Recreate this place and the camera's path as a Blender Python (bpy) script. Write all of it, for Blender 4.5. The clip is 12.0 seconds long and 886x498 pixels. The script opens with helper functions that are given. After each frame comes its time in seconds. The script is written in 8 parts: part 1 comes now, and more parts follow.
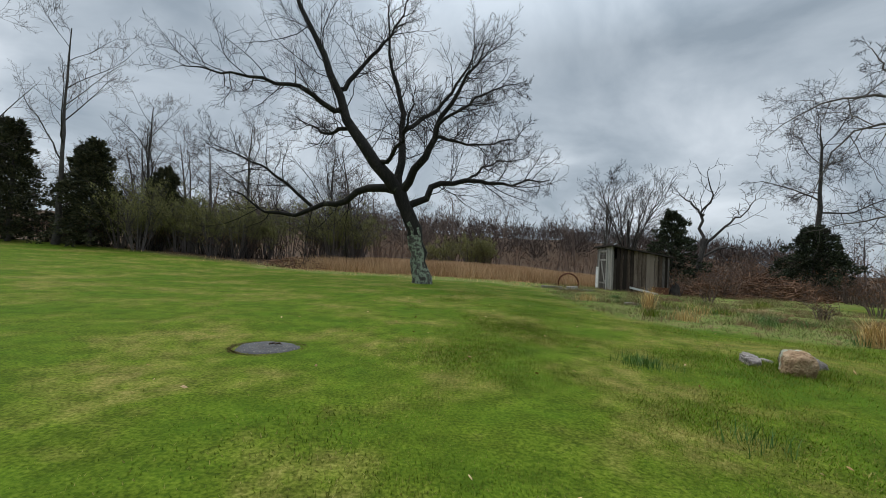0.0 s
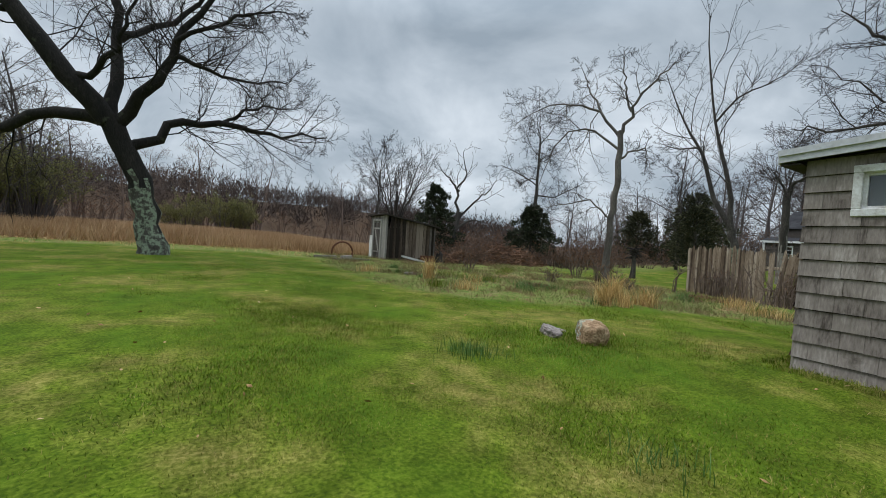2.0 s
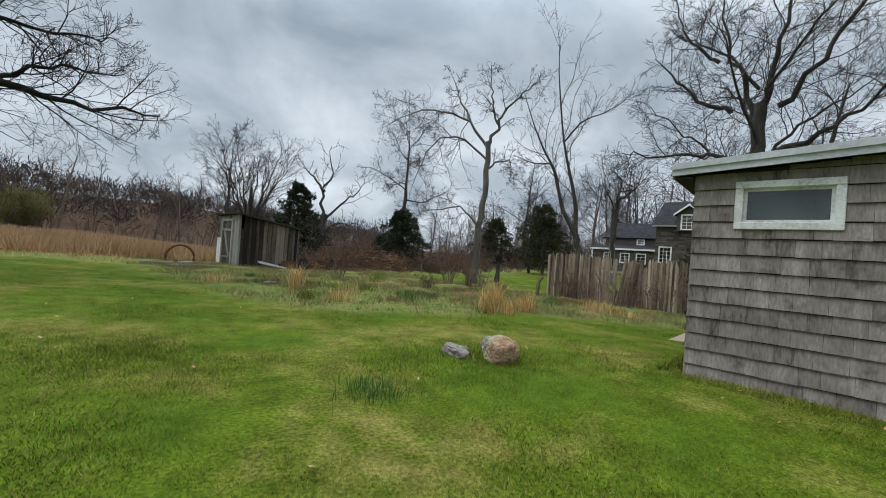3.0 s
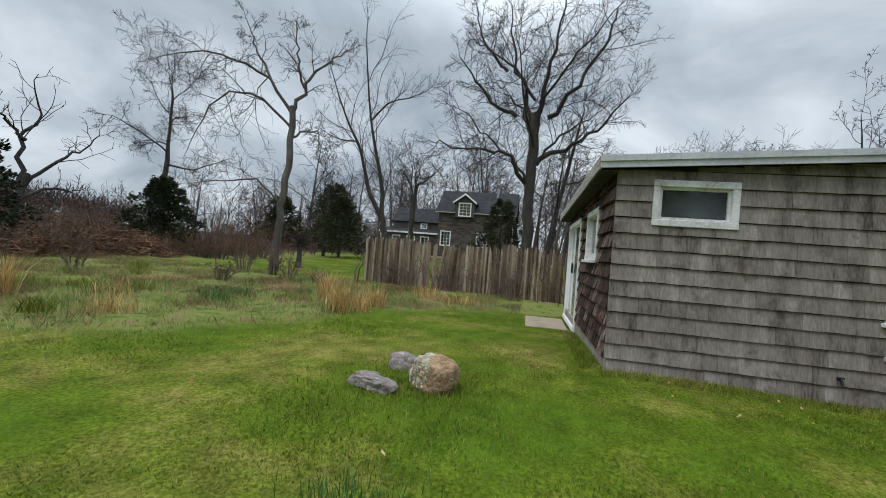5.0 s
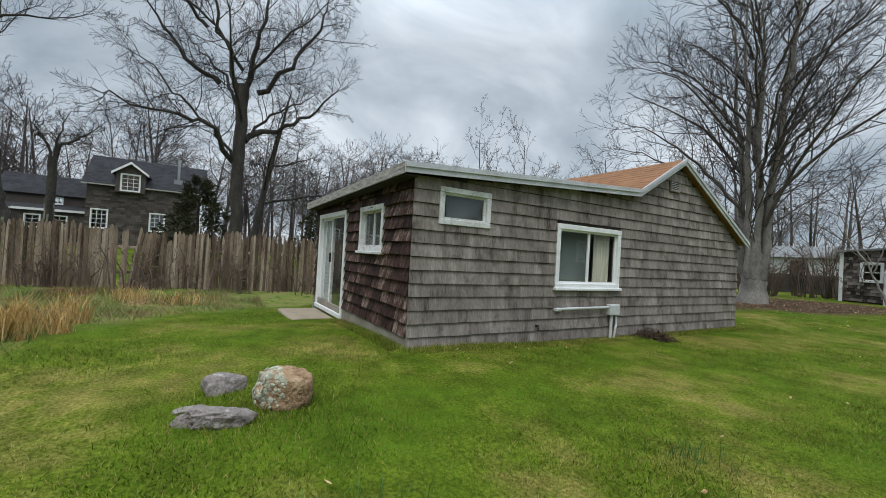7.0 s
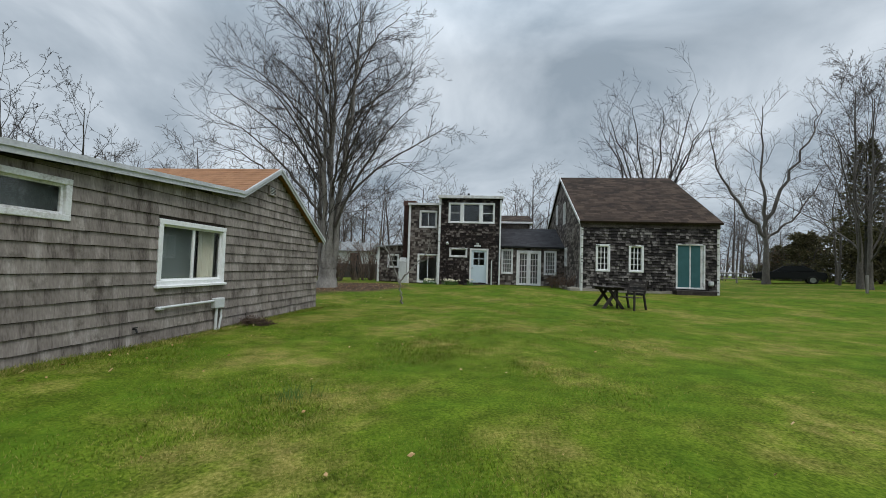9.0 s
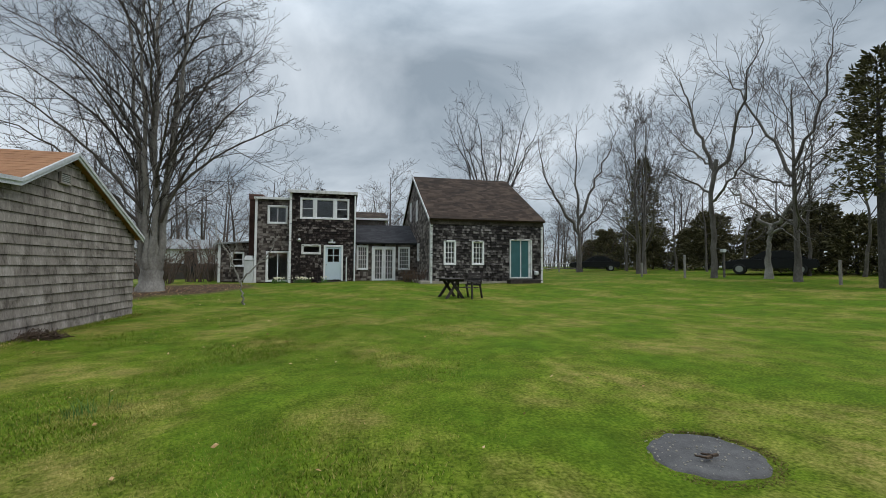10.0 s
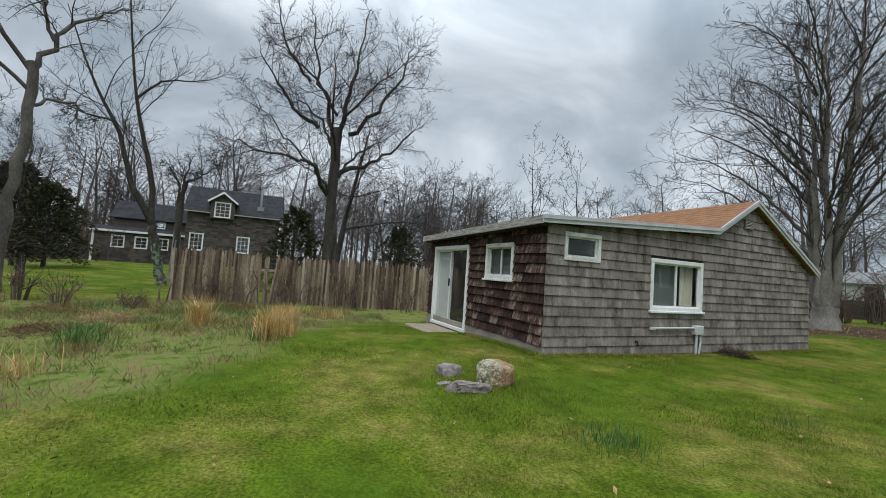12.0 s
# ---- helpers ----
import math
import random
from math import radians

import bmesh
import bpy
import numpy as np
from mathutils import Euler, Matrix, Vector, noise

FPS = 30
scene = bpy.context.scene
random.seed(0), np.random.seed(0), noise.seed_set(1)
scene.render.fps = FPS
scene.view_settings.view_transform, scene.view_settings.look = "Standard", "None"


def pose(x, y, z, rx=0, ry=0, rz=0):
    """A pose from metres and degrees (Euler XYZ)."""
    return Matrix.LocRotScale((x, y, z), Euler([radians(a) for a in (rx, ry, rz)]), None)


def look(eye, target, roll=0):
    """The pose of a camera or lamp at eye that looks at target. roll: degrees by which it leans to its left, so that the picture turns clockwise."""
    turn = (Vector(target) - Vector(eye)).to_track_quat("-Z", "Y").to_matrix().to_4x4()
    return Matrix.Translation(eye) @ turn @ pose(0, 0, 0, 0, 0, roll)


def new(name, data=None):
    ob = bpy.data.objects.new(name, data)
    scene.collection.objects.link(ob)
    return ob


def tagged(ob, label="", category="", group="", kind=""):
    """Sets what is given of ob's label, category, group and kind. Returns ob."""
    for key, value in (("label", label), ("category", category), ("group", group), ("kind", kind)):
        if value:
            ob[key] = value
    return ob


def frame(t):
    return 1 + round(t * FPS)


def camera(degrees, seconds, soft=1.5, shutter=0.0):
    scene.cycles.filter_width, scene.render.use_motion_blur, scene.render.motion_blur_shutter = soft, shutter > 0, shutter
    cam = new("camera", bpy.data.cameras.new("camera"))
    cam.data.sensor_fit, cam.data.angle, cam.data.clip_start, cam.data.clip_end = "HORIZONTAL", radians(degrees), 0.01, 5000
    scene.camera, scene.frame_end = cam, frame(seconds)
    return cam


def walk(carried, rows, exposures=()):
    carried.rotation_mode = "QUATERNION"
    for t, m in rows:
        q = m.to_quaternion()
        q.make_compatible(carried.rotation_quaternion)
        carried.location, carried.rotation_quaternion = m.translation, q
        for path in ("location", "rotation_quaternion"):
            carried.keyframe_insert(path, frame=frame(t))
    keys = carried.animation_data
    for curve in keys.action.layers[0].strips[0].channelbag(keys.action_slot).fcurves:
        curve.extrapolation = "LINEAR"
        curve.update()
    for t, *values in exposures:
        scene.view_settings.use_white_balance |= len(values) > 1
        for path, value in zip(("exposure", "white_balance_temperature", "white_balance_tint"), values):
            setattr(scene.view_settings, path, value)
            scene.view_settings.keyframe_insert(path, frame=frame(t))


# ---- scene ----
cam = camera(94.4, 12.0, soft=0.9)
PATH = [
    (0, (0.695, 1.166, 1.162), (0.57, 3.161, 1.212), 2.7),
    (0.5, (0.591, 1.594, 1.168), (0.554, 3.593, 1.156), 2.7),
    (1, (0.557, 2.094, 1.166), (0.91, 4.062, 1.153), 3.0),
    (1.5, (0.517, 2.54, 1.159), (1.204, 4.418, 1.122), 3.1),
    (2, (0.519, 2.918, 1.142), (1.483, 4.67, 1.099), 3.8),
    (2.5, (0.618, 3.438, 1.171), (1.861, 5.005, 1.161), 4.3),
    (2.7, (0.662, 3.619, 1.158), (2.03, 5.078, 1.166), 4.3),
    (4.3, (0.971, 5.293, 1.183), (2.742, 6.222, 1.164), 5.4),
    (4.5, (1.019, 5.433, 1.207), (2.883, 6.156, 1.186), 5.9),
    (5, (1.179, 5.938, 1.183), (3.139, 6.337, 1.194), 4.5),
    (5.5, (1.218, 6.307, 1.212), (3.207, 6.116, 1.308), 4.8),
    (6, (1.23, 6.606, 1.221), (3.059, 5.803, 1.321), 4.1),
    (6.5, (1.306, 6.973, 1.224), (3.083, 6.061, 1.327), 2.7),
    (6.7, (1.302, 7.133, 1.228), (3.061, 6.183, 1.299), 3.0),
    (8.3, (1.343, 8.08, 1.243), (2.427, 6.399, 1.268), 2.5),
    (8.5, (1.312, 8.104, 1.247), (2.151, 6.289, 1.282), 2.4),
    (9, (1.001, 8.226, 1.238), (1.222, 6.241, 1.326), 1.8),
    (9.5, (0.718, 8.352, 1.244), (0.455, 6.374, 1.378), 0.9),
    (10, (0.603, 8.599, 1.224), (0.162, 6.65, 1.306), 0.3),
    (10.5, (0.48, 8.78, 1.236), (0.508, 6.782, 1.329), 0.2),
    (11, (0.407, 8.923, 1.273), (1.317, 7.155, 1.481), 1.5),
    (11.5, (0.392, 9.242, 1.303), (1.907, 7.952, 1.507), 1.7),
    (12, (0.421, 9.641, 1.28), (2.232, 8.8, 1.395), 3.9),
]
walk(cam, [(t, look(eye, target, roll)) for t, eye, target, roll in PATH],
     [(0.0, -0.05), (2.0, 0.07), (4.5, 0.11), (5.5, -0.02), (6.5, 0.03), (8.5, 0.07), (9.5, -0.07), (10.5, 0.03), (11.0, -0.02), (11.5, -0.14), (12.0, 0.0)])


# ---- light: overcast spring sky ----
world = bpy.data.worlds.new("overcast")
scene.world = world
world.use_nodes = True
wt = world.node_tree
wt.nodes.clear()


def wnode(kind, **kw):
    n = wt.nodes.new(kind)
    for k, v in kw.items():
        if k == "ins":
            for i, val in v.items():
                n.inputs[i].default_value = val
    return n


SUN_EL, SUN_ROT = 60.0, 315.0
w_out = wnode("ShaderNodeOutputWorld")
w_bg = wnode("ShaderNodeBackground", ins={"Strength": 0.1})
w_sky = wnode("ShaderNodeTexSky")
w_sky.sky_type = "NISHITA"
w_sky.sun_disc = False
w_sky.sun_elevation, w_sky.sun_rotation = radians(SUN_EL), radians(SUN_ROT)
w_tc = wnode("ShaderNodeTexCoord")
w_sep = wnode("ShaderNodeSeparateXYZ")
wt.links.new(w_tc.outputs["Generated"], w_sep.inputs[0])
w_add = wnode("ShaderNodeMath", ins={1: 0.42})
w_add.operation = "ADD"
w_max = wnode("ShaderNodeMath", ins={1: 0.0})
w_max.operation = "MAXIMUM"
wt.links.new(w_sep.outputs["Z"], w_max.inputs[0])
wt.links.new(w_max.outputs[0], w_add.inputs[0])
w_comb = wnode("ShaderNodeCombineXYZ")
for axis in "XY":
    d = wnode("ShaderNodeMath")
    d.operation = "DIVIDE"
    wt.links.new(w_sep.outputs[axis], d.inputs[0])
    wt.links.new(w_add.outputs[0], d.inputs[1])
    wt.links.new(d.outputs[0], w_comb.inputs[axis])
w_n1 = wnode("ShaderNodeTexNoise", ins={"Scale": 1.9, "Detail": 7.0, "Roughness": 0.52, "Distortion": 0.5})
wt.links.new(w_comb.outputs[0], w_n1.inputs["Vector"])
w_ramp = wnode("ShaderNodeValToRGB")
el = w_ramp.color_ramp.elements
el[0].position, el[0].color = 0.34, (3.1, 3.75, 4.4, 1)
el[1].position, el[1].color = 0.68, (7.7, 8.4, 9.1, 1)
e = el.new(0.5)
e.color = (4.9, 5.6, 6.3, 1)
wt.links.new(w_n1.outputs["Fac"], w_ramp.inputs[0])
# an overcast sky is about three times as bright overhead as at the horizon
w_zen = wnode("ShaderNodeMapRange", ins={1: 0.45, 2: 1.0, 3: 1.0, 4: 3.4})
wt.links.new(w_max.outputs[0], w_zen.inputs[0])
w_mul = wnode("ShaderNodeVectorMath")
w_mul.operation = "SCALE"
wt.links.new(w_ramp.outputs[0], w_mul.inputs[0])
wt.links.new(w_zen.outputs[0], w_mul.inputs["Scale"])
w_mix = wnode("ShaderNodeMix", ins={0: 0.93})
w_mix.data_type = "RGBA"
wt.links.new(w_sky.outputs[0], w_mix.inputs["A"])
wt.links.new(w_mul.outputs[0], w_mix.inputs["B"])
wt.links.new(w_mix.outputs["Result"], w_bg.inputs["Color"])
wt.links.new(w_bg.outputs[0], w_out.inputs[0])

sun_data = bpy.data.lights.new("sun", "SUN")
sun_data.energy, sun_data.angle, sun_data.color = 1.2, radians(25), (1.0, 0.97, 0.92)
sun = new("sun", sun_data)
sun.rotation_euler = (radians(90 - SUN_EL), 0, radians(180 - SUN_ROT))


# ---- materials ----
def ramp_node(nt, cols, lo=0.3, hi=0.7):
    r = nt.nodes.new("ShaderNodeValToRGB")
    els = r.color_ramp.elements
    while len(els) < len(cols):
        els.new(0.5)
    for i, c in enumerate(cols):
        els[i].position = lo + (hi - lo) * i / max(1, len(cols) - 1)
        els[i].color = (*c, 1)
    return r


def mat(name, cols, rough=0.8, scale=3.0, stretch=(1, 1, 1), fine=40.0, bump=0.3, vary="", amount=0.35,
        metal=0.0, second=None, second_scale=0.6, second_at=(0.5, 0.62), spec=0.3, detail=6.0, bump_dist=0.01):
    """A weathered surface: a coarse noise picks the colour, a fine one gives grain and relief; vary: 'island' or 'object'."""
    m = bpy.data.materials.new(name)
    m.use_nodes = True
    nt = m.node_tree
    bsdf = nt.nodes["Principled BSDF"]
    geo = nt.nodes.new("ShaderNodeNewGeometry")
    mp = nt.nodes.new("ShaderNodeMapping")
    mp.inputs["Scale"].default_value = stretch
    nt.links.new(geo.outputs["Position"], mp.inputs["Vector"])
    n1 = nt.nodes.new("ShaderNodeTexNoise")
    n1.inputs["Scale"].default_value, n1.inputs["Detail"].default_value = scale, detail
    n1.inputs["Roughness"].default_value = 0.62
    nt.links.new(mp.outputs[0], n1.inputs["Vector"])
    n2 = nt.nodes.new("ShaderNodeTexNoise")
    n2.inputs["Scale"].default_value, n2.inputs["Detail"].default_value = fine, 4.0
    nt.links.new(mp.outputs[0], n2.inputs["Vector"])
    pick = nt.nodes.new("ShaderNodeMix")
    pick.inputs[0].default_value = 0.35
    nt.links.new(n1.outputs["Fac"], pick.inputs["A"])
    nt.links.new(n2.outputs["Fac"], pick.inputs["B"])
    fac = pick.outputs["Result"]
    if vary:
        if vary == "island":
            rnd = geo.outputs["Random Per Island"]
        else:
            rnd = nt.nodes.new("ShaderNodeObjectInfo").outputs["Random"]
        off = nt.nodes.new("ShaderNodeMath")
        off.operation = "MULTIPLY_ADD"
        off.inputs[1].default_value, off.inputs[2].default_value = amount, -amount / 2
        nt.links.new(rnd, off.inputs[0])
        add = nt.nodes.new("ShaderNodeMath")
        add.operation = "ADD"
        nt.links.new(fac, add.inputs[0])
        nt.links.new(off.outputs[0], add.inputs[1])
        fac = add.outputs[0]
    r = ramp_node(nt, cols)
    nt.links.new(fac, r.inputs[0])
    col = r.outputs[0]
    if second:
        n3 = nt.nodes.new("ShaderNodeTexNoise")
        n3.inputs["Scale"].default_value, n3.inputs["Detail"].default_value = second_scale, 7.0
        n3.inputs["Roughness"].default_value = 0.65
        nt.links.new(geo.outputs["Position"], n3.inputs["Vector"])
        k = nt.nodes.new("ShaderNodeMapRange")
        k.inputs[1].default_value, k.inputs[2].default_value = second_at
        nt.links.new(n3.outputs["Fac"], k.inputs[0])
        mx = nt.nodes.new("ShaderNodeMix")
        mx.data_type = "RGBA"
        nt.links.new(k.outputs[0], mx.inputs[0])
        nt.links.new(col, mx.inputs["A"])
        mx.inputs["B"].default_value = (*second, 1)
        col = mx.outputs["Result"]
    nt.links.new(col, bsdf.inputs["Base Color"])
    bsdf.inputs["Roughness"].default_value = rough
    bsdf.inputs["Metallic"].default_value = metal
    bsdf.inputs["Specular IOR Level"].default_value = spec
    if bump:
        b = nt.nodes.new("ShaderNodeBump")
        b.inputs["Strength"].default_value, b.inputs["Distance"].default_value = bump, bump_dist
        nt.links.new(n2.outputs["Fac"], b.inputs["Height"])
        nt.links.new(b.outputs[0], bsdf.inputs["Normal"])
    return m


def glass_mat(name, tint=(0.85, 0.9, 0.9)):
    m = bpy.data.materials.new(name)
    m.use_nodes = True
    b = m.node_tree.nodes["Principled BSDF"]
    b.inputs["Base Color"].default_value = (*tint, 1)
    b.inputs["Roughness"].default_value = 0.02
    b.inputs["Transmission Weight"].default_value = 1.0
    b.inputs["IOR"].default_value = 1.5
    return m


M_SH_GREY = mat("grey_cedar_shingle", [(0.07, 0.056, 0.048), (0.19, 0.162, 0.145), (0.268, 0.234, 0.21), (0.4, 0.36, 0.33)], 0.9, 3.0, (2.0, 2.0, 0.45), 26, 0.6, "object", 0.16, second=(0.065, 0.052, 0.04), second_scale=3.2, second_at=(0.56, 0.74))
M_SH_GREY_I = mat("grey_cedar_shingle_rest", [(0.07, 0.056, 0.048), (0.19, 0.162, 0.145), (0.268, 0.234, 0.21), (0.4, 0.36, 0.33)], 0.9, 3.0, (2.0, 2.0, 0.45), 26, 0.6, "island", 0.16, second=(0.065, 0.052, 0.04), second_scale=3.2, second_at=(0.56, 0.74))
M_SH_RED = mat("red_brown_wet_shingle", [(0.009, 0.004, 0.003), (0.028, 0.0125, 0.0095), (0.085, 0.042, 0.032), (0.32, 0.25, 0.21)], 0.75, 3.2, (4.5, 4.5, 0.5), 20, 0.7, "object", 0.22)
M_SH_DARK = mat("grey_brown_worn_shingle", [(0.006, 0.005, 0.005), (0.018, 0.0145, 0.014), (0.072, 0.063, 0.059), (0.27, 0.247, 0.232)], 0.85, 1.4, (1, 1, 2.4), 12, 0.4, "island", 0.3)
M_SH_TOWER = mat("black_brown_wet_shingle", [(0.006, 0.004, 0.0036), (0.013, 0.008, 0.007), (0.032, 0.021, 0.018), (0.22, 0.19, 0.17)], 0.8, 1.5, (1, 1, 2.6), 12, 0.4, "island", 0.3)
M_EAVE = mat("grey_weathered_eave", [(0.07, 0.056, 0.045), (0.36, 0.34, 0.31), (0.68, 0.67, 0.65)], 0.8, 3.5, (1.2, 4, 9), 22, 0.5)
M_SH_MID = mat("brown_grey_shingle_side", [(0.035, 0.027, 0.024), (0.085, 0.068, 0.06), (0.16, 0.135, 0.12), (0.27, 0.24, 0.215)], 0.88, 1.3, (1, 1, 1), 16, 0.4, "island", 0.45)
M_SH_NEI = mat("brown_grey_house_siding", [(0.05, 0.042, 0.036), (0.08, 0.068, 0.06), (0.12, 0.103, 0.09)], 0.9, 0.8, (1, 1, 1), 12, 0.3, "island", 0.4)
# dark wall backing; bared between shingle courses it stands for their shadow lines
M_SHEATH = mat("dark_sheathing", [(0.02, 0.015, 0.012), (0.05, 0.04, 0.033)], 0.9, 4, bump=0.2)
M_WHITE = mat("white_paint_weathered", [(0.68, 0.68, 0.68), (0.83, 0.84, 0.84), (0.88, 0.89, 0.89)], 0.55, 3, fine=30, bump=0.15)
M_PEEL = mat("peeling_grey_white_paint", [(0.3, 0.275, 0.25), (0.6, 0.59, 0.57), (0.76, 0.77, 0.77), (0.82, 0.83, 0.83)], 0.7, 4, fine=35, bump=0.4)
M_FASCIA = mat("pale_blue_grey_trim", [(0.36, 0.37, 0.39), (0.54, 0.55, 0.58), (0.68, 0.69, 0.72)], 0.6, 2.5, fine=25, bump=0.25)
M_ROOF_OR = mat("orange_brown_asphalt_roof", [(0.17, 0.085, 0.045), (0.28, 0.14, 0.07), (0.36, 0.19, 0.1)], 0.95, 3, fine=90, bump=0.5)
M_ROOF_FLAT = mat("grey_rolled_roof", [(0.16, 0.17, 0.17), (0.3, 0.31, 0.31)], 0.9, 2, fine=60, bump=0.3)
M_ROOF_BR = mat("dark_brown_shingle_roof", [(0.018, 0.0105, 0.0065), (0.036, 0.0225, 0.0145), (0.064, 0.042, 0.029)], 0.95, 0.9, fine=14, bump=0.6, vary="island", amount=0.4)
M_ROOF_DK = mat("charcoal_roof", [(0.022, 0.022, 0.025), (0.045, 0.045, 0.05)], 0.95, 1.2, fine=12, bump=0.5, vary="island", amount=0.3)
M_CONC = mat("grey_concrete", [(0.17, 0.15, 0.12), (0.3, 0.27, 0.22), (0.4, 0.365, 0.31)], 0.95, 2.5, fine=50, bump=0.4)
M_SLAB = mat("tan_concrete_slab", [(0.22, 0.175, 0.125), (0.34, 0.28, 0.205), (0.4, 0.335, 0.26)], 0.95, 3, fine=60, bump=0.3)
M_ASPH = mat("old_tar_gravel", [(0.05, 0.048, 0.048), (0.088, 0.085, 0.084), (0.14, 0.135, 0.13)], 0.9, 6, fine=110, bump=0.9)
M_PLANK_LT = mat("pale_silvered_planks", [(0.12, 0.11, 0.1), (0.26, 0.245, 0.225), (0.4, 0.38, 0.355)], 0.92, 2.0, (2.5, 2.5, 0.25), 30, 0.5, "object", 0.35)
M_PLANK_DK = mat("dark_wet_planks", [(0.018, 0.0125, 0.0095), (0.05, 0.035, 0.026), (0.11, 0.082, 0.063), (0.21, 0.17, 0.138)], 0.9, 2.0, (2.5, 2.5, 0.25), 30, 0.5, "object", 0.6)
M_PLANK = mat("silver_grey_planks", [(0.05, 0.043, 0.038), (0.12, 0.105, 0.095), (0.23, 0.21, 0.19), (0.33, 0.31, 0.29)], 0.92, 2.0, (2.5, 2.5, 0.25), 30, 0.5, "object", 0.35)
M_FENCE = mat("weathered_stockade_pickets", [(0.05, 0.033, 0.022), (0.15, 0.108, 0.074), (0.27, 0.208, 0.148), (0.45, 0.375, 0.29)], 0.92, 2.0, (2.5, 2.5, 0.3), 30, 0.5, "object", 0.34)
M_DARKWOOD = mat("dark_wet_wood", [(0.012, 0.01, 0.009), (0.035, 0.028, 0.024), (0.07, 0.06, 0.052)], 0.8, 5, fine=50, bump=0.4, vary="object", amount=0.3)
M_BARK_OAK = mat("dark_oak_bark", [(0.008, 0.0075, 0.007), (0.018, 0.016, 0.014), (0.036, 0.032, 0.027)], 0.95, 3, (1, 1, 0.4), 22, 1.0, bump_dist=0.04, second=(0.07, 0.075, 0.05), second_scale=2.2, second_at=(0.6, 0.72))
M_LICHEN_BARK = mat("lichen_covered_bark", [(0.03, 0.027, 0.023), (0.07, 0.065, 0.055), (0.1, 0.092, 0.08)], 0.95, 4, (1, 1, 0.5), 22, 1.0, bump_dist=0.05, second=(0.24, 0.29, 0.21), second_scale=6.5, second_at=(0.46, 0.56))
M_BARK = mat("grey_brown_bark", [(0.024, 0.021, 0.019), (0.056, 0.05, 0.044), (0.105, 0.095, 0.084)], 0.95, 3, (1, 1, 0.4), 24, 0.8, bump_dist=0.03)
M_BARK_LT = mat("pale_grey_bark", [(0.055, 0.048, 0.042), (0.12, 0.107, 0.095), (0.22, 0.2, 0.178)], 0.95, 2.4, (1, 1, 0.4), 24, 0.8, bump_dist=0.03)
M_BARK_PALE = mat("pale_beech_bark", [(0.1, 0.09, 0.08), (0.21, 0.195, 0.175), (0.36, 0.34, 0.31)], 0.9, 1.6, (1, 1, 0.6), 18, 0.5, bump_dist=0.02)
M_BEECH_LIMB = mat("grey_beech_limbs", [(0.05, 0.041, 0.036), (0.1, 0.087, 0.077), (0.19, 0.17, 0.15)], 0.9, 1.6, (1, 1, 0.6), 18, 0.5, bump_dist=0.02)
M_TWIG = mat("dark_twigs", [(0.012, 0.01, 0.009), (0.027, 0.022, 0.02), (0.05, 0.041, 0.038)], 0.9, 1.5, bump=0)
M_TWIG_RED = mat("red_brown_twigs", [(0.07, 0.049, 0.04), (0.13, 0.094, 0.075), (0.2, 0.15, 0.12)], 0.9, 1.0, bump=0)
M_RIDGE = mat("brown_ridge_wood", [(0.035, 0.025, 0.021), (0.07, 0.05, 0.042), (0.11, 0.08, 0.066)], 0.9, 0.15, bump=0)
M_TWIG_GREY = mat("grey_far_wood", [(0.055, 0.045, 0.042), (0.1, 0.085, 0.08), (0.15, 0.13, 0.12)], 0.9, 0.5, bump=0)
M_CEDAR = mat("dark_cedar_foliage", [(0.016, 0.022, 0.012), (0.032, 0.043, 0.021), (0.06, 0.07, 0.034)], 0.85, 1.5, bump=0, vary="island", amount=0.4)
M_SPRUCE = mat("dark_spruce_foliage", [(0.022, 0.026, 0.013), (0.046, 0.05, 0.023), (0.085, 0.08, 0.038)], 0.85, 1.2, bump=0, vary="island", amount=0.4)
M_PINE = mat("pine_foliage", [(0.06, 0.055, 0.027), (0.11, 0.1, 0.05), (0.17, 0.15, 0.075)], 0.85, 0.8, bump=0, vary="island", amount=0.4)
M_BUD = mat("spring_buds", [(0.1, 0.098, 0.032), (0.18, 0.175, 0.058), (0.27, 0.255, 0.09)], 0.8, 0.4, bump=0, vary="island", amount=0.3)
M_BRUSH = mat("russet_brush", [(0.065, 0.036, 0.022), (0.15, 0.08, 0.046), (0.25, 0.14, 0.08)], 0.9, 0.7, bump=0, vary="island", amount=0.3)
M_STRAW = mat("golden_dry_grass", [(0.34, 0.2, 0.07), (0.58, 0.38, 0.15), (0.76, 0.57, 0.27)], 0.85, 0.7, bump=0, vary="island", amount=0.4)
M_WHEAT = mat("tawny_field_grass", [(0.3, 0.185, 0.095), (0.43, 0.28, 0.15), (0.55, 0.39, 0.22)], 0.9, 0.3, bump=0, vary="island", amount=0.3)
M_BLUEGREEN = mat("bulb_leaf_green", [(0.045, 0.11, 0.02), (0.075, 0.16, 0.032), (0.11, 0.21, 0.05)], 0.5, 4, bump=0, vary="island", amount=0.3)
M_WEED = mat("rough_weeds", [(0.075, 0.13, 0.022), (0.14, 0.2, 0.045), (0.22, 0.245, 0.085), (0.33, 0.28, 0.13)], 0.85, 0.9, bump=0, vary="island", amount=0.6, second=(0.21, 0.135, 0.07), second_scale=1.3, second_at=(0.47, 0.56))
M_ROCK = mat("rust_tan_granite", [(0.09, 0.052, 0.03), (0.28, 0.175, 0.1), (0.42, 0.29, 0.175), (0.52, 0.41, 0.28)], 0.95, 6, fine=34, bump=1.0, bump_dist=0.03)
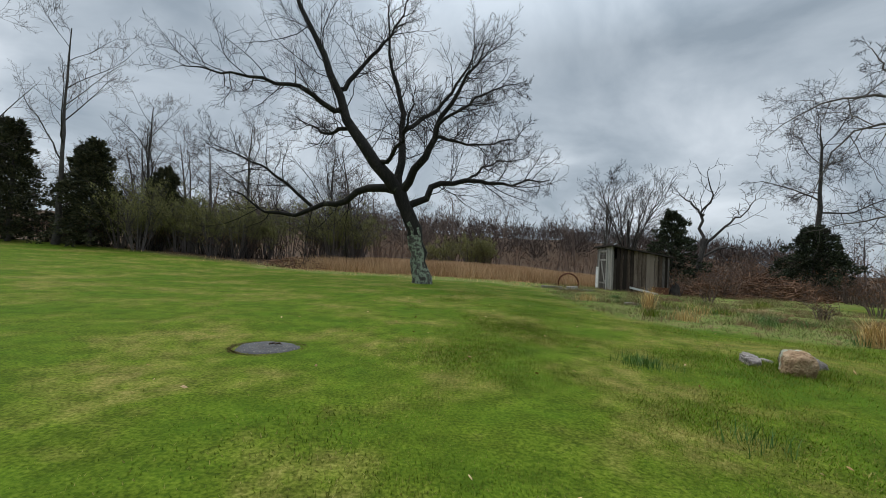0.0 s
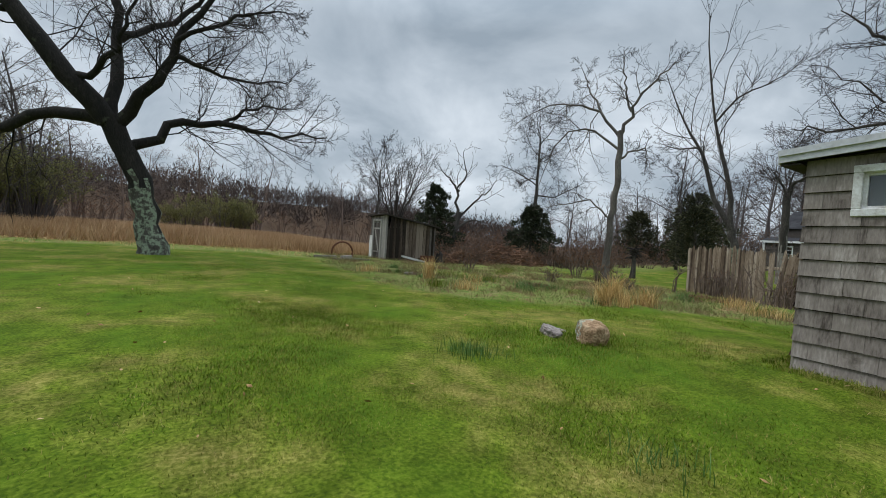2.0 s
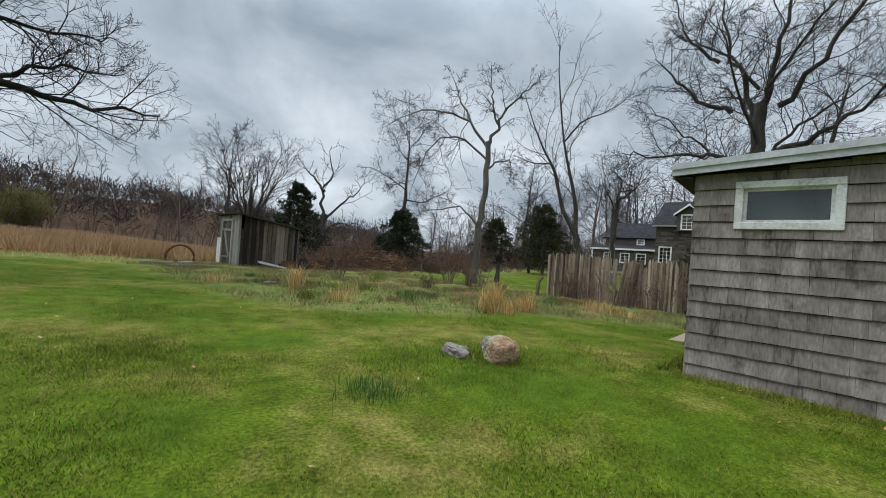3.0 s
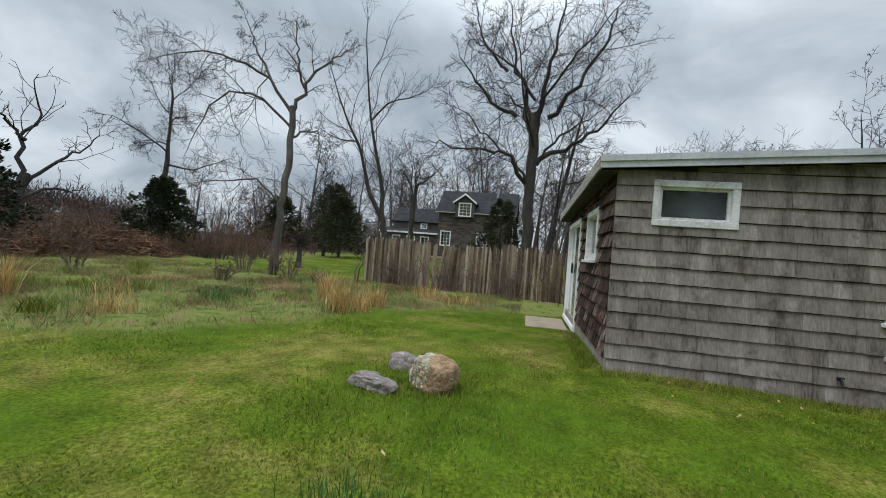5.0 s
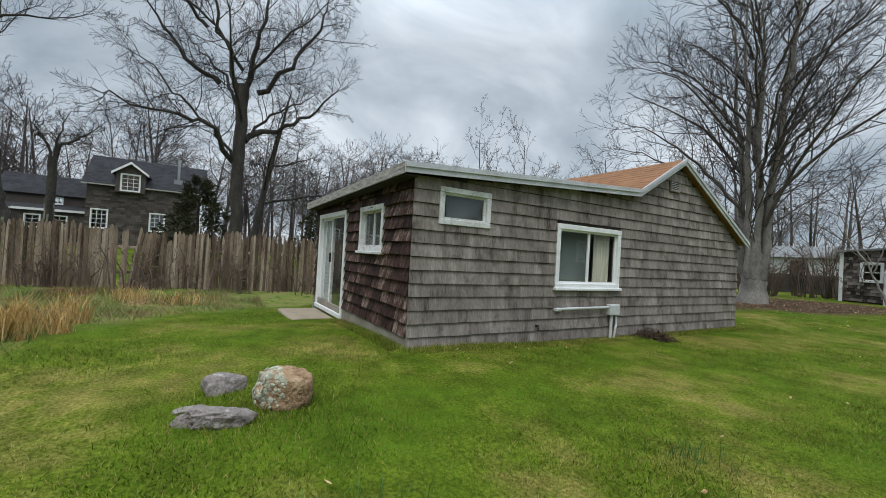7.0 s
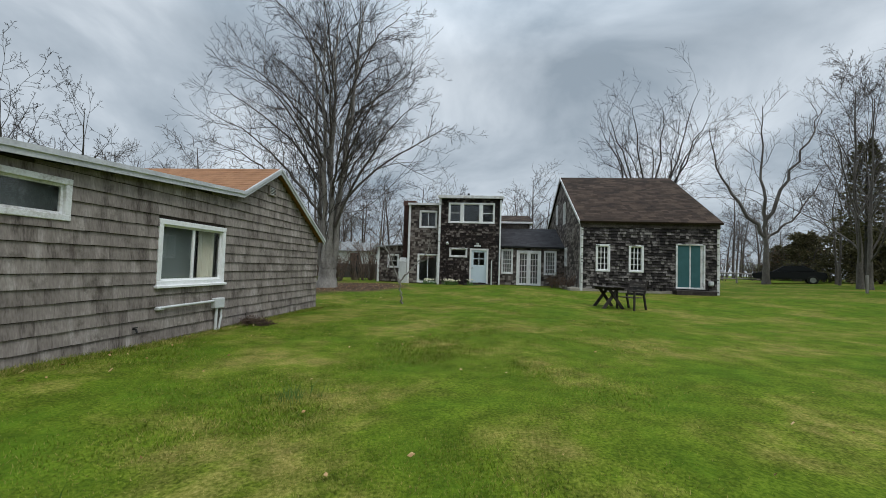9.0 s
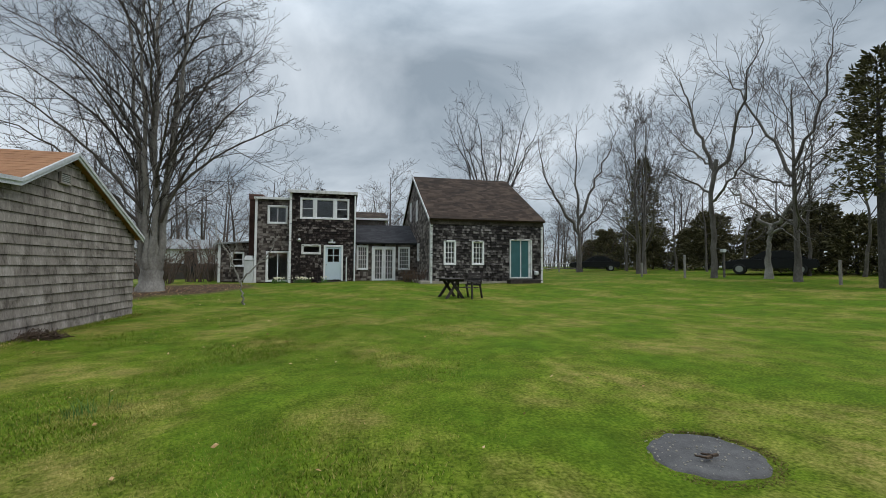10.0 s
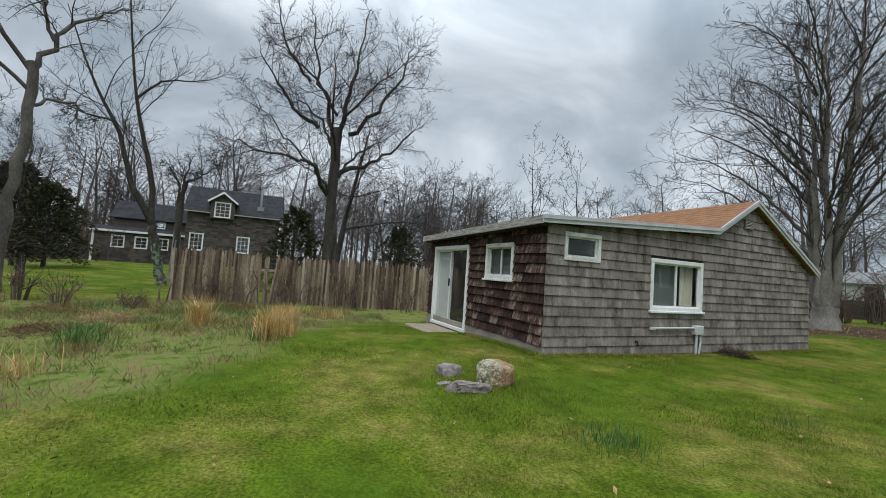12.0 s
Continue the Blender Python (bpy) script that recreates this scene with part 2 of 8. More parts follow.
M_ROCK_P = mat("grey_purple_stone", [(0.13, 0.108, 0.102), (0.25, 0.215, 0.2), (0.4, 0.365, 0.335)], 0.95, 6, fine=45, bump=0.9, bump_dist=0.02, second=(0.4, 0.38, 0.34), second_scale=9, second_at=(0.6, 0.66))
M_GLASS = glass_mat("window_glass")
M_DARKROOM = mat("dark_room_wall", [(0.2, 0.205, 0.2), (0.3, 0.305, 0.3)], 0.95, 1.5, bump=0)
M_CURTAIN = mat("cream_curtain", [(0.64, 0.6, 0.48), (0.76, 0.73, 0.62)], 0.95, 4, (4, 4, 0.2), 20, 0.1)
# cloth greys tuned to carry the panes' reflection tone as well as the blinds
M_BLIND = mat("grey_reflection_cloth", [(0.22, 0.25, 0.245), (0.3, 0.33, 0.325)], 0.9, 2, fine=120, bump=0.1)
M_SCREEN = mat("dark_pane_cloth", [(0.07, 0.082, 0.08), (0.13, 0.145, 0.14)], 0.9, 2, fine=120, bump=0.1)
M_DRAPE = mat("pale_grey_drape", [(0.66, 0.68, 0.68), (0.8, 0.81, 0.81)], 0.9, 3, (8, 8, 0.1), 20, 0.2)
M_TEAL = mat("teal_door_panel", [(0.03, 0.095, 0.1), (0.05, 0.14, 0.15)], 0.5, 2, bump=0.05)
M_DOORBLUE = mat("pale_blue_white_door", [(0.5, 0.6, 0.66), (0.62, 0.72, 0.78)], 0.5, 2, bump=0.05)
M_PVC = mat("white_grey_pvc", [(0.5, 0.52, 0.52), (0.66, 0.68, 0.68)], 0.5, 4, bump=0.05)
M_BLACK = mat("black_plastic", [(0.012, 0.012, 0.012), (0.025, 0.025, 0.025)], 0.5, 4, bump=0)
M_CARPAINT = mat("black_car_paint", [(0.006, 0.007, 0.008), (0.01, 0.011, 0.013)], 0.45, 1, bump=0, spec=0.3)
M_CHROME = mat("dull_metal", [(0.35, 0.36, 0.37), (0.5, 0.51, 0.52)], 0.35, 5, metal=1.0, bump=0.05)
M_RUST = mat("rusty_iron", [(0.05, 0.022, 0.014), (0.13, 0.055, 0.03), (0.2, 0.09, 0.05)], 0.9, 8, bump=0.5)
M_BRICK = mat("old_brown_brick", [(0.045, 0.024, 0.02), (0.085, 0.045, 0.036), (0.13, 0.07, 0.056)], 0.95, 2, fine=20, bump=0.6, vary="island")
M_LEAF = mat("fallen_tan_leaf", [(0.2, 0.1, 0.04), (0.42, 0.26, 0.12), (0.55, 0.4, 0.22)], 0.8, 8, bump=0, vary="island", amount=0.5)
M_PETAL = mat("pale_yellow_petals", [(0.7, 0.66, 0.4), (0.8, 0.78, 0.62)], 0.7, 8, bump=0)
M_MOSS = mat("olive_brown_moss", [(0.06, 0.05, 0.015), (0.12, 0.1, 0.03), (0.2, 0.15, 0.05)], 0.95, 6, fine=70, bump=0.9, bump_dist=0.02, vary="island")
M_SOIL = mat("brown_leaf_litter", [(0.03, 0.02, 0.014), (0.075, 0.05, 0.034), (0.14, 0.095, 0.06)], 0.95, 5, fine=60, bump=0.9, bump_dist=0.03)


def ground_material():
    m = bpy.data.materials.new("lawn_and_meadow")
    m.use_nodes = True
    nt = m.node_tree
    L = nt.links.new
    bsdf = nt.nodes["Principled BSDF"]
    geo = nt.nodes.new("ShaderNodeNewGeometry")

    def noise_of(scale, detail=6.0, rough=0.6):
        n = nt.nodes.new("ShaderNodeTexNoise")
        n.inputs["Scale"].default_value, n.inputs["Detail"].default_value, n.inputs["Roughness"].default_value = scale, detail, rough
        L(geo.outputs["Position"], n.inputs["Vector"])
        return n.outputs["Fac"]

    def span(v, a, b, lo=0.0, hi=1.0):
        k = nt.nodes.new("ShaderNodeMapRange")
        for i, q in enumerate((a, b, lo, hi)):
            k.inputs[i + 1].default_value = q
        L(v, k.inputs[0])
        return k.outputs[0]

    def mixc(f, a, b):
        x = nt.nodes.new("ShaderNodeMix")
        x.data_type = "RGBA"
        L(f, x.inputs[0])
        for s, v in (("A", a), ("B", b)):
            if isinstance(v, tuple):
                x.inputs[s].default_value = (*v, 1)
            else:
                L(v, x.inputs[s])
        return x.outputs["Result"]

    fine, mid, big = noise_of(38, 5), noise_of(4.5, 6), noise_of(0.55, 5)
    green = ramp_node(nt, [(0.036, 0.056, 0.005), (0.09, 0.126, 0.009), (0.155, 0.196, 0.02)], 0.34, 0.66)
    L(fine, green.inputs[0])
    lush = mixc(span(big, 0.55, 0.36, 0.0, 0.7), green.outputs[0], (0.052, 0.108, 0.006))
    straw = ramp_node(nt, [(0.12, 0.118, 0.02), (0.19, 0.17, 0.042), (0.29, 0.235, 0.082)], 0.35, 0.66)
    L(fine, straw.inputs[0])
    mul = nt.nodes.new("ShaderNodeMath")
    mul.operation = "MULTIPLY"
    L(span(big, 0.49, 0.62), mul.inputs[0])
    L(span(mid, 0.36, 0.58, 0.1, 0.9), mul.inputs[1])
    lawn = mixc(mul.outputs[0], lush, straw.outputs[0])
    mottle = nt.nodes.new("ShaderNodeVectorMath")
    mottle.operation = "SCALE"
    L(lawn, mottle.inputs[0])
    L(span(noise_of(2.8, 7, 0.7), 0.36, 0.64, 0.74, 1.26), mottle.inputs["Scale"])
    lawn = mottle.outputs[0]
    rough_r = ramp_node(nt, [(0.06, 0.092, 0.015), (0.13, 0.178, 0.036), (0.18, 0.188, 0.06), (0.2, 0.14, 0.07)], 0.34, 0.66)
    L(mid, rough_r.inputs[0])
    field_r = ramp_node(nt, [(0.12, 0.075, 0.04), (0.24, 0.13, 0.06), (0.36, 0.2, 0.09)], 0.36, 0.64)
    L(mid, field_r.inputs[0])
    brush_r = ramp_node(nt, [(0.03, 0.02, 0.014), (0.08, 0.05, 0.032), (0.14, 0.095, 0.06)], 0.36, 0.64)
    L(mid, brush_r.inputs[0])
    at = nt.nodes.new("ShaderNodeAttribute")
    at.attribute_name = "zone"
    sep = nt.nodes.new("ShaderNodeSeparateColor")
    L(at.outputs["Color"], sep.inputs[0])
    col = mixc(sep.outputs[0], lawn, rough_r.outputs[0])
    col = mixc(sep.outputs[1], col, field_r.outputs[0])
    col = mixc(sep.outputs[2], col, brush_r.outputs[0])
    L(col, bsdf.inputs["Base Color"])
    bsdf.inputs["Roughness"].default_value = 0.9
    bsdf.inputs["Specular IOR Level"].default_value = 0.06
    b = nt.nodes.new("ShaderNodeBump")
    b.inputs["Strength"].default_value, b.inputs["Distance"].default_value = 0.6, 0.02
    L(fine, b.inputs["Height"])
    L(b.outputs[0], bsdf.inputs["Normal"])
    return m


M_GROUND = ground_material()


def blade_material():
    m = bpy.data.materials.new("lawn_blades")
    m.use_nodes = True
    nt = m.node_tree
    L = nt.links.new
    bsdf = nt.nodes["Principled BSDF"]
    geo = nt.nodes.new("ShaderNodeNewGeometry")
    outs = []
    for scale, a, b in ((0.55, 0.49, 0.62), (4.5, 0.34, 0.58)):
        n = nt.nodes.new("ShaderNodeTexNoise")
        n.inputs["Scale"].default_value, n.inputs["Detail"].default_value = scale, 5.0 if scale < 1 else 6.0
        n.inputs["Roughness"].default_value = 0.6
        L(geo.outputs["Position"], n.inputs["Vector"])
        k = nt.nodes.new("ShaderNodeMapRange")
        k.inputs[1].default_value, k.inputs[2].default_value = a, b
        L(n.outputs["Fac"], k.inputs[0])
        outs.append(k.outputs[0])
    mul = nt.nodes.new("ShaderNodeMath")
    mul.operation = "MULTIPLY"
    L(outs[0], mul.inputs[0])
    L(outs[1], mul.inputs[1])
    g = ramp_node(nt, [(0.036, 0.074, 0.004), (0.094, 0.155, 0.009), (0.15, 0.214, 0.018), (0.222, 0.23, 0.048), (0.32, 0.268, 0.09)], 0.0, 1.0)
    s = ramp_node(nt, [(0.12, 0.14, 0.016), (0.255, 0.235, 0.06), (0.45, 0.37, 0.15)], 0.0, 1.0)
    L(geo.outputs["Random Per Island"], g.inputs[0])
    L(geo.outputs["Random Per Island"], s.inputs[0])
    mx = nt.nodes.new("ShaderNodeMix")
    mx.data_type = "RGBA"
    L(mul.outputs[0], mx.inputs[0])
    L(g.outputs[0], mx.inputs["A"])
    L(s.outputs[0], mx.inputs["B"])
    patchy = nt.nodes.new("ShaderNodeTexNoise")
    patchy.inputs["Scale"].default_value, patchy.inputs["Detail"].default_value, patchy.inputs["Roughness"].default_value = 2.8, 7.0, 0.7
    L(geo.outputs["Position"], patchy.inputs["Vector"])
    tone = nt.nodes.new("ShaderNodeMapRange")
    for i, q in enumerate((0.36, 0.64, 0.74, 1.26)):
        tone.inputs[i + 1].default_value = q
    L(patchy.outputs["Fac"], tone.inputs[0])
    mottle = nt.nodes.new("ShaderNodeVectorMath")
    mottle.operation = "SCALE"
    L(mx.outputs["Result"], mottle.inputs[0])
    L(tone.outputs[0], mottle.inputs["Scale"])
    L(mottle.outputs[0], bsdf.inputs["Base Color"])
    bsdf.inputs["Roughness"].default_value = 0.7
    bsdf.inputs["Specular IOR Level"].default_value = 0.08
    return m


M_BLADE = blade_material()


# ---- mesh helpers ----
def mesh_of(name, verts, faces, smooth=False):
    """verts: (N, 3); faces: arrays of equal-sized faces."""
    me = bpy.data.meshes.new(name)
    verts = np.asarray(verts, dtype=np.float32).reshape(-1, 3)
    faces = [np.asarray(f, dtype=np.int32) for f in faces if len(f)]
    me.vertices.add(len(verts))
    me.vertices.foreach_set("co", verts.ravel())
    loops = np.concatenate([f.ravel() for f in faces])
    sizes = np.concatenate([np.full(len(f), f.shape[1], dtype=np.int32) for f in faces])
    me.loops.add(len(loops))
    me.loops.foreach_set("vertex_index", loops)
    me.polygons.add(len(sizes))
    me.polygons.foreach_set("loop_start", np.concatenate([[0], np.cumsum(sizes)[:-1]]).astype(np.int32))
    me.polygons.foreach_set("loop_total", sizes)
    me.polygons.foreach_set("use_smooth", np.full(len(sizes), smooth, dtype=bool))
    me.update(calc_edges=True)
    return me


class Wall:
    """A frame on a wall: u runs along it, z up, d outwards."""

    def __init__(self, origin, u, n):
        self.o, self.u, self.n = Vector(origin), Vector(u).normalized(), Vector(n).normalized()

    def __call__(self, u, z, d):
        p = self.o + self.u * u + self.n * d
        return (p.x, p.y, p.z + z)


FLAT = Wall((0, 0, 0), (1, 0, 0), (0, 1, 0))  # u = x, d = y


class Shape:
    """Collects the pieces of one mesh."""

    def __init__(self):
        self.v, self.q, self.t, self.weld = [], [], [], False

    def hexa(self, c):
        i = len(self.v)
        self.v += c
        self.q += [[i + k for k in f] for f in ((0, 3, 2, 1), (4, 5, 6, 7), (0, 1, 5, 4), (1, 2, 6, 5), (2, 3, 7, 6), (3, 0, 4, 7))]
        return self

    def box(self, w, u0, u1, z0, z1, d0, d1, b=0.0):
        if not b:
            return self.hexa([w(u, z, d) for z in (z0, z1) for u, d in ((u0, d0), (u1, d0), (u1, d1), (u0, d1))])
        b = min(b, 0.45 * min(abs(u1 - u0), abs(z1 - z0), abs(d1 - d0)))
        lo, hi = (min(u0, u1), min(z0, z1), min(d0, d1)), (max(u0, u1), max(z0, z1), max(d0, d1))
        ids, base = {}, len(self.v)
        for c in [(i, j, k) for i in (0, 1) for j in (0, 1) for k in (0, 1)]:
            for a in range(3):
                p = []
                for x in range(3):
                    s = 1 if c[x] == 0 else -1
                    p.append((lo, hi)[c[x]][x] + (0 if x == a else s * b))
                ids[c, a] = len(self.v)
                self.v.append(w(*p))
        for a in range(3):
            o1, o2 = [x for x in range(3) if x != a]
            for side in (0, 1):
                loop = []
                for s1, s2 in ((0, 0), (1, 0), (1, 1), (0, 1)):
                    c = [0, 0, 0]
                    c[a], c[o1], c[o2] = side, s1, s2
                    loop.append(ids[tuple(c), a])
                self.q.append(loop)
            for s1 in (0, 1):
                for s2 in (0, 1):
                    c0, c1 = [0, 0, 0], [0, 0, 0]
                    c0[a], c1[a] = 0, 1
                    c0[o1] = c1[o1] = s1
                    c0[o2] = c1[o2] = s2
                    c0, c1 = tuple(c0), tuple(c1)
                    self.q.append([ids[c0, o1], ids[c1, o1], ids[c1, o2], ids[c0, o2]])
        for c in [(i, j, k) for i in (0, 1) for j in (0, 1) for k in (0, 1)]:
            self.t.append([ids[c, 0], ids[c, 1], ids[c, 2]])
        return self

    def tube(self, pts, radii, n=8, cap=True):
        v, f = tubes(np.array([pts], float), np.array([radii], float), n)
        i = len(self.v)
        self.v += [tuple(p) for p in v]
        self.q += (f + i).tolist()
        if cap:
            for ring in (0, len(pts) - 1):
                c = len(self.v)
                self.v.append(tuple(pts[ring]))
                for k in range(n):
                    self.t.append([c, i + ring * n + k, i + ring * n + (k + 1) % n])
        return self

    def mesh(self, name, smooth=False):
        me = mesh_of(name, self.v, [self.q, self.t], smooth)
        bm = bmesh.new()
        bm.from_mesh(me)
        if self.weld:
            bmesh.ops.remove_doubles(bm, verts=bm.verts, dist=1e-4)
        bmesh.ops.recalc_face_normals(bm, faces=bm.faces)
        bm.to_mesh(me)
        bm.free()
        return me


def tubes(P, R, n):
    """Tapered tubes round N lines of k points each: P (N, k, 3), R (N, k)."""
    N, k, _ = P.shape
    T = np.gradient(P, axis=1)
    T /= np.linalg.norm(T, axis=2, keepdims=True) + 1e-9
    mean = T.mean(axis=1, keepdims=True)
    ref = np.where(np.abs(mean[..., 2:3]) > 0.8, np.array([1.0, 0.0, 0.0]), np.array([0.0, 0.0, 1.0]))
    A = np.cross(T, np.broadcast_to(ref, T.shape))
    A /= np.linalg.norm(A, axis=2, keepdims=True) + 1e-9
    B = np.cross(T, A)
    ang = np.arange(n) * 2 * np.pi / n
    V = P[:, :, None, :] + R[:, :, None, None] * (np.cos(ang)[None, None, :, None] * A[:, :, None, :] + np.sin(ang)[None, None, :, None] * B[:, :, None, :])
    idx = np.arange(N * k * n).reshape(N, k, n)
    nxt = np.roll(idx, -1, axis=2)
    F = np.stack([idx[:, :-1], nxt[:, :-1], nxt[:, 1:], idx[:, 1:]], axis=-1).reshape(-1, 4)
    return V.reshape(-1, 3), F


def thing(name, at, label, category, group="", kind="", turn=0.0):
    ob = new(name)
    ob.location = at
    ob.rotation_euler = (0, 0, radians(turn))
    return tagged(ob, label, category, group, kind)


def part(name, me, material, parent=None, label="", local=False):
    """One mesh object under a thing or under a part; its mesh is in world places, or in the thing's own when local."""
    if isinstance(me, Shape):
        me = me.mesh(name)
    if not me.materials:
        me.materials.append(material)
    ob = new(name, me)
    if parent is not None:
        ob.parent = parent
        if not local and parent.type == "EMPTY":
            ob.matrix_parent_inverse = (Matrix.Translation(parent.location) @ parent.rotation_euler.to_matrix().to_4x4()).inverted()
    if label:
        ob["label"] = label
    return ob


def sstep(a, b, v):
    t = np.clip((np.asarray(v, float) - a) / (b - a), 0, 1)
    return t * t * (3 - 2 * t)


# ---- ground ----
def ground_z(x, y):
    x, y = np.asarray(x, float), np.asarray(y, float)
    z = -0.09 * sstep(0.5, 3.5, x) - 0.10 * sstep(8, 12, x)
    z = z + 0.085 * np.exp(-((x - 6.4) ** 2 + (y - 4.6) ** 2) / 3.0)
    z = z - 0.065 * np.exp(-((x + 1.75) ** 2 + (y - 6.24) ** 2) / 1.6)
    z = z + 0.29 * sstep(3.5, 13.5, -y)
    z = z + 0.85 * sstep(7, 34, -x) + 0.35 * sstep(23, 31, y) * (1 - sstep(4, 9, x)) + 0.5 * sstep(18, 42, x)
    ridge = sstep(70, 170, y - 0.15 * x) * (1 - 0.85 * sstep(20, 140, x - 0.25 * (y - 100)))
    return z + 11.0 * ridge


def gz(x, y):
    return float(ground_z(x, y))


EDGE_Y = [-50, 4, 6, 7.6, 9.4, 10.3, 11.4, 14.6, 21.7, 23.5, 25, 200]
EDGE_X = [14.8, 12, 11.3, 10.8, 7.5, 5.7, 4.8, 4.5, 4.5, 3.5, -12, -60]


def zones(x, y):
    """How much of the ground is rough meadow, tawny field and brown brush."""
    wob = 0.35 * np.sin(x * 2.1 + y * 1.3) + 0.25 * np.sin(y * 3.7 - x * 1.1)
    e = np.interp(y, EDGE_Y, EDGE_X)
    rough = sstep(-0.8, 0.8, x - e + wob * 0.9) * (1 - sstep(15.2, 16.4, x + wob) * (1 - sstep(19, 23, y)))
    rough = rough * (1 - sstep(46, 60, np.abs(x)))
    field = sstep(25.5, 26.5, y + wob) * (1 - sstep(10, 13, x + wob)) * sstep(-12, -9, x + wob)
    brush = np.maximum(sstep(23.5, 25.5, y + wob * 2) * sstep(9, 12, x + wob) * (1 - sstep(120, 160, y)), sstep(-9, -12, x) * 0)
    brush = np.maximum(brush, sstep(25.5, 28.5, y + wob + 0.12 * (x + 12)) * (1 - sstep(-11, -9, x)))
    litter = np.maximum(np.exp(-(((x - 10.6) / 4.6) ** 2 + ((y + 10.4) / 5.0) ** 2) * 1.1), 0.9 * np.exp(-(((x - 7.2) / 2.6) ** 2 + ((y + 12.0) / 4.0) ** 2)))
    brush = np.maximum(brush, sstep(0.35, 0.6, litter + 0.08 * wob))
    brush = np.maximum(brush, sstep(46, 50, y))
    brush = np.maximum(brush, sstep(46, 52, x))
    return rough, field, brush


def build_ground():
    s = np.linspace(-1, 1, 261)
    ax = np.sign(s) * (np.abs(s) * 38 + 1500 * np.abs(s) ** 9)
    X, Y = np.meshgrid(ax + 3.0, ax + 4.0, indexing="ij")
    Z = ground_z(X, Y)
    bumpy = 0.02 * np.sin(X * 1.7 + 0.6 * Y) * np.sin(Y * 1.3 - 0.4 * X) + 0.012 * np.sin(X * 4.1) * np.sin(Y * 3.7 + X)
    rough, field, brush = zones(X, Y)
    Z = Z + bumpy * (0.5 + 2.2 * rough)
    n = len(s)
    idx = np.arange(n * n).reshape(n, n)
    F = np.stack([idx[:-1, :-1], idx[1:, :-1], idx[1:, 1:], idx[:-1, 1:]], axis=-1).reshape(-1, 4)
    me = mesh_of("ground", np.stack([X, Y, Z], -1), [F], True)
    a = me.color_attributes.new("zone", "FLOAT_COLOR", "POINT")
    a.data.foreach_set("color", np.stack([rough, field, brush, np.ones_like(rough)], -1).astype(np.float32).ravel())
    me.materials.append(M_GROUND)
    return tagged(new("ground", me), "spring-green lawn with straw patches running into rough meadow", "ground", kind="structure")


build_ground()


# ---- building helpers ----
def wall_mesh(w, length, profile, base, thick, openings):
    """A wall with a sloping top and openings right through; profile: [(u, z), ...]."""
    us, zs = [p[0] for p in profile], [p[1] for p in profile]
    rows = sorted({float(c) for o in openings for c in (o[1], o[3])})
    cuts = sorted({0.0, float(length), *[float(u) for u in us], *[float(c) for o in openings for c in (o[0], o[2])]})
    s = Shape()
    s.weld = True
    for a, b in zip(cuts, cuts[1:]):
        if b - a < 1e-6:
            continue
        mid = (a + b) / 2
        holes = sorted((o[1], o[3]) for o in openings if o[0] < mid < o[2])
        z = base
        ta, tb = float(np.interp(a, us, zs)), float(np.interp(b, us, zs))
        for c in [c for c in rows if base < c < min(ta, tb) - 0.01]:
            if not any(lo < (z + c) / 2 < hi for lo, hi in holes):
                s.box(w, a, b, z, c, -thick, 0)
            z = c
        s.hexa([w(a, z, -thick), w(b, z, -thick), w(b, z, 0), w(a, z, 0), w(a, ta, -thick), w(b, tb, -thick), w(b, tb, 0), w(a, ta, 0)])
    return s


def shingle_spots(rng, length, profile, base, exposure, widths, openings, sag=0.0, start=0.0):
    """Rows of (u, z, width, height): the shingles of a wall, course by course."""
    us, zs = [p[0] for p in profile], [p[1] for p in profile]
    out, k = [], 0
    while True:
        z = base + k * exposure
        if z > max(zs):
            return out
        mid = z + exposure * 0.5
        free = [(start, length)]
        for o in openings:
            if o[1] < mid < o[3]:
                free = [p for a, b in free for p in ((a, min(b, o[0])), (max(a, o[2]), b)) if p[1] - p[0] > 0.02]
        for a, b in free:
            u = a
            while u < b - 0.015:
                wd = min(rng.uniform(*widths), b - u)
                if b - u - wd < widths[0] * 0.4:
                    wd = b - u
                top = float(np.interp(u + wd / 2, us, zs))
                if top > z + exposure * 0.25:
                    # 8 mm left open above each shingle: a built-in shadow line per course
                    out.append((u, z + rng.uniform(-0.003, 0.003) + sag * rng.uniform(-1, 1), wd - 0.0025, min(exposure - 0.008, top - z)))
                u += wd
        k += 1


def shingle_rest(name, w, spots, material, parent, thick=0.018, d0=0.0, label=""):
    """Shingles too many or too far to pick apart: real slabs in one mesh."""
    rng = random.Random(len(spots))
    V, F = [], []
    quad = np.array(((0, 3, 2, 1), (4, 5, 6, 7), (0, 1, 5, 4), (1, 2, 6, 5), (2, 3, 7, 6), (3, 0, 4, 7)))
    for u, z, wd, h in spots:
        t = thick * rng.uniform(0.7, 1.3)
        V += [w(u, z, d0), w(u + wd, z, d0), w(u + wd, z, d0 + t), w(u, z, d0 + t),
              w(u, z + h, d0), w(u + wd, z + h, d0), w(u + wd, z + h, d0 + 0.004), w(u, z + h, d0 + 0.004)]
    n = len(spots)
    F = (quad[None] + 8 * np.arange(n)[:, None, None]).reshape(-1, 4)
    ob = part(name, mesh_of(name, V, [F]), material, parent, label)
    ob["kind"] = "stuff"
    return ob


LATE = []  # shingles, pickets and planks that are objects of their own: built last


def shingle_pieces(w, spots, material, parent, thick=0.02, tilt=0.0, seed=1):
    LATE.append((w, spots, material, parent, thick, tilt, seed))


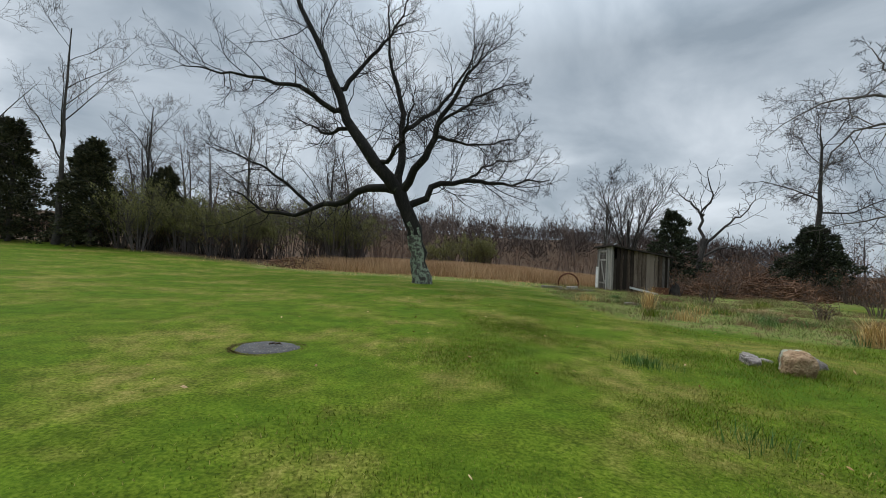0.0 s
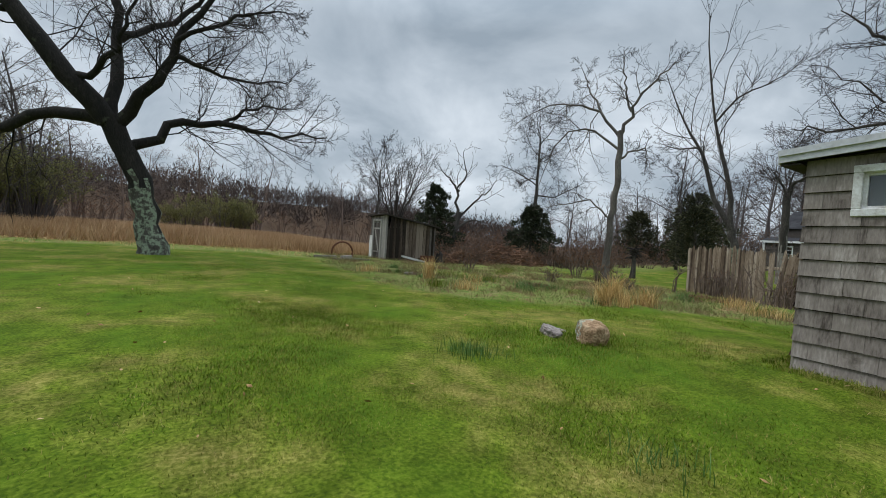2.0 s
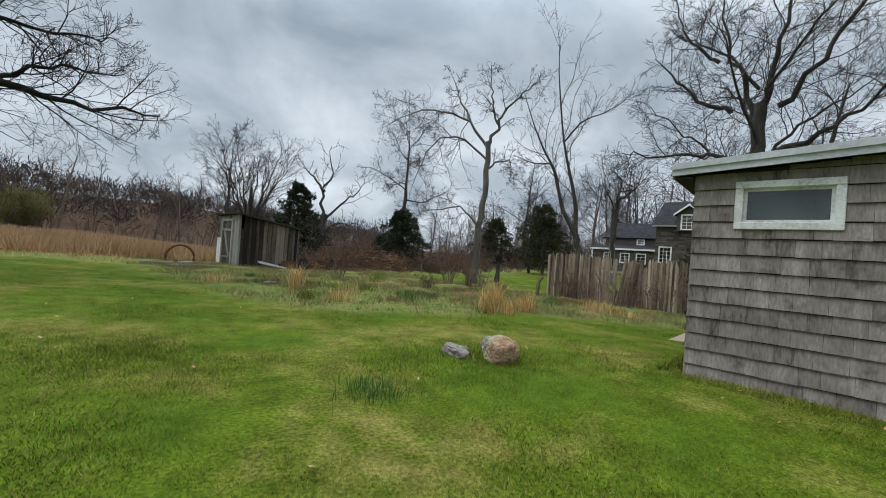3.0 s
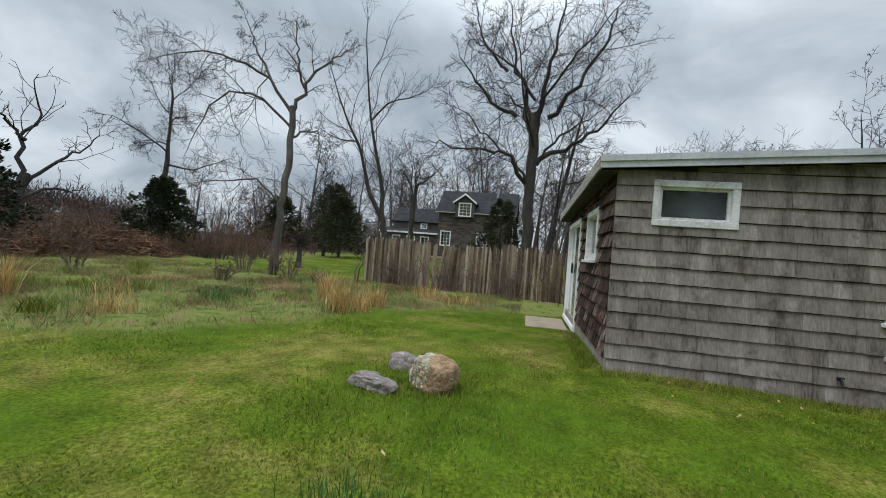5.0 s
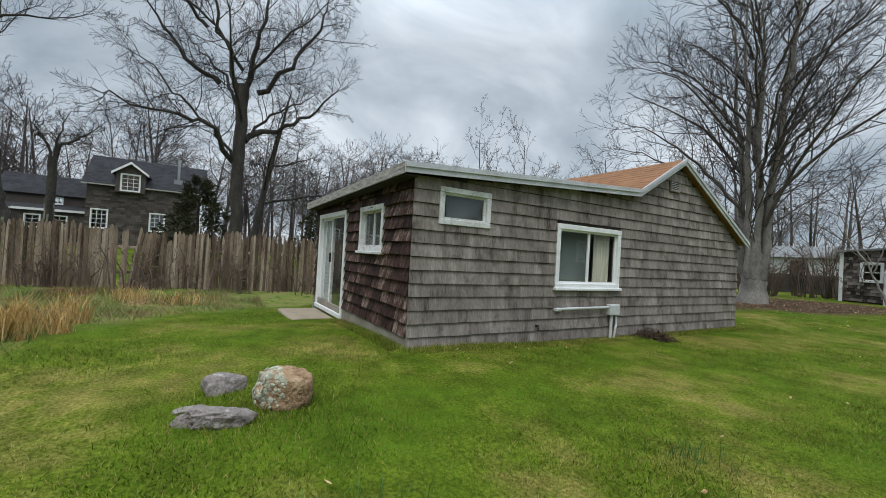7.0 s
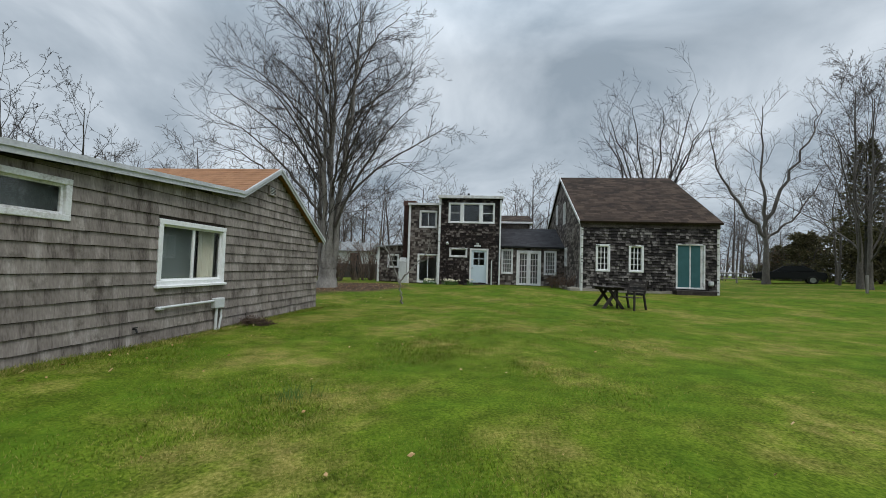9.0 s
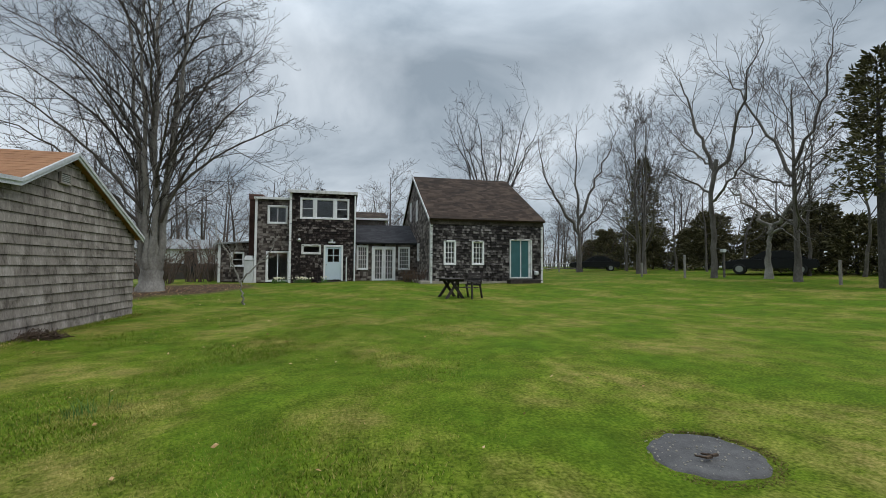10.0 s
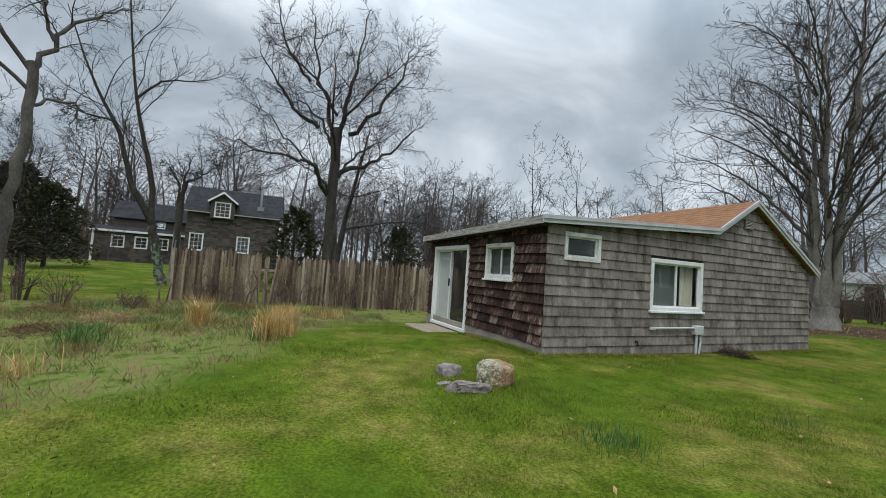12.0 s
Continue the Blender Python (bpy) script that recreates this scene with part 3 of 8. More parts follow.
def build_pieces():
    quad = np.array(((0, 3, 2, 1), (4, 5, 6, 7), (0, 1, 5, 4), (1, 2, 6, 5), (2, 3, 7, 6), (3, 0, 4, 7)))
    for w, spots, material, parent, thick, tilt, seed in LATE:
        rng = random.Random(seed)
        kinds = []
        for k in range(5):
            a, b, c = (rng.uniform(-0.004, 0.004) for _ in range(3))
            t = thick * rng.uniform(0.92, 1.1)
            V = [(0, a, 0), (1, b, 0), (1, b, t), (0, a, t * rng.uniform(0.8, 1.1)), (0, 1, 0), (1, 1, 0), (1, 1, 0.004), (0, 1, 0.004)]
            V = [(x, d, z) for x, z, d in V]
            me = mesh_of("shingle", V, [quad])
            me.materials.append(material)
            kinds.append(me)
        for u, z, wd, h in spots:
            ob = new("shingle", kinds[rng.randrange(5)])
            ob.parent = parent
            rot = Matrix((w.u, w.n, (0, 0, 1))).transposed().to_4x4()
            lean = Matrix.Rotation(radians(rng.gauss(0, tilt)), 4, w.n) if tilt else Matrix.Identity(4)
            ob.matrix_basis = Matrix.Translation(w(u, z, 0.001)) @ lean @ rot @ Matrix.Diagonal((wd, 1, h, 1))


def window(parent, w, u0, z0, u1, z1, name="window", trim=0.07, proud=0.035, bars=(2, 1), bar=0.02, material=M_WHITE, label="", back=None, sill=False, room=True):
    """Trim round the opening, a sash with its bars, and one pane to each light. u0..z1 is the outside of the trim."""
    s = Shape()
    d0, d1 = -0.05, proud
    s.box(w, u0, u1, z1 - trim, z1, d0, d1, 0.006).box(w, u0, u1, z0, z0 + trim, d0, d1, 0.006)
    s.box(w, u0, u0 + trim, z0 + trim, z1 - trim, d0, d1 - 0.003, 0.006).box(w, u1 - trim, u1, z0 + trim, z1 - trim, d0, d1 - 0.003, 0.006)
    win = part(name, s, material, parent, label)
    if sill:
        part("sill", Shape().box(w, u0 - 0.03, u1 + 0.03, z0 - 0.03, z0 + 0.012, 0.0, proud + 0.04, 0.006), material, win)
    a, b, c, e = u0 + trim, u1 - trim, z0 + trim, z1 - trim
    g = Shape()
    nx, nz = bars
    sash = min(0.03, trim * 0.5)
    for q in (a, b - sash):
        g.box(w, q, q + sash, c, e, -0.045, -0.012)
    for q in (c, e - sash):
        g.box(w, a + sash, b - sash, q, q + sash, -0.045, -0.012)
    for i in range(1, nx):
        x = a + (b - a) * i / nx
        g.box(w, x - bar / 2, x + bar / 2, c + sash, e - sash, -0.043, -0.014)
    for j in range(1, nz):
        z = c + (e - c) * j / nz
        g.box(w, a + sash, b - sash, z - bar / 2, z + bar / 2, -0.041, -0.016)
    part("sash", g, material, win)
    for i in range(nx if nx <= 3 and nz == 1 else 1):
        k = nx if nx <= 3 and nz == 1 else 1
        p = part("pane", Shape().box(w, a + (b - a) * i / k + 0.01, a + (b - a) * (i + 1) / k - 0.01, c + 0.01, e - 0.01, -0.034, -0.03), M_GLASS, win)
        p.visible_shadow = False
    return win


def sloped_roof(name, corners, thick, material, parent, courses=0, label=""):
    """A roof slab on four corners (eave, eave, ridge, ridge), with stepped courses of shingles on it."""
    c = [Vector(p) for p in corners]
    n = (c[1] - c[0]).cross(c[3] - c[0]).normalized()
    if n.z < 0:
        n = -n
    s = Shape()
    s.hexa([tuple(p - n * thick) for p in c] + [tuple(p) for p in c])
    roof = part(name, s, material, parent, label)
    if courses:
        rng = random.Random(courses)
        g = Shape()
        for k in range(courses):
            f0, f1 = k / courses, (k + 1.25) / courses
            lo0, lo1 = c[0].lerp(c[3], f0), c[1].lerp(c[2], f0)
            hi0, hi1 = c[0].lerp(c[3], min(1, f1)), c[1].lerp(c[2], min(1, f1))
            u, L = 0.0, (lo1 - lo0).length
            while u < L:
                wd = min(L - u, rng.uniform(0.2, 0.45))
                a, b = u / L, min(1.0, (u + wd - 0.006) / L)
                t = rng.uniform(0.006, 0.011)
                q = [lo0.lerp(lo1, a), lo0.lerp(lo1, b), hi0.lerp(hi1, b), hi0.lerp(hi1, a)]
                g.hexa([tuple(p) for p in q] + [tuple(q[0] + n * t), tuple(q[1] + n * t), tuple(q[2] + n * 0.004), tuple(q[3] + n * 0.004)])
                u += wd
        r = part("roof_shingles", mesh_of("roof_shingles", g.v, [g.q]), material, roof)
        r["kind"] = "stuff"
    return roof


# ---- cottage ----
def build_cottage():
    rng = random.Random(5)
    X0, X1, Y0, Y1 = 6.15, 11.24, -3.7, 4.96
    house = thing("cottage", (X0, Y1, 0), "low grey cedar-shingled cottage with white windows and orange-brown roof", "house")
    L = Y1 - Y0
    west = Wall((X0, Y1, 0), (0, -1, 0), (-1, 0, 0))      # u runs from the near corner
    north = Wall((X1, Y1, 0), (-1, 0, 0), (0, 1, 0))      # u runs from the far end to the near corner
    prof_w = [(0, 2.27), (4.59, 2.55), (6.02, 3.36), (L, 1.93)]
    prof_n = [(0, 2.16), (X1 - X0, 2.27)]
    # small high window, wide window; sliding door, square window
    sw = (Y1 - 4.60, 1.655, Y1 - 3.73, 2.17)
    bw = (Y1 - 2.35, 0.795, Y1 - 0.715, 1.865)
    dr = (X1 - 10.89, -0.09, X1 - 8.925, 1.985)
    nw = (X1 - 8.16, 1.215, X1 - 7.11, 1.97)
    shrink = lambda o, t: (o[0] + t, o[1] + t, o[2] - t, o[3] - t)
    ww = part("west_wall", wall_mesh(west, L, prof_w, -0.3, 0.1, [shrink(sw, 0.05), shrink(bw, 0.05)]), M_SHEATH, house)
    wn = part("north_wall", wall_mesh(north, X1 - X0, prof_n, -0.3, 0.1, [shrink(dr, 0.05), shrink(nw, 0.05)]), M_SHEATH, house)
    east = Wall((X1, Y0, 0), (0, 1, 0), (1, 0, 0))
    prof_e = [(0, 1.93), (L - 6.02, 3.36), (L - 4.59, 2.5), (L, 2.16)]
    we = part("east_wall", wall_mesh(east, L, prof_e, -0.3, 0.1, []), M_SHEATH, house)
    south = Wall((X0, Y0, 0), (1, 0, 0), (0, -1, 0))
    wsn = part("south_wall", wall_mesh(south, X1 - X0, [(0, 1.93), (X1 - X0, 1.93)], -0.3, 0.1, []), M_SHEATH, house)
    part("room_floor", Shape().box(FLAT, X0 + 0.1, X1 - 0.1, -0.2, -0.08, Y0 + 0.1, Y1 - 0.1), M_DARKROOM, house)
    part("room_partition", Shape().box(FLAT, X0 + 2.6, X0 + 2.7, -0.08, 2.1, Y0 + 0.1, Y1 - 0.1), M_DARKROOM, house)
    # shingles: the ones near the walk singly, the rest joined
    spots = shingle_spots(rng, L, prof_w, -0.06, 0.18, (0.13, 0.36), [sw, bw], start=-0.03)
    near = [s for s in spots if s[0] < 5.6][:300]
    rest = [s for s in spots if s not in near]
    shingle_pieces(west, near, M_SH_GREY, ww, 0.025, 0.1, 11)
    shingle_rest("shingles", west, rest, M_SH_GREY_I, ww, 0.025)
    spots = shingle_spots(rng, X1 - X0, prof_n, 0.13, 0.18, (0.14, 0.36), [dr, nw], 0.004)
    shingle_pieces(north, spots[:300], M_SH_RED, wn, 0.055, 0.12, 12)
    spots = shingle_spots(rng, L, prof_e, 0.03, 0.178, (0.2, 0.4), [])
    shingle_rest("shingles", east, spots, M_SH_GREY_I, we)
    spots = shingle_spots(rng, X1 - X0, [(0, 1.93), (X1 - X0, 1.93)], 0.03, 0.178, (0.2, 0.4), [])
    shingle_rest("shingles", south, spots, M_SH_GREY_I, wsn)
    # footing shows along the door side
    part("foundation", Shape().box(north, -0.0, X1 - X0 + 0.02, -0.4, 0.12, 0.0, 0.03, 0.01).box(west, 0.03, L, -0.4, -0.066, 0.0, 0.012, 0.005), M_CONC, house)
    # roofs
    xo0, xo1 = 6.02, 11.38
    tilt = -0.02
    zr = lambda z, x: z + tilt * (x - 6.1)
    A = [(xo0, 5.18, zr(2.375, xo0)), (xo1, 5.18, zr(2.375, xo1)), (xo1, 0.372, 2.58), (xo0, 0.372, 2.652)]
    sloped_roof("lean_to_roof", A, 0.07, M_ROOF_FLAT, house)
    B = [(xo0, 0.372, 2.652), (xo1, 0.372, 2.60), (xo1, -1.06, 3.468), (xo0, -1.06, 3.468)]
    sloped_roof("gable_roof_slope", B, 0.07, M_ROOF_OR, house, 11, "orange-brown asphalt shingles")
    C = [(xo1, -3.86, 1.93), (xo0, -3.86, 1.93), (xo0, -1.06, 3.468), (xo1, -1.06, 3.468)]
    sloped_roof("gable_roof_slope", C, 0.07, M_ROOF_OR, house, 18, "orange-brown asphalt shingles")
    # fascia and rake boards on the west side, each a board of its own
    pts = [(5.2, 2.378), (0.372, 2.655), (-1.06, 3.472), (-3.88, 1.925)]
    for (ya, za), (yb, zb) in zip(pts, pts[1:]):
        for d, (drop, lift) in ((0.0, (0.125, 0.008)), (-0.02, (0.055, 0.012))):
            xa, xb = xo0 - 0.026 + d, xo0 - 0.004 + d
            s = Shape()
            s.hexa([(xa, ya, za - drop), (xb, ya, za - drop), (xb, yb, zb - drop), (xa, yb, zb - drop),
                    (xa, ya, za + lift), (xb, ya, za + lift), (xb, yb, zb + lift), (xa, yb, zb + lift)])
            part("rake_board" if drop > 0.1 else "drip_edge", s, M_FASCIA, house)
    s = Shape()
    for x0, x1, in ((xo0, 8.7), (8.705, xo1)):
        s.hexa([(x0, 5.185, zr(2.24, x0)), (x1, 5.185, zr(2.24, x1)), (x1, 5.21, zr(2.24, x1)), (x0, 5.21, zr(2.24, x0)),
                (x0, 5.185, zr(2.385, x0)), (x1, 5.185, zr(2.385, x1)), (x1, 5.21, zr(2.385, x1)), (x0, 5.21, zr(2.385, x0))])
    part("eave_board", s, M_EAVE, house, "peeling grey-white eave board")
    part("soffit", Shape().hexa([(xo0, 5.0, 2.22), (xo1, 5.0, 2.12), (xo1, 5.18, 2.12), (xo0, 5.18, 2.22), (xo0, 5.0, 2.235), (xo1, 5.0, 2.135), (xo1, 5.18, 2.135), (xo0, 5.18, 2.235)]), M_DARKWOOD, house)
    # windows
    w1 = window(house, west, *sw, trim=0.075, bars=(1, 1), material=M_PEEL, label="small fixed window with peeling white trim")
    part("blind", Shape().box(west, sw[0] + 0.07, sw[2] - 0.07, sw[1] + 0.07, sw[3] - 0.07, -0.085, -0.078), M_SCREEN, w1)
    w2 = window(house, west, *bw, trim=0.085, bars=(2, 1), bar=0.05, material=M_WHITE, label="wide white sliding window with a cream curtain", sill=True)
    # grey sheet behind the left light stands in for the glass's reflection
    part("blind", Shape().box(west, bw[0] + 0.09, bw[0] + 1.02, bw[1] + 0.09, bw[3] - 0.09, -0.22, -0.21), M_BLIND, w2)
    cur = Shape()
    ca, cb = Y1 - 1.30, Y1 - 0.84
    n = 40
    for i in range(n):
        u0, u1 = ca + (cb - ca) * i / n, ca + (cb - ca) * (i + 1) / n
        f = lambda u: -0.13 + 0.025 * math.sin(u * 62) + 0.01 * math.sin(u * 23)
        top, low = bw[3] - 0.1, bw[1] + 0.09
        cur.hexa([west(u0, low, f(u0)), west(u1, low, f(u1)), west(u1, low, f(u1) + 0.004), west(u0, low, f(u0) + 0.004),
                  west(u0, top, f(u0)), west(u1, top, f(u1)), west(u1, top, f(u1) + 0.004), west(u0, top, f(u0) + 0.004)])
    part("curtain", cur, M_CURTAIN, w2, "cream curtain")
    w3 = window(house, north, *nw, trim=0.085, bars=(2, 1), bar=0.04, material=M_PEEL, label="square white window with peeling sill", sill=True, proud=0.055)
    part("blind", Shape().box(north, nw[0] + 0.08, nw[2] - 0.08, nw[1] + 0.08, nw[3] - 0.08, -0.12, -0.11), M_BLIND, w3)
    # sliding door: fixed panel with drape, moving panel backed by an opaque dark sheet
    d = Shape()
    u0, z0, u1, z1 = dr
    t = 0.095
    d.box(north, u0, u1, z1 - t, z1, -0.08, 0.06, 0.006).box(north, u0, u1, z0, z0 + 0.08, -0.08, 0.075, 0.006)
    d.box(north, u0, u0 + t, z0 + 0.08, z1 - t, -0.08, 0.057, 0.006).box(north, u1 - t, u1, z0 + 0.08, z1 - t, -0.08, 0.057, 0.006)
    door = part("sliding_door", d, M_WHITE, house, "white-framed sliding glass door")
    um = (u0 + u1) / 2
    for a, b, dd, name in ((u0 + t, um + 0.03, -0.01, "fixed_panel"), (um - 0.03, u1 - t, 0.028, "sliding_panel")):
        f = Shape()
        q = 0.05 if name == "fixed_panel" else 0.03
        f.box(north, a, b, z1 - t - q, z1 - t, dd - 0.03, dd).box(north, a, b, z0 + 0.08, z0 + 0.08 + q, dd - 0.03, dd)
        f.box(north, a, a + q, z0 + 0.08 + q, z1 - t - q, dd - 0.03, dd).box(north, b - q, b, z0 + 0.08 + q, z1 - t - q, dd - 0.03, dd)
        part(name, f, M_WHITE, door)
        g = part("glass", Shape().box(north, a + q, b - q, z0 + 0.1, z1 - t - q, dd - 0.018, dd - 0.014), M_GLASS, door)
        g.visible_shadow = False
    # opaque black sheet added so the room behind this panel looks unlit
    part("screen", Shape().box(north, um + 0.02, u1 - t, z0 + 0.1, z1 - t, -0.058, -0.054), M_BLACK, door, "dark screen sheet blacking out the room behind the glass")
    part("drape", Shape().box(north, u0 + t, um - 0.12, z0 + 0.1, z1 - t, -0.05, -0.046), M_DRAPE, door, "pale drape behind glass")
    part("handle", Shape().box(north, um - 0.015, um + 0.02, 0.95, 1.15, 0.028, 0.065, 0.008), M_BLACK, door)
    part("track_cover", Shape().box(north, u1 - 0.14, u1 + 0.06, z1, z1 + 0.035, 0.03, 0.09, 0.006), M_BLACK, door)
    # gable vent
    va, vb, v0, v1 = Y1 + 0.74, Y1 + 1.05, 2.79, 3.02
    v = part("gable_vent", Shape().box(west, va, vb, v0, v1, 0.0, 0.022), M_BLACK, house, "louvred gable vent")
    fr = Shape().box(west, va, va + 0.03, v0, v1, 0.022, 0.06).box(west, vb - 0.03, vb, v0, v1, 0.022, 0.06)
    part("vent_frame", fr.box(west, va + 0.03, vb - 0.03, v1 - 0.025, v1, 0.022, 0.06).box(west, va + 0.03, vb - 0.03, v0, v0 + 0.025, 0.022, 0.06), M_SH_GREY_I, v)
    for k in range(5):
        z = v0 + 0.03 + k * 0.035
        part("slat", Shape().hexa([west(va + 0.03, z, 0.055), west(vb - 0.03, z, 0.055), west(vb - 0.03, z + 0.014, 0.026), west(va + 0.03, z + 0.014, 0.026),
                                   west(va + 0.03, z + 0.007, 0.057), west(vb - 0.03, z + 0.007, 0.057), west(vb - 0.03, z + 0.021, 0.028), west(va + 0.03, z + 0.021, 0.028)]), M_PEEL, v)
    # conduit, junction box and pipes
    c = Shape().tube([west(Y1 - 2.28, 0.455, 0.06), west(Y1 - 2.2, 0.46, 0.06), west(Y1 - 1.0, 0.47, 0.06)], [0.022] * 3, 10)
    con = part("conduit", c, M_PVC, house, "white plastic conduit")
    part("conduit_end", Shape().box(west, Y1 - 2.34, Y1 - 2.2, 0.42, 0.475, 0.0, 0.075, 0.012), M_PVC, con)
    part("junction_box", Shape().box(west, Y1 - 1.03, Y1 - 0.76, 0.33, 0.52, 0.0, 0.11, 0.012), M_PVC, con)
    part("pipe", Shape().tube([west(Y1 - 0.93, 0.33, 0.06), west(Y1 - 0.94, -0.12, 0.06)], [0.028] * 2, 10), M_PVC, con)
    part("pipe", Shape().tube([west(Y1 - 0.80, 0.3, 0.06), west(Y1 - 0.80, 0.16, 0.07), west(Y1 - 0.83, 0.1, 0.08), west(Y1 - 0.86, -0.1, 0.07)], [0.02] * 4, 8), M_PVC, con)
    part("tap", Shape().tube([west(Y1 - 2.72, 0.19, 0.02), west(Y1 - 2.72, 0.19, 0.07), west(Y1 - 2.72, 0.14, 0.09)], [0.014] * 3, 8).box(west, Y1 - 2.75, Y1 - 2.69, 0.205, 0.22, 0.04, 0.07), M_BLACK, house, "black garden tap")


build_cottage()
slab_ob = tagged(part("door_slab", Shape().box(FLAT, 8.82, 10.62, -0.3, -0.105, 5.06, 5.86, 0.02), M_SLAB), "tan concrete slab before the sliding door", "step", kind="")


# ---- old main house: barn, link and two-storey part ----
def far_window(parent, w, u0, z0, u1, z1, bars, **kw):
    return window(parent, w, u0, z0, u1, z1, trim=0.09, proud=0.045, bars=bars, bar=0.035, **kw)


def build_barn():
    rng = random.Random(21)
    x0, x1, yf, yb, base = -3.53, -9.9, -12.62, -24.6, 0.3
    eave, peak, ym = 3.72, 7.1, -18.3
    b = thing("barn_house", ((x0 + x1) / 2, (yf + yb) / 2, base), "old dark shingled saltbox barn house with brown roof", "house")
    front = Wall((x0, yf, 0), (-1, 0, 0), (0, 1, 0))
    side = Wall((x0, yf, 0), (0, -1, 0), (1, 0, 0))
    W, D = x0 - x1, yf - yb
    wins = [(0.70, 1.27, 1.38, 2.60), (2.25, 1.27, 2.95, 2.60)]
    door = (4.42, 0.55, 5.75, 2.72)
    sh = lambda o: (o[0] + 0.06, o[1] + 0.06, o[2] - 0.06, o[3] - 0.06)
    pf = [(0, eave), (W, eave)]
    fw = part("front_wall", wall_mesh(front, W, pf, base, 0.15, [sh(o) for o in wins + [door]]), M_SHEATH, b)
    shingle_rest("shingles", front, shingle_spots(rng, W, pf, base + 0.12, 0.142, (0.09, 0.2), wins + [door], 0.02), M_SH_DARK, fw, 0.05)
    ps = [(0, eave), (yf - ym, peak - 0.08), (D, 3.9)]
    swin = [(4.2, 4.05, 4.9, 5.35), (6.9, 4.3, 7.6, 5.6), (3.5, 1.5, 4.2, 2.6)]
    sw = part("gable_wall", wall_mesh(side, D, ps, base, 0.15, [sh(o) for o in swin]), M_SHEATH, b)
    shingle_rest("shingles", side, shingle_spots(rng, D, ps, base + 0.12, 0.15, (0.12, 0.3), swin, 0.01), M_SH_MID, sw, 0.025)
    part("far_gable_wall", wall_mesh(Wall((x1, yf, 0), (0, -1, 0), (-1, 0, 0)), D, ps, base, 0.15, []), M_SH_MID, b)
    part("back_wall", wall_mesh(Wall((x0, yb, 0), (-1, 0, 0), (0, -1, 0)), W, [(0, 3.9), (W, 3.9)], base, 0.15, []), M_SH_MID, b)
    part("inside_floor", Shape().box(FLAT, x1 + 0.15, x0 - 0.15, base, base + 0.15, yb + 0.15, yf - 0.15), M_DARKROOM, b)
    part("inside_wall", Shape().box(FLAT, x1 + 0.15, x0 - 0.15, base + 0.15, 3.7, yf - 3.1, yf - 3.0), M_DARKROOM, b)
    for o in wins:
        far_window(b, front, *o, (3, 4), label="white small-paned sash window")
    for o in swin:
        far_window(b, side, *o, (3, 4), material=M_PEEL)
    d = part("double_door", Shape().box(front, door[0], door[2], door[3] - 0.08, door[3], -0.05, 0.05, 0.01).box(front, door[0], door[2], door[1], door[1] + 0.08, -0.05, 0.05, 0.01).box(front, door[0], door[0] + 0.08, door[1] + 0.08, door[3] - 0.08, -0.05, 0.048, 0.01).box(front, door[2] - 0.08, door[2], door[1] + 0.08, door[3] - 0.08, -0.05, 0.048, 0.01), M_PEEL, b, "grey-framed double door with teal panels")
    m = (door[0] + door[2]) / 2
    part("panel", Shape().box(front, door[0] + 0.08, m - 0.03, door[1] + 0.08, door[3] - 0.08, -0.04, -0.01, 0.01), M_TEAL, d, "teal panel")
    part("panel", Shape().box(front, m + 0.03, door[2] - 0.2, door[1] + 0.08, door[3] - 0.08, -0.04, -0.01, 0.01), M_TEAL, d, "teal panel")
    part("panel_edge", Shape().box(front, door[2] - 0.2, door[2] - 0.08, door[1] + 0.08, door[3] - 0.08, -0.04, -0.012, 0.01), M_PEEL, d)
    part("meeting_rail", Shape().box(front, m - 0.03, m + 0.03, door[1] + 0.08, door[3] - 0.08, -0.04, 0.0, 0.01), M_PEEL, d)
    part("step", Shape().box(front, door[0] - 0.15, door[2] + 0.3, base - 0.1, 0.5, 0.0, 0.5, 0.02), M_DARKWOOD, b)
    part("corner_board", Shape().box(front, -0.03, 0.09, base, eave - 0.1, 0.0, 0.045, 0.006).box(side, -0.045, 0.1, base, eave - 0.1, 0.0, 0.04, 0.006), M_PEEL, b)
    part("corner_board", Shape().box(front, W - 0.09, W + 0.03, base, eave - 0.1, 0.0, 0.045, 0.006), M_PEEL, b)
    part("frieze_board", Shape().box(front, -0.05, W + 0.05, eave - 0.28, eave - 0.02, 0.0, 0.06, 0.01), M_SH_MID, b)
    part("stone_footing", Shape().box(FLAT, x1 - 0.02, x0 + 0.55, base - 0.5, base + 0.13, yf - 3, yf + 0.04, 0.03), M_CONC, b)
    ex0, ex1 = x0 + 0.12, x1 - 0.12
    sloped_roof("roof_slope", [(ex1, yf + 0.22, eave + 0.0), (ex0, yf + 0.22, eave + 0.0), (ex0, ym, peak + 0.06), (ex1, ym, peak + 0.06)], 0.1, M_ROOF_BR, b, 34)
    sloped_roof("roof_slope", [(ex0, yb - 0.2, 3.85), (ex1, yb - 0.2, 3.85), (ex1, ym, peak + 0.06), (ex0, ym, peak + 0.06)], 0.1, M_ROOF_BR, b)
    s = Shape()
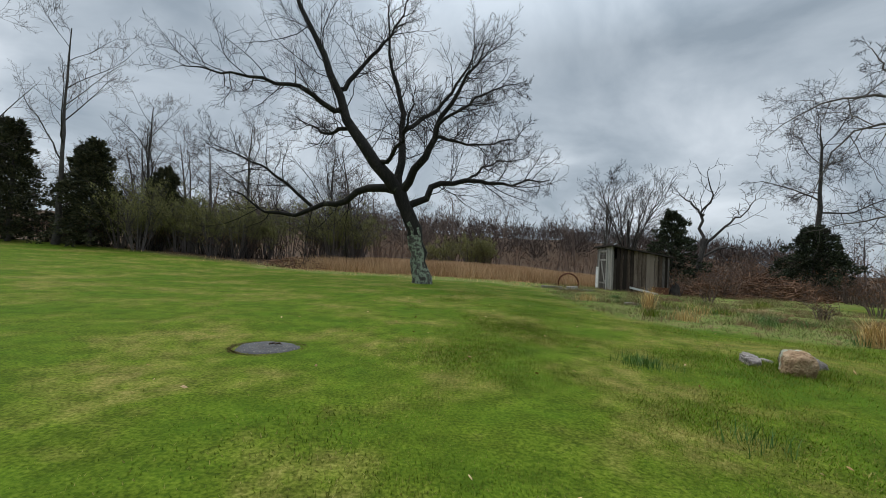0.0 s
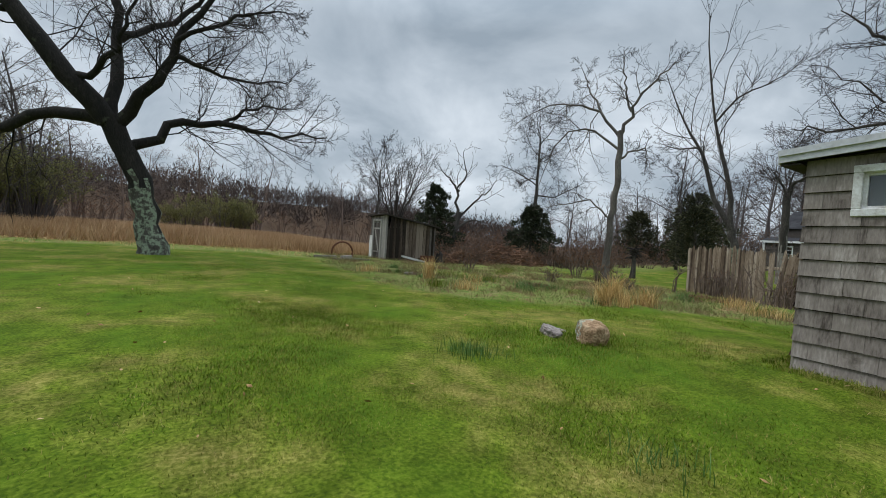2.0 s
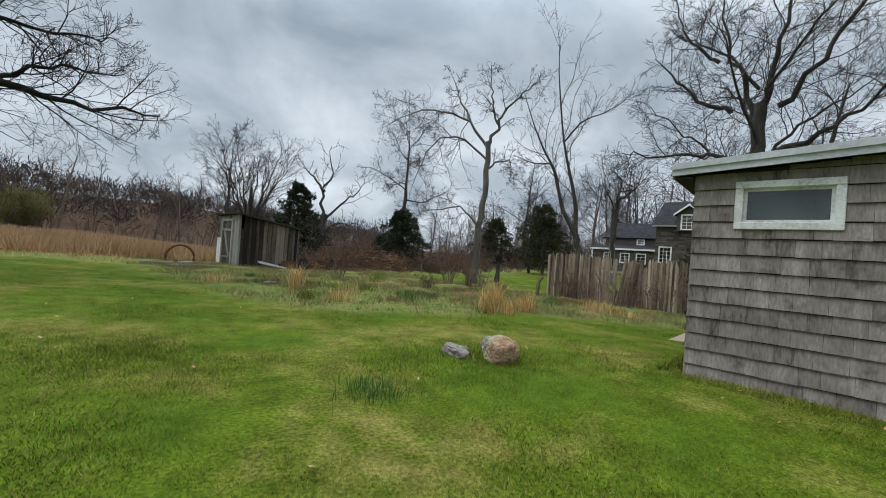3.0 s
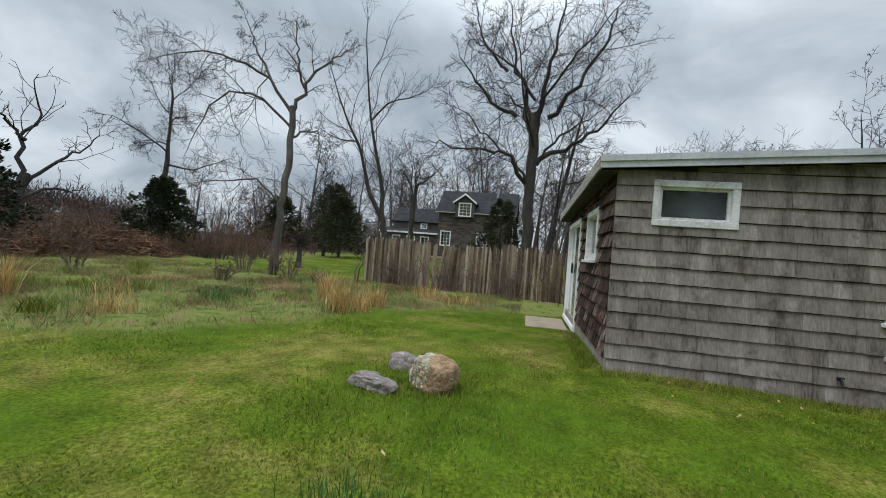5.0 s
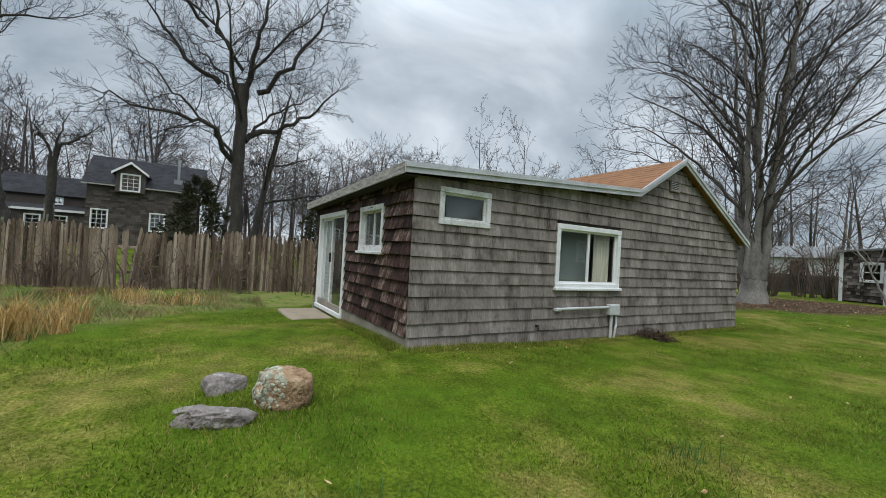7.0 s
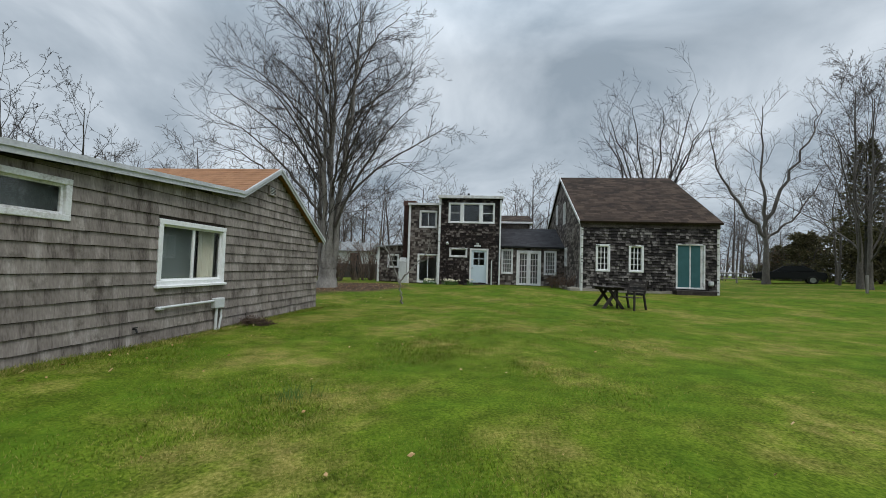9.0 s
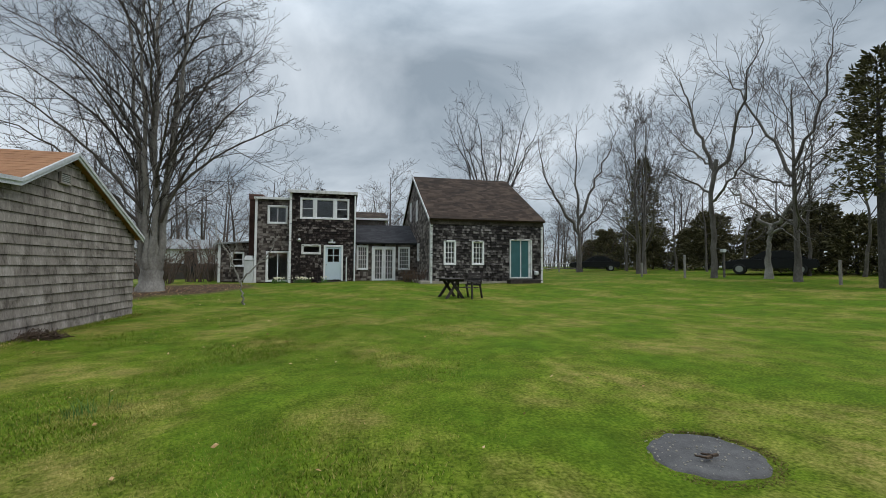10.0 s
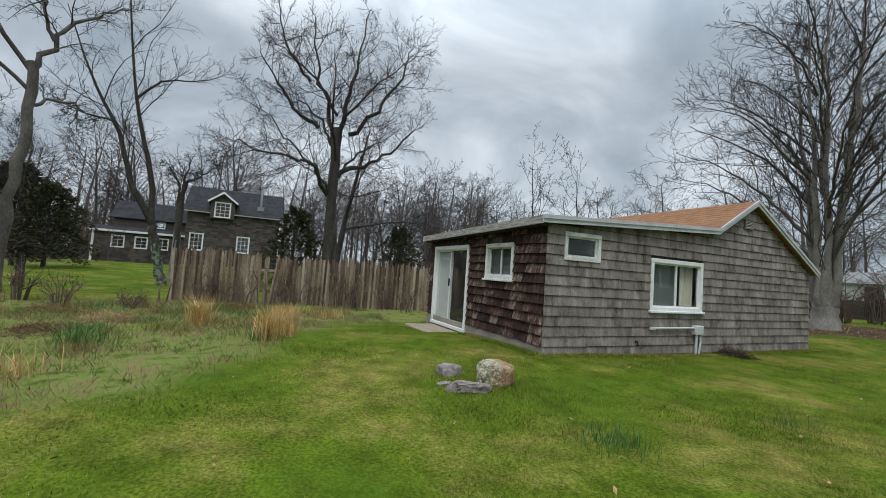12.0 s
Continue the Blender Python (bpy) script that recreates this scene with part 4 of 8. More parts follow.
    for a, za, c, zc in ((yf + 0.22, eave, ym, peak + 0.06), (ym, peak + 0.06, yb - 0.2, 3.85)):
        s.hexa([(ex0, a, za - 0.16), (ex0 + 0.03, a, za - 0.16), (ex0 + 0.03, c, zc - 0.16), (ex0, c, zc - 0.16), (ex0, a, za + 0.02), (ex0 + 0.03, a, za + 0.02), (ex0 + 0.03, c, zc + 0.02), (ex0, c, zc + 0.02)])
    part("rake_board", s, M_PEEL, b)
    part("wall_lamp", Shape().box(front, W - 0.5, W - 0.3, 0.75, 0.95, 0.0, 0.2, 0.03), M_PVC, b)


def build_tower():
    rng = random.Random(31)
    x0, x1, yf, base, top = 4.01, 0.31, -16.27, 0.15, 5.42
    b = thing("two_storey_house", (2.2, -19, base), "dark worn shingled flat-roofed two-storey house with white trim", "house")
    front = Wall((x0, yf, 0), (-1, 0, 0), (0, 1, 0))
    W = x0 - x1
    big = (0.55, 3.9, 3.32, 5.14)
    slot = (0.66, 1.85, 1.75, 2.42)
    door = (1.90, 0.32, 3.0, 2.40)
    sh = lambda o: (o[0] + 0.06, o[1] + 0.06, o[2] - 0.06, o[3] - 0.06)
    pf = [(0, top), (W, top)]
    holes = [big, slot, door]
    fw = part("front_wall", wall_mesh(front, W, pf, base, 0.15, [sh(o) for o in holes]), M_SHEATH, b)
    shingle_rest("shingles", front, shingle_spots(rng, W, pf, base + 0.1, 0.14, (0.09, 0.2), holes, 0.02), M_SH_TOWER, fw, 0.045)
    far_window(b, front, big[0], big[1], big[0] + 0.82, big[3], (1, 2), label="white sash window")
    far_window(b, front, big[0] + 0.822, big[1], big[2] - 0.822, big[3], (1, 1), label="wide white picture window")
    far_window(b, front, big[2] - 0.82, big[1], big[2], big[3], (1, 2), label="white sash window")
    far_window(b, front, *slot, (1, 1), material=M_PEEL)
    d = part("front_door", Shape().box(front, door[0], door[2], door[3] - 0.1, door[3], -0.05, 0.05, 0.01).box(front, door[0], door[0] + 0.1, door[1], door[3] - 0.1, -0.05, 0.048, 0.01).box(front, door[2] - 0.1, door[2], door[1], door[3] - 0.1, -0.05, 0.048, 0.01), M_WHITE, b, "white front door with a pale blue panel")
    leaf = Shape()
    a, c = door[0] + 0.1, door[2] - 0.1
    leaf.box(front, a, c, door[1], 1.42, -0.045, -0.005, 0.01).box(front, a, a + 0.13, 1.42, door[3] - 0.1, -0.045, -0.005).box(front, c - 0.13, c, 1.42, door[3] - 0.1, -0.045, -0.005).box(front, a + 0.13, c - 0.13, 2.18, door[3] - 0.1, -0.045, -0.005)
    leaf.box(front, (a + c) / 2 - 0.02, (a + c) / 2 + 0.02, 1.42, 2.18, -0.04, -0.01).box(front, a + 0.13, c - 0.13, 1.78, 1.82, -0.038, -0.012)
    part("leaf", leaf, M_DOORBLUE, d, "pale blue door leaf")
    part("pane", Shape().box(front, a + 0.12, c - 0.12, 1.42, 2.19, -0.03, -0.025), M_GLASS, d).visible_shadow = False
    part("knob", Shape().tube([front(a + 0.06, 1.25, -0.005), front(a + 0.06, 1.25, 0.05)], [0.03, 0.035], 10), M_CHROME, d)
    for k, (o, z1) in enumerate(((0.75, 0.14), (0.42, 0.31))):
        part("porch_step", Shape().box(front, door[0] - 0.35, door[2] + 0.12, base - 0.4, base - 0.02 + z1 * 0.55, 0.0, o, 0.02), M_DARKWOOD, b)
    part("lamp_bracket", Shape().box(front, 2.15, 2.55, 2.5, 2.6, 0.0, 0.12, 0.02).tube([front(2.35, 2.6, 0.06), front(2.35, 2.72, 0.08)], [0.06, 0.09], 8), M_PVC, b)
    part("wall_lamp", Shape().tube([front(0.55, 2.72, 0.02), front(0.55, 2.72, 0.14), front(0.55, 2.62, 0.2)], [0.05, 0.06, 0.09], 8), M_PVC, b)
    part("handrail", Shape().tube([front(3.2, 0.05, 0.4), front(3.2, 1.7, 0.4)], [0.035] * 2, 8), M_PVC, b)
    part("handrail", Shape().tube([front(1.62, 0.05, 0.7), front(1.62, 0.75, 0.7)], [0.03] * 2, 8), M_DARKWOOD, b)
    part("corner_board", Shape().box(front, -0.03, 0.1, base, top, 0.0, 0.05, 0.006), M_WHITE, b)
    part("downpipe", Shape().tube([front(W - 0.04, top - 0.1, 0.09), front(W - 0.04, base + 0.1, 0.09), front(W - 0.04, base, 0.2)], [0.045] * 3, 8), M_WHITE, b, "white downpipe")
    part("side_wall", wall_mesh(Wall((x1, yf, 0), (0, -1, 0), (-1, 0, 0)), 6, [(0, top), (6, top)], base, 0.15, []), M_SH_MID, b)
    part("side_wall", wall_mesh(Wall((x0, yf, 0), (0, -1, 0), (1, 0, 0)), 6, [(0, top), (6, top)], base, 0.15, []), M_SH_MID, b)
    part("back_wall", wall_mesh(Wall((x0 + 1.9, yf - 6, 0), (-1, 0, 0), (0, -1, 0)), W + 1.9, [(0, 5.1), (W + 1.9, 5.1)], base, 0.15, []), M_SH_MID, b)
    part("room_wall", Shape().box(FLAT, x1 + 0.15, x0 - 0.15, base, top - 0.1, yf - 2.6, yf - 2.5).box(FLAT, x1 + 0.15, x0 - 0.15, 2.9, 3.1, yf - 2.5, yf - 0.2), M_DARKROOM, b)
    part("flat_roof", Shape().box(FLAT, x1 - 0.1, x0 + 0.1, top, top + 0.12, yf - 6.1, yf + 0.15, 0.02), M_ROOF_DK, b)
    part("roof_edge", Shape().box(FLAT, x1 - 0.12, x0 + 0.12, top - 0.04, top + 0.14, yf + 0.152, yf + 0.19, 0.008), M_PEEL, b)
    part("vent_pipe", Shape().tube([(2.35, yf - 1.5, top + 0.1), (2.35, yf - 1.5, top + 0.55)], [0.07, 0.07], 8), M_BLACK, b)
    # lower bay on its left
    bx, by, bt = 5.9, yf - 0.35, 5.02
    bay = Wall((bx, by, 0), (-1, 0, 0), (0, 1, 0))
    bwid = bx - x0
    up, dn = (0.62, 3.6, 1.72, 4.68), (0.58, 0.25, 1.86, 2.02)
    pb = [(0, bt), (bwid, bt)]
    bwall = part("bay_wall", wall_mesh(bay, bwid, pb, base, 0.15, [sh(up), sh(dn)]), M_SHEATH, b)
    shingle_rest("shingles", bay, shingle_spots(rng, bwid, pb, base + 0.1, 0.14, (0.1, 0.22), [up, dn], 0.01), M_SH_MID, bwall, 0.025)
    far_window(b, bay, *up, (2, 1), label="white two-light window")
    far_window(b, bay, *dn, (2, 1), label="white sliding glass door")
    part("bay_side_wall", wall_mesh(Wall((bx, by, 0), (0, -1, 0), (1, 0, 0)), 5.6, [(0, bt), (5.6, bt)], base, 0.15, []), M_SH_MID, b)
    part("corner_board", Shape().box(bay, -0.05, 0.08, base, bt, 0.0, 0.05, 0.006), M_WHITE, b)
    part("bay_roof", Shape().box(FLAT, x0 + 0.02, bx + 0.08, bt, bt + 0.1, by - 5.6, by + 0.1, 0.02), M_ROOF_DK, b)
    part("roof_edge", Shape().box(FLAT, x0 + 0.02, bx + 0.1, bt - 0.02, bt + 0.12, by + 0.102, by + 0.14, 0.008), M_WHITE, b)
    part("room_wall", Shape().box(FLAT, x0, bx - 0.15, base, bt - 0.1, by - 2.6, by - 2.5), M_DARKROOM, b)
    ch = part("chimney", Shape().box(FLAT, 5.92, 6.42, 0.1, 5.25, by - 1.4, by - 0.75, 0.02).box(FLAT, 5.66, 6.46, 5.05, 5.4, by - 1.44, by - 0.7, 0.02), M_BRICK, b, "brown brick chimney")


def build_link():
    rng = random.Random(41)
    x0, x1, yf, base, top = 0.30, -3.5, -17.0, 0.2, 2.62
    b = thing("link_building", (-1.6, -19, base), "low shingled link with small-paned windows and white french doors", "house")
    front = Wall((x0, yf, 0), (-1, 0, 0), (0, 1, 0))
    W = x0 - x1
    l, d, r = (0.08, 0.95, 0.78, 2.45), (1.0, 0.3, 2.45, 2.4), (2.62, 0.95, 3.36, 2.4)
    sh = lambda o: (o[0] + 0.06, o[1] + 0.06, o[2] - 0.06, o[3] - 0.06)
    pf = [(0, top), (W, top)]
    fw = part("front_wall", wall_mesh(front, W, pf, base, 0.15, [sh(o) for o in (l, d, r)]), M_SHEATH, b)
    shingle_rest("shingles", front, shingle_spots(rng, W, pf, base + 0.1, 0.14, (0.1, 0.22), [l, d, r], 0.01), M_SH_MID, fw, 0.025)
    far_window(b, front, *l, (4, 5), label="white small-paned window")
    far_window(b, front, *r, (4, 5), label="white small-paned window")
    m = (d[0] + d[2]) / 2
    fd = part("french_doors", Shape().box(front, d[0], d[2], d[3] - 0.08, d[3], -0.05, 0.05, 0.01).box(front, d[0], d[0] + 0.08, d[1], d[3] - 0.08, -0.05, 0.048).box(front, d[2] - 0.08, d[2], d[1], d[3] - 0.08, -0.05, 0.048), M_WHITE, b, "white small-paned french doors")
    for a, c in ((d[0] + 0.08, m - 0.004), (m + 0.004, d[2] - 0.08)):
        far_window(fd, front, a, d[1], c, d[3] - 0.08, (3, 5), name="door_leaf")
    part("sill_step", Shape().box(front, d[0] - 0.1, d[2] + 0.1, base - 0.3, 0.28, 0.0, 0.5, 0.02), M_CONC, b)
    part("room_wall", Shape().box(FLAT, x1, x0, base, top, yf - 2.6, yf - 2.5).box(FLAT, x1, x0, base - 0.1, base + 0.05, yf - 2.5, yf - 0.15), M_DARKROOM, b)
    sloped_roof("roof", [(x1, yf + 0.2, top), (x0, yf + 0.2, top), (x0, yf - 3.4, 4.05), (x1, yf - 3.4, 4.05)], 0.1, M_ROOF_DK, b, 16)
    part("upper_room", Shape().box(FLAT, -1.75, 0.3, 3.9, 4.4, yf - 6, yf - 3.4), M_SH_MID, b)
    part("upper_eave", Shape().box(FLAT, -1.95, 0.3, 4.38, 4.52, yf - 6.2, yf - 3.2, 0.01), M_WHITE, b)
    sloped_roof("upper_roof", [(-1.95, yf - 3.2, 4.53), (0.3, yf - 3.2, 4.53), (0.3, yf - 5.8, 5.25), (-1.95, yf - 5.8, 5.25)], 0.08, M_ROOF_BR, b, 10)


def build_garden_shed():
    rng = random.Random(51)
    b = thing("garden_shed", (7.1, -18.6, 0.2), "small shingled shed with a white window", "shed")
    x0, x1, yf, base = 8.05, 6.2, -17.6, 0.15
    front = Wall((x0, yf, 0), (-1, 0, 0), (0, 1, 0))
    W = x0 - x1
    wn = (0.62, 1.1, 1.36, 1.98)
    pf = [(0, 2.4), (W, 2.55)]
    fw = part("front_wall", wall_mesh(front, W, pf, base, 0.12, [(wn[0] + .06, wn[1] + .06, wn[2] - .06, wn[3] - .06)]), M_SHEATH, b)
    shingle_rest("shingles", front, shingle_spots(rng, W, pf, base + 0.1, 0.14, (0.1, 0.22), [wn], 0.01), M_SH_MID, fw, 0.025)
    far_window(b, front, *wn, (1, 2), label="white sash window")
    for x, n in ((x0, (1, 0, 0)), (x1, (-1, 0, 0))):
        part("side_wall", wall_mesh(Wall((x, yf, 0), (0, -1, 0), n), 2.2, [(0, 2.4), (2.2, 2.6)], base, 0.12, []), M_SH_MID, b)
    part("corner_board", Shape().box(front, -0.05, 0.08, base, 2.4, 0, 0.05, 0.006), M_WHITE, b)
    part("roof", Shape().hexa([(x1 - .1, yf + .2, 2.55), (x0 + .15, yf + .2, 2.4), (x0 + .15, yf - 2.4, 2.6), (x1 - .1, yf - 2.4, 2.75), (x1 - .1, yf + .2, 2.63), (x0 + .15, yf + .2, 2.48), (x0 + .15, yf - 2.4, 2.68), (x1 - .1, yf - 2.4, 2.83)]), M_ROOF_FLAT, b)
    part("back_wall", wall_mesh(Wall((x0, yf - 2.2, 0), (-1, 0, 0), (0, -1, 0)), W, [(0, 2.6), (W, 2.7)], base, 0.12, []), M_SH_MID, b)
    # utility box and gas bottle shapes at the house corner
    u = thing("utility_cabinet", (6.2, -16.6, 0.2), "grey metal utility cabinet by the house corner", "cabinet")
    part("body", Shape().box(FLAT, 5.97, 6.45, 0.15, 1.5, -16.9, -16.45, 0.03), M_PVC, u)
    part("lid", Shape().hexa([(5.95, -16.92, 1.5), (6.47, -16.92, 1.5), (6.47, -16.43, 1.5), (5.95, -16.43, 1.5), (6.05, -16.85, 1.75), (6.37, -16.85, 1.75), (6.37, -16.5, 1.75), (6.05, -16.5, 1.75)]), M_PVC, u)
    p = thing("trailer_shed", (13.2, -26, 0.3), "pale flat-sided trailer beyond the beech tree", "trailer")
    part("body", Shape().box(FLAT, 11.2, 17.5, 0.1, 2.4, -29, -26, 0.05), M_PVC, p)
    part("roof", Shape().hexa([(11.0, -29.2, 2.4), (17.7, -29.2, 2.4), (17.7, -25.8, 2.4), (11.0, -25.8, 2.4), (11.0, -28.2, 3.2), (17.7, -28.2, 3.2), (17.7, -27.4, 3.2), (11.0, -27.4, 3.2)]), M_ROOF_FLAT, p)
    part("skirt", Shape().box(FLAT, 11.15, 17.55, 0.05, 1.3, -29.05, -25.93, 0.03), M_SH_NEI, p)
    part("door", Shape().box(FLAT, 12.0, 12.8, 0.4, 2.2, -25.99, -25.9, 0.01), M_BLACK, p)


def build_neighbour():
    rng = random.Random(61)
    b = thing("neighbour_house", (45, 13, 0.3), "brown-grey shingled house with a dormer and dark roof", "house")
    # front faces west; u runs from the north end southwards
    xf = 42.2
    front = Wall((xf, 15.0, 0), (0, -1, 0), (-1, 0, 0))
    W, eave = 7.6, 5.25
    wins = [(0.3, 1.75, 1.4, 3.3), (4.0, 1.75, 5.1, 3.3)]
    pf = [(0, eave), (W, eave)]
    sh = lambda o: (o[0] + 0.06, o[1] + 0.06, o[2] - 0.06, o[3] - 0.06)
    fw = part("front_wall", wall_mesh(front, W, pf, 0, 0.15, [sh(o) for o in wins]), M_SHEATH, b)
    shingle_rest("siding", front, shingle_spots(rng, W, pf, 0.1, 0.17, (0.25, 0.6), wins), M_SH_NEI, fw, 0.03)
    for o in wins:
        far_window(b, front, *o, (3, 4), label="white small-paned sash window")
    prof = [(0, eave), (3.2, 7.75), (6.4, eave)]
    for y, n in ((15.0, (0, 1, 0)), (15.0 - W, (0, -1, 0))):
        part("gable_wall", wall_mesh(Wall((xf, y, 0), (1, 0, 0), n), 6.4, prof, 0, 0.15, []), M_SH_NEI, b)
    part("back_wall", wall_mesh(Wall((xf + 6.4, 15.0, 0), (0, -1, 0), (1, 0, 0)), W, pf, 0, 0.15, []), M_SH_NEI, b)
    part("room_wall", Shape().box(FLAT, xf + 2, xf + 2.1, 0, 5, 15 - W + 0.2, 14.8), M_DARKROOM, b)
    sloped_roof("roof_slope", [(xf - 0.3, 15.0 - W - 0.3, eave), (xf - 0.3, 15.3, eave), (xf + 3.2, 15.3, 7.85), (xf + 3.2, 15.0 - W - 0.3, 7.85)], 0.12, M_ROOF_DK, b, 18)
    sloped_roof("roof_slope", [(xf + 6.7, 15.3, eave), (xf + 6.7, 15.0 - W - 0.3, eave), (xf + 3.2, 15.0 - W - 0.3, 7.85), (xf + 3.2, 15.3, 7.85)], 0.12, M_ROOF_DK, b)
    part("eave_board", Shape().box(front, -0.3, W + 0.3, eave - 0.12, eave - 0.02, 0.27, 0.3), M_EAVE, b)
    part("corner_board", Shape().box(front, W - 0.1, W + 0.03, 0, eave - 0.2, 0, 0.06), M_WHITE, b)
    # dormer
    dw = (2.0, 4.75, 3.4, 6.15)
    dpf = [(1.7, 6.3), (2.7, 7.05), (3.7, 6.3)]
    dwall = Wall((xf - 0.34, 15.0, 0), (0, -1, 0), (-1, 0, 0))
    s = Shape()
    s.box(dwall, 1.75, 3.65, 4.72, 6.25, -2.2, 0.0)
    s.hexa([dwall(1.75, 6.25, -2.2), dwall(3.65, 6.25, -2.2), dwall(3.65, 6.25, 0), dwall(1.75, 6.25, 0), dwall(2.68, 6.95, -2.2), dwall(2.72, 6.95, -2.2), dwall(2.72, 6.95, 0), dwall(2.68, 6.95, 0)])
    dm = part("dormer", s, M_SH_NEI, b)
    far_window(dm, Wall((xf - 0.36, 15.0, 0), (0, -1, 0), (-1, 0, 0)), 2.05, 4.8, 3.35, 6.2, (3, 4), label="white dormer window")
    for a, c in ((1.5, 2.7), (3.9, 2.7)):
        part("dormer_roof", Shape().hexa([dwall(a, 6.12, -2.4), dwall(c, 7.02, -2.4), dwall(c, 7.02, 0.25), dwall(a, 6.12, 0.25), dwall(a, 6.26, -2.4), dwall(c, 7.16, -2.4), dwall(c, 7.16, 0.25), dwall(a, 6.26, 0.25)]), M_ROOF_DK, dm)
        part("dormer_trim", Shape().hexa([dwall(a, 6.05, 0.251), dwall(c, 6.95, 0.251), dwall(c, 6.95, 0.29), dwall(a, 6.05, 0.29), dwall(a, 6.24, 0.251), dwall(c, 7.14, 0.251), dwall(c, 7.14, 0.29), dwall(a, 6.24, 0.29)]), M_WHITE, dm)
    part("flue", Shape().tube([(xf + 1.0, 9.2, 5.9), (xf + 1.0, 9.2, 8.0)], [0.12, 0.12], 8).box(FLAT, xf + 0.6, xf + 1.4, 5.6, 6.3, 8.9, 9.5), M_CHROME, b, "steel flue pipe")
    # long low wing with its lean-to
    w2 = thing("neighbour_wing", (47, 19, 0.4), "long low shingled wing with white-edged lean-to roof", "house")
    wf = Wall((45.3, 22.2, 0), (0, -1, 0), (-1, 0, 0))
    ws = [(1.3, 1.55, 2.3, 2.65), (3.0, 1.55, 4.0, 2.65), (4.6, 1.55, 5.6, 2.65)]
    pw = [(0, 2.95), (7.0, 2.95)]
    fw = part("front_wall", wall_mesh(wf, 7.0, pw, 0.2, 0.15, [sh(o) for o in ws]), M_SHEATH, w2)
    shingle_rest("siding", wf, shingle_spots(rng, 7.0, pw, 0.3, 0.17, (0.25, 0.6), ws), M_SH_NEI, fw, 0.03)
    for o in ws:
        far_window(w2, wf, *o, (2, 3), label="white small-paned sash window")
    part("eave_board", Shape().box(wf, -0.2, 7.0, 2.92, 3.1, 0.1, 0.2), M_WHITE, w2)
    part("corner_board", Shape().box(wf, -0.05, 0.12, 0.2, 2.95, 0, 0.06), M_WHITE, w2)
    sloped_roof("lean_to_roof", [(45.1, 15.2, 3.1), (45.1, 22.4, 3.1), (46.6, 22.4, 3.5), (46.6, 15.2, 3.5)], 0.08, M_ROOF_DK, w2)
    wu = Wall((46.6, 21.2, 0), (0, -1, 0), (-1, 0, 0))
    uw = (3.2, 3.55, 4.0, 4.2)
    part("upper_wall", wall_mesh(wu, 6.0, [(0, 4.3), (6.0, 4.3)], 3.2, 0.15, [sh(uw)]), M_SH_NEI, w2)
    far_window(w2, wu, *uw, (2, 2))
    sloped_roof("upper_roof", [(46.4, 15.2, 4.3), (46.4, 21.5, 4.3), (49, 21.5, 6.1), (49, 15.2, 6.1)], 0.1, M_ROOF_DK, w2, 12)
    part("end_wall", wall_mesh(Wall((45.3, 22.2, 0), (1, 0, 0), (0, 1, 0)), 6, [(0, 2.95), (1.3, 3.4), (6, 3.4)], 0.2, 0.15, []), M_SH_NEI, w2)
    part("back_wall", wall_mesh(Wall((51.3, 22.2, 0), (0, -1, 0), (1, 0, 0)), 7, [(0, 4), (7, 4)], 0.2, 0.15, []), M_SH_NEI, w2)
    part("room_wall", Shape().box(FLAT, 46.8, 46.9, 0.2, 2.9, 15.4, 22.0), M_DARKROOM, w2)


build_barn()
build_tower()
build_link()
build_garden_shed()
build_neighbour()


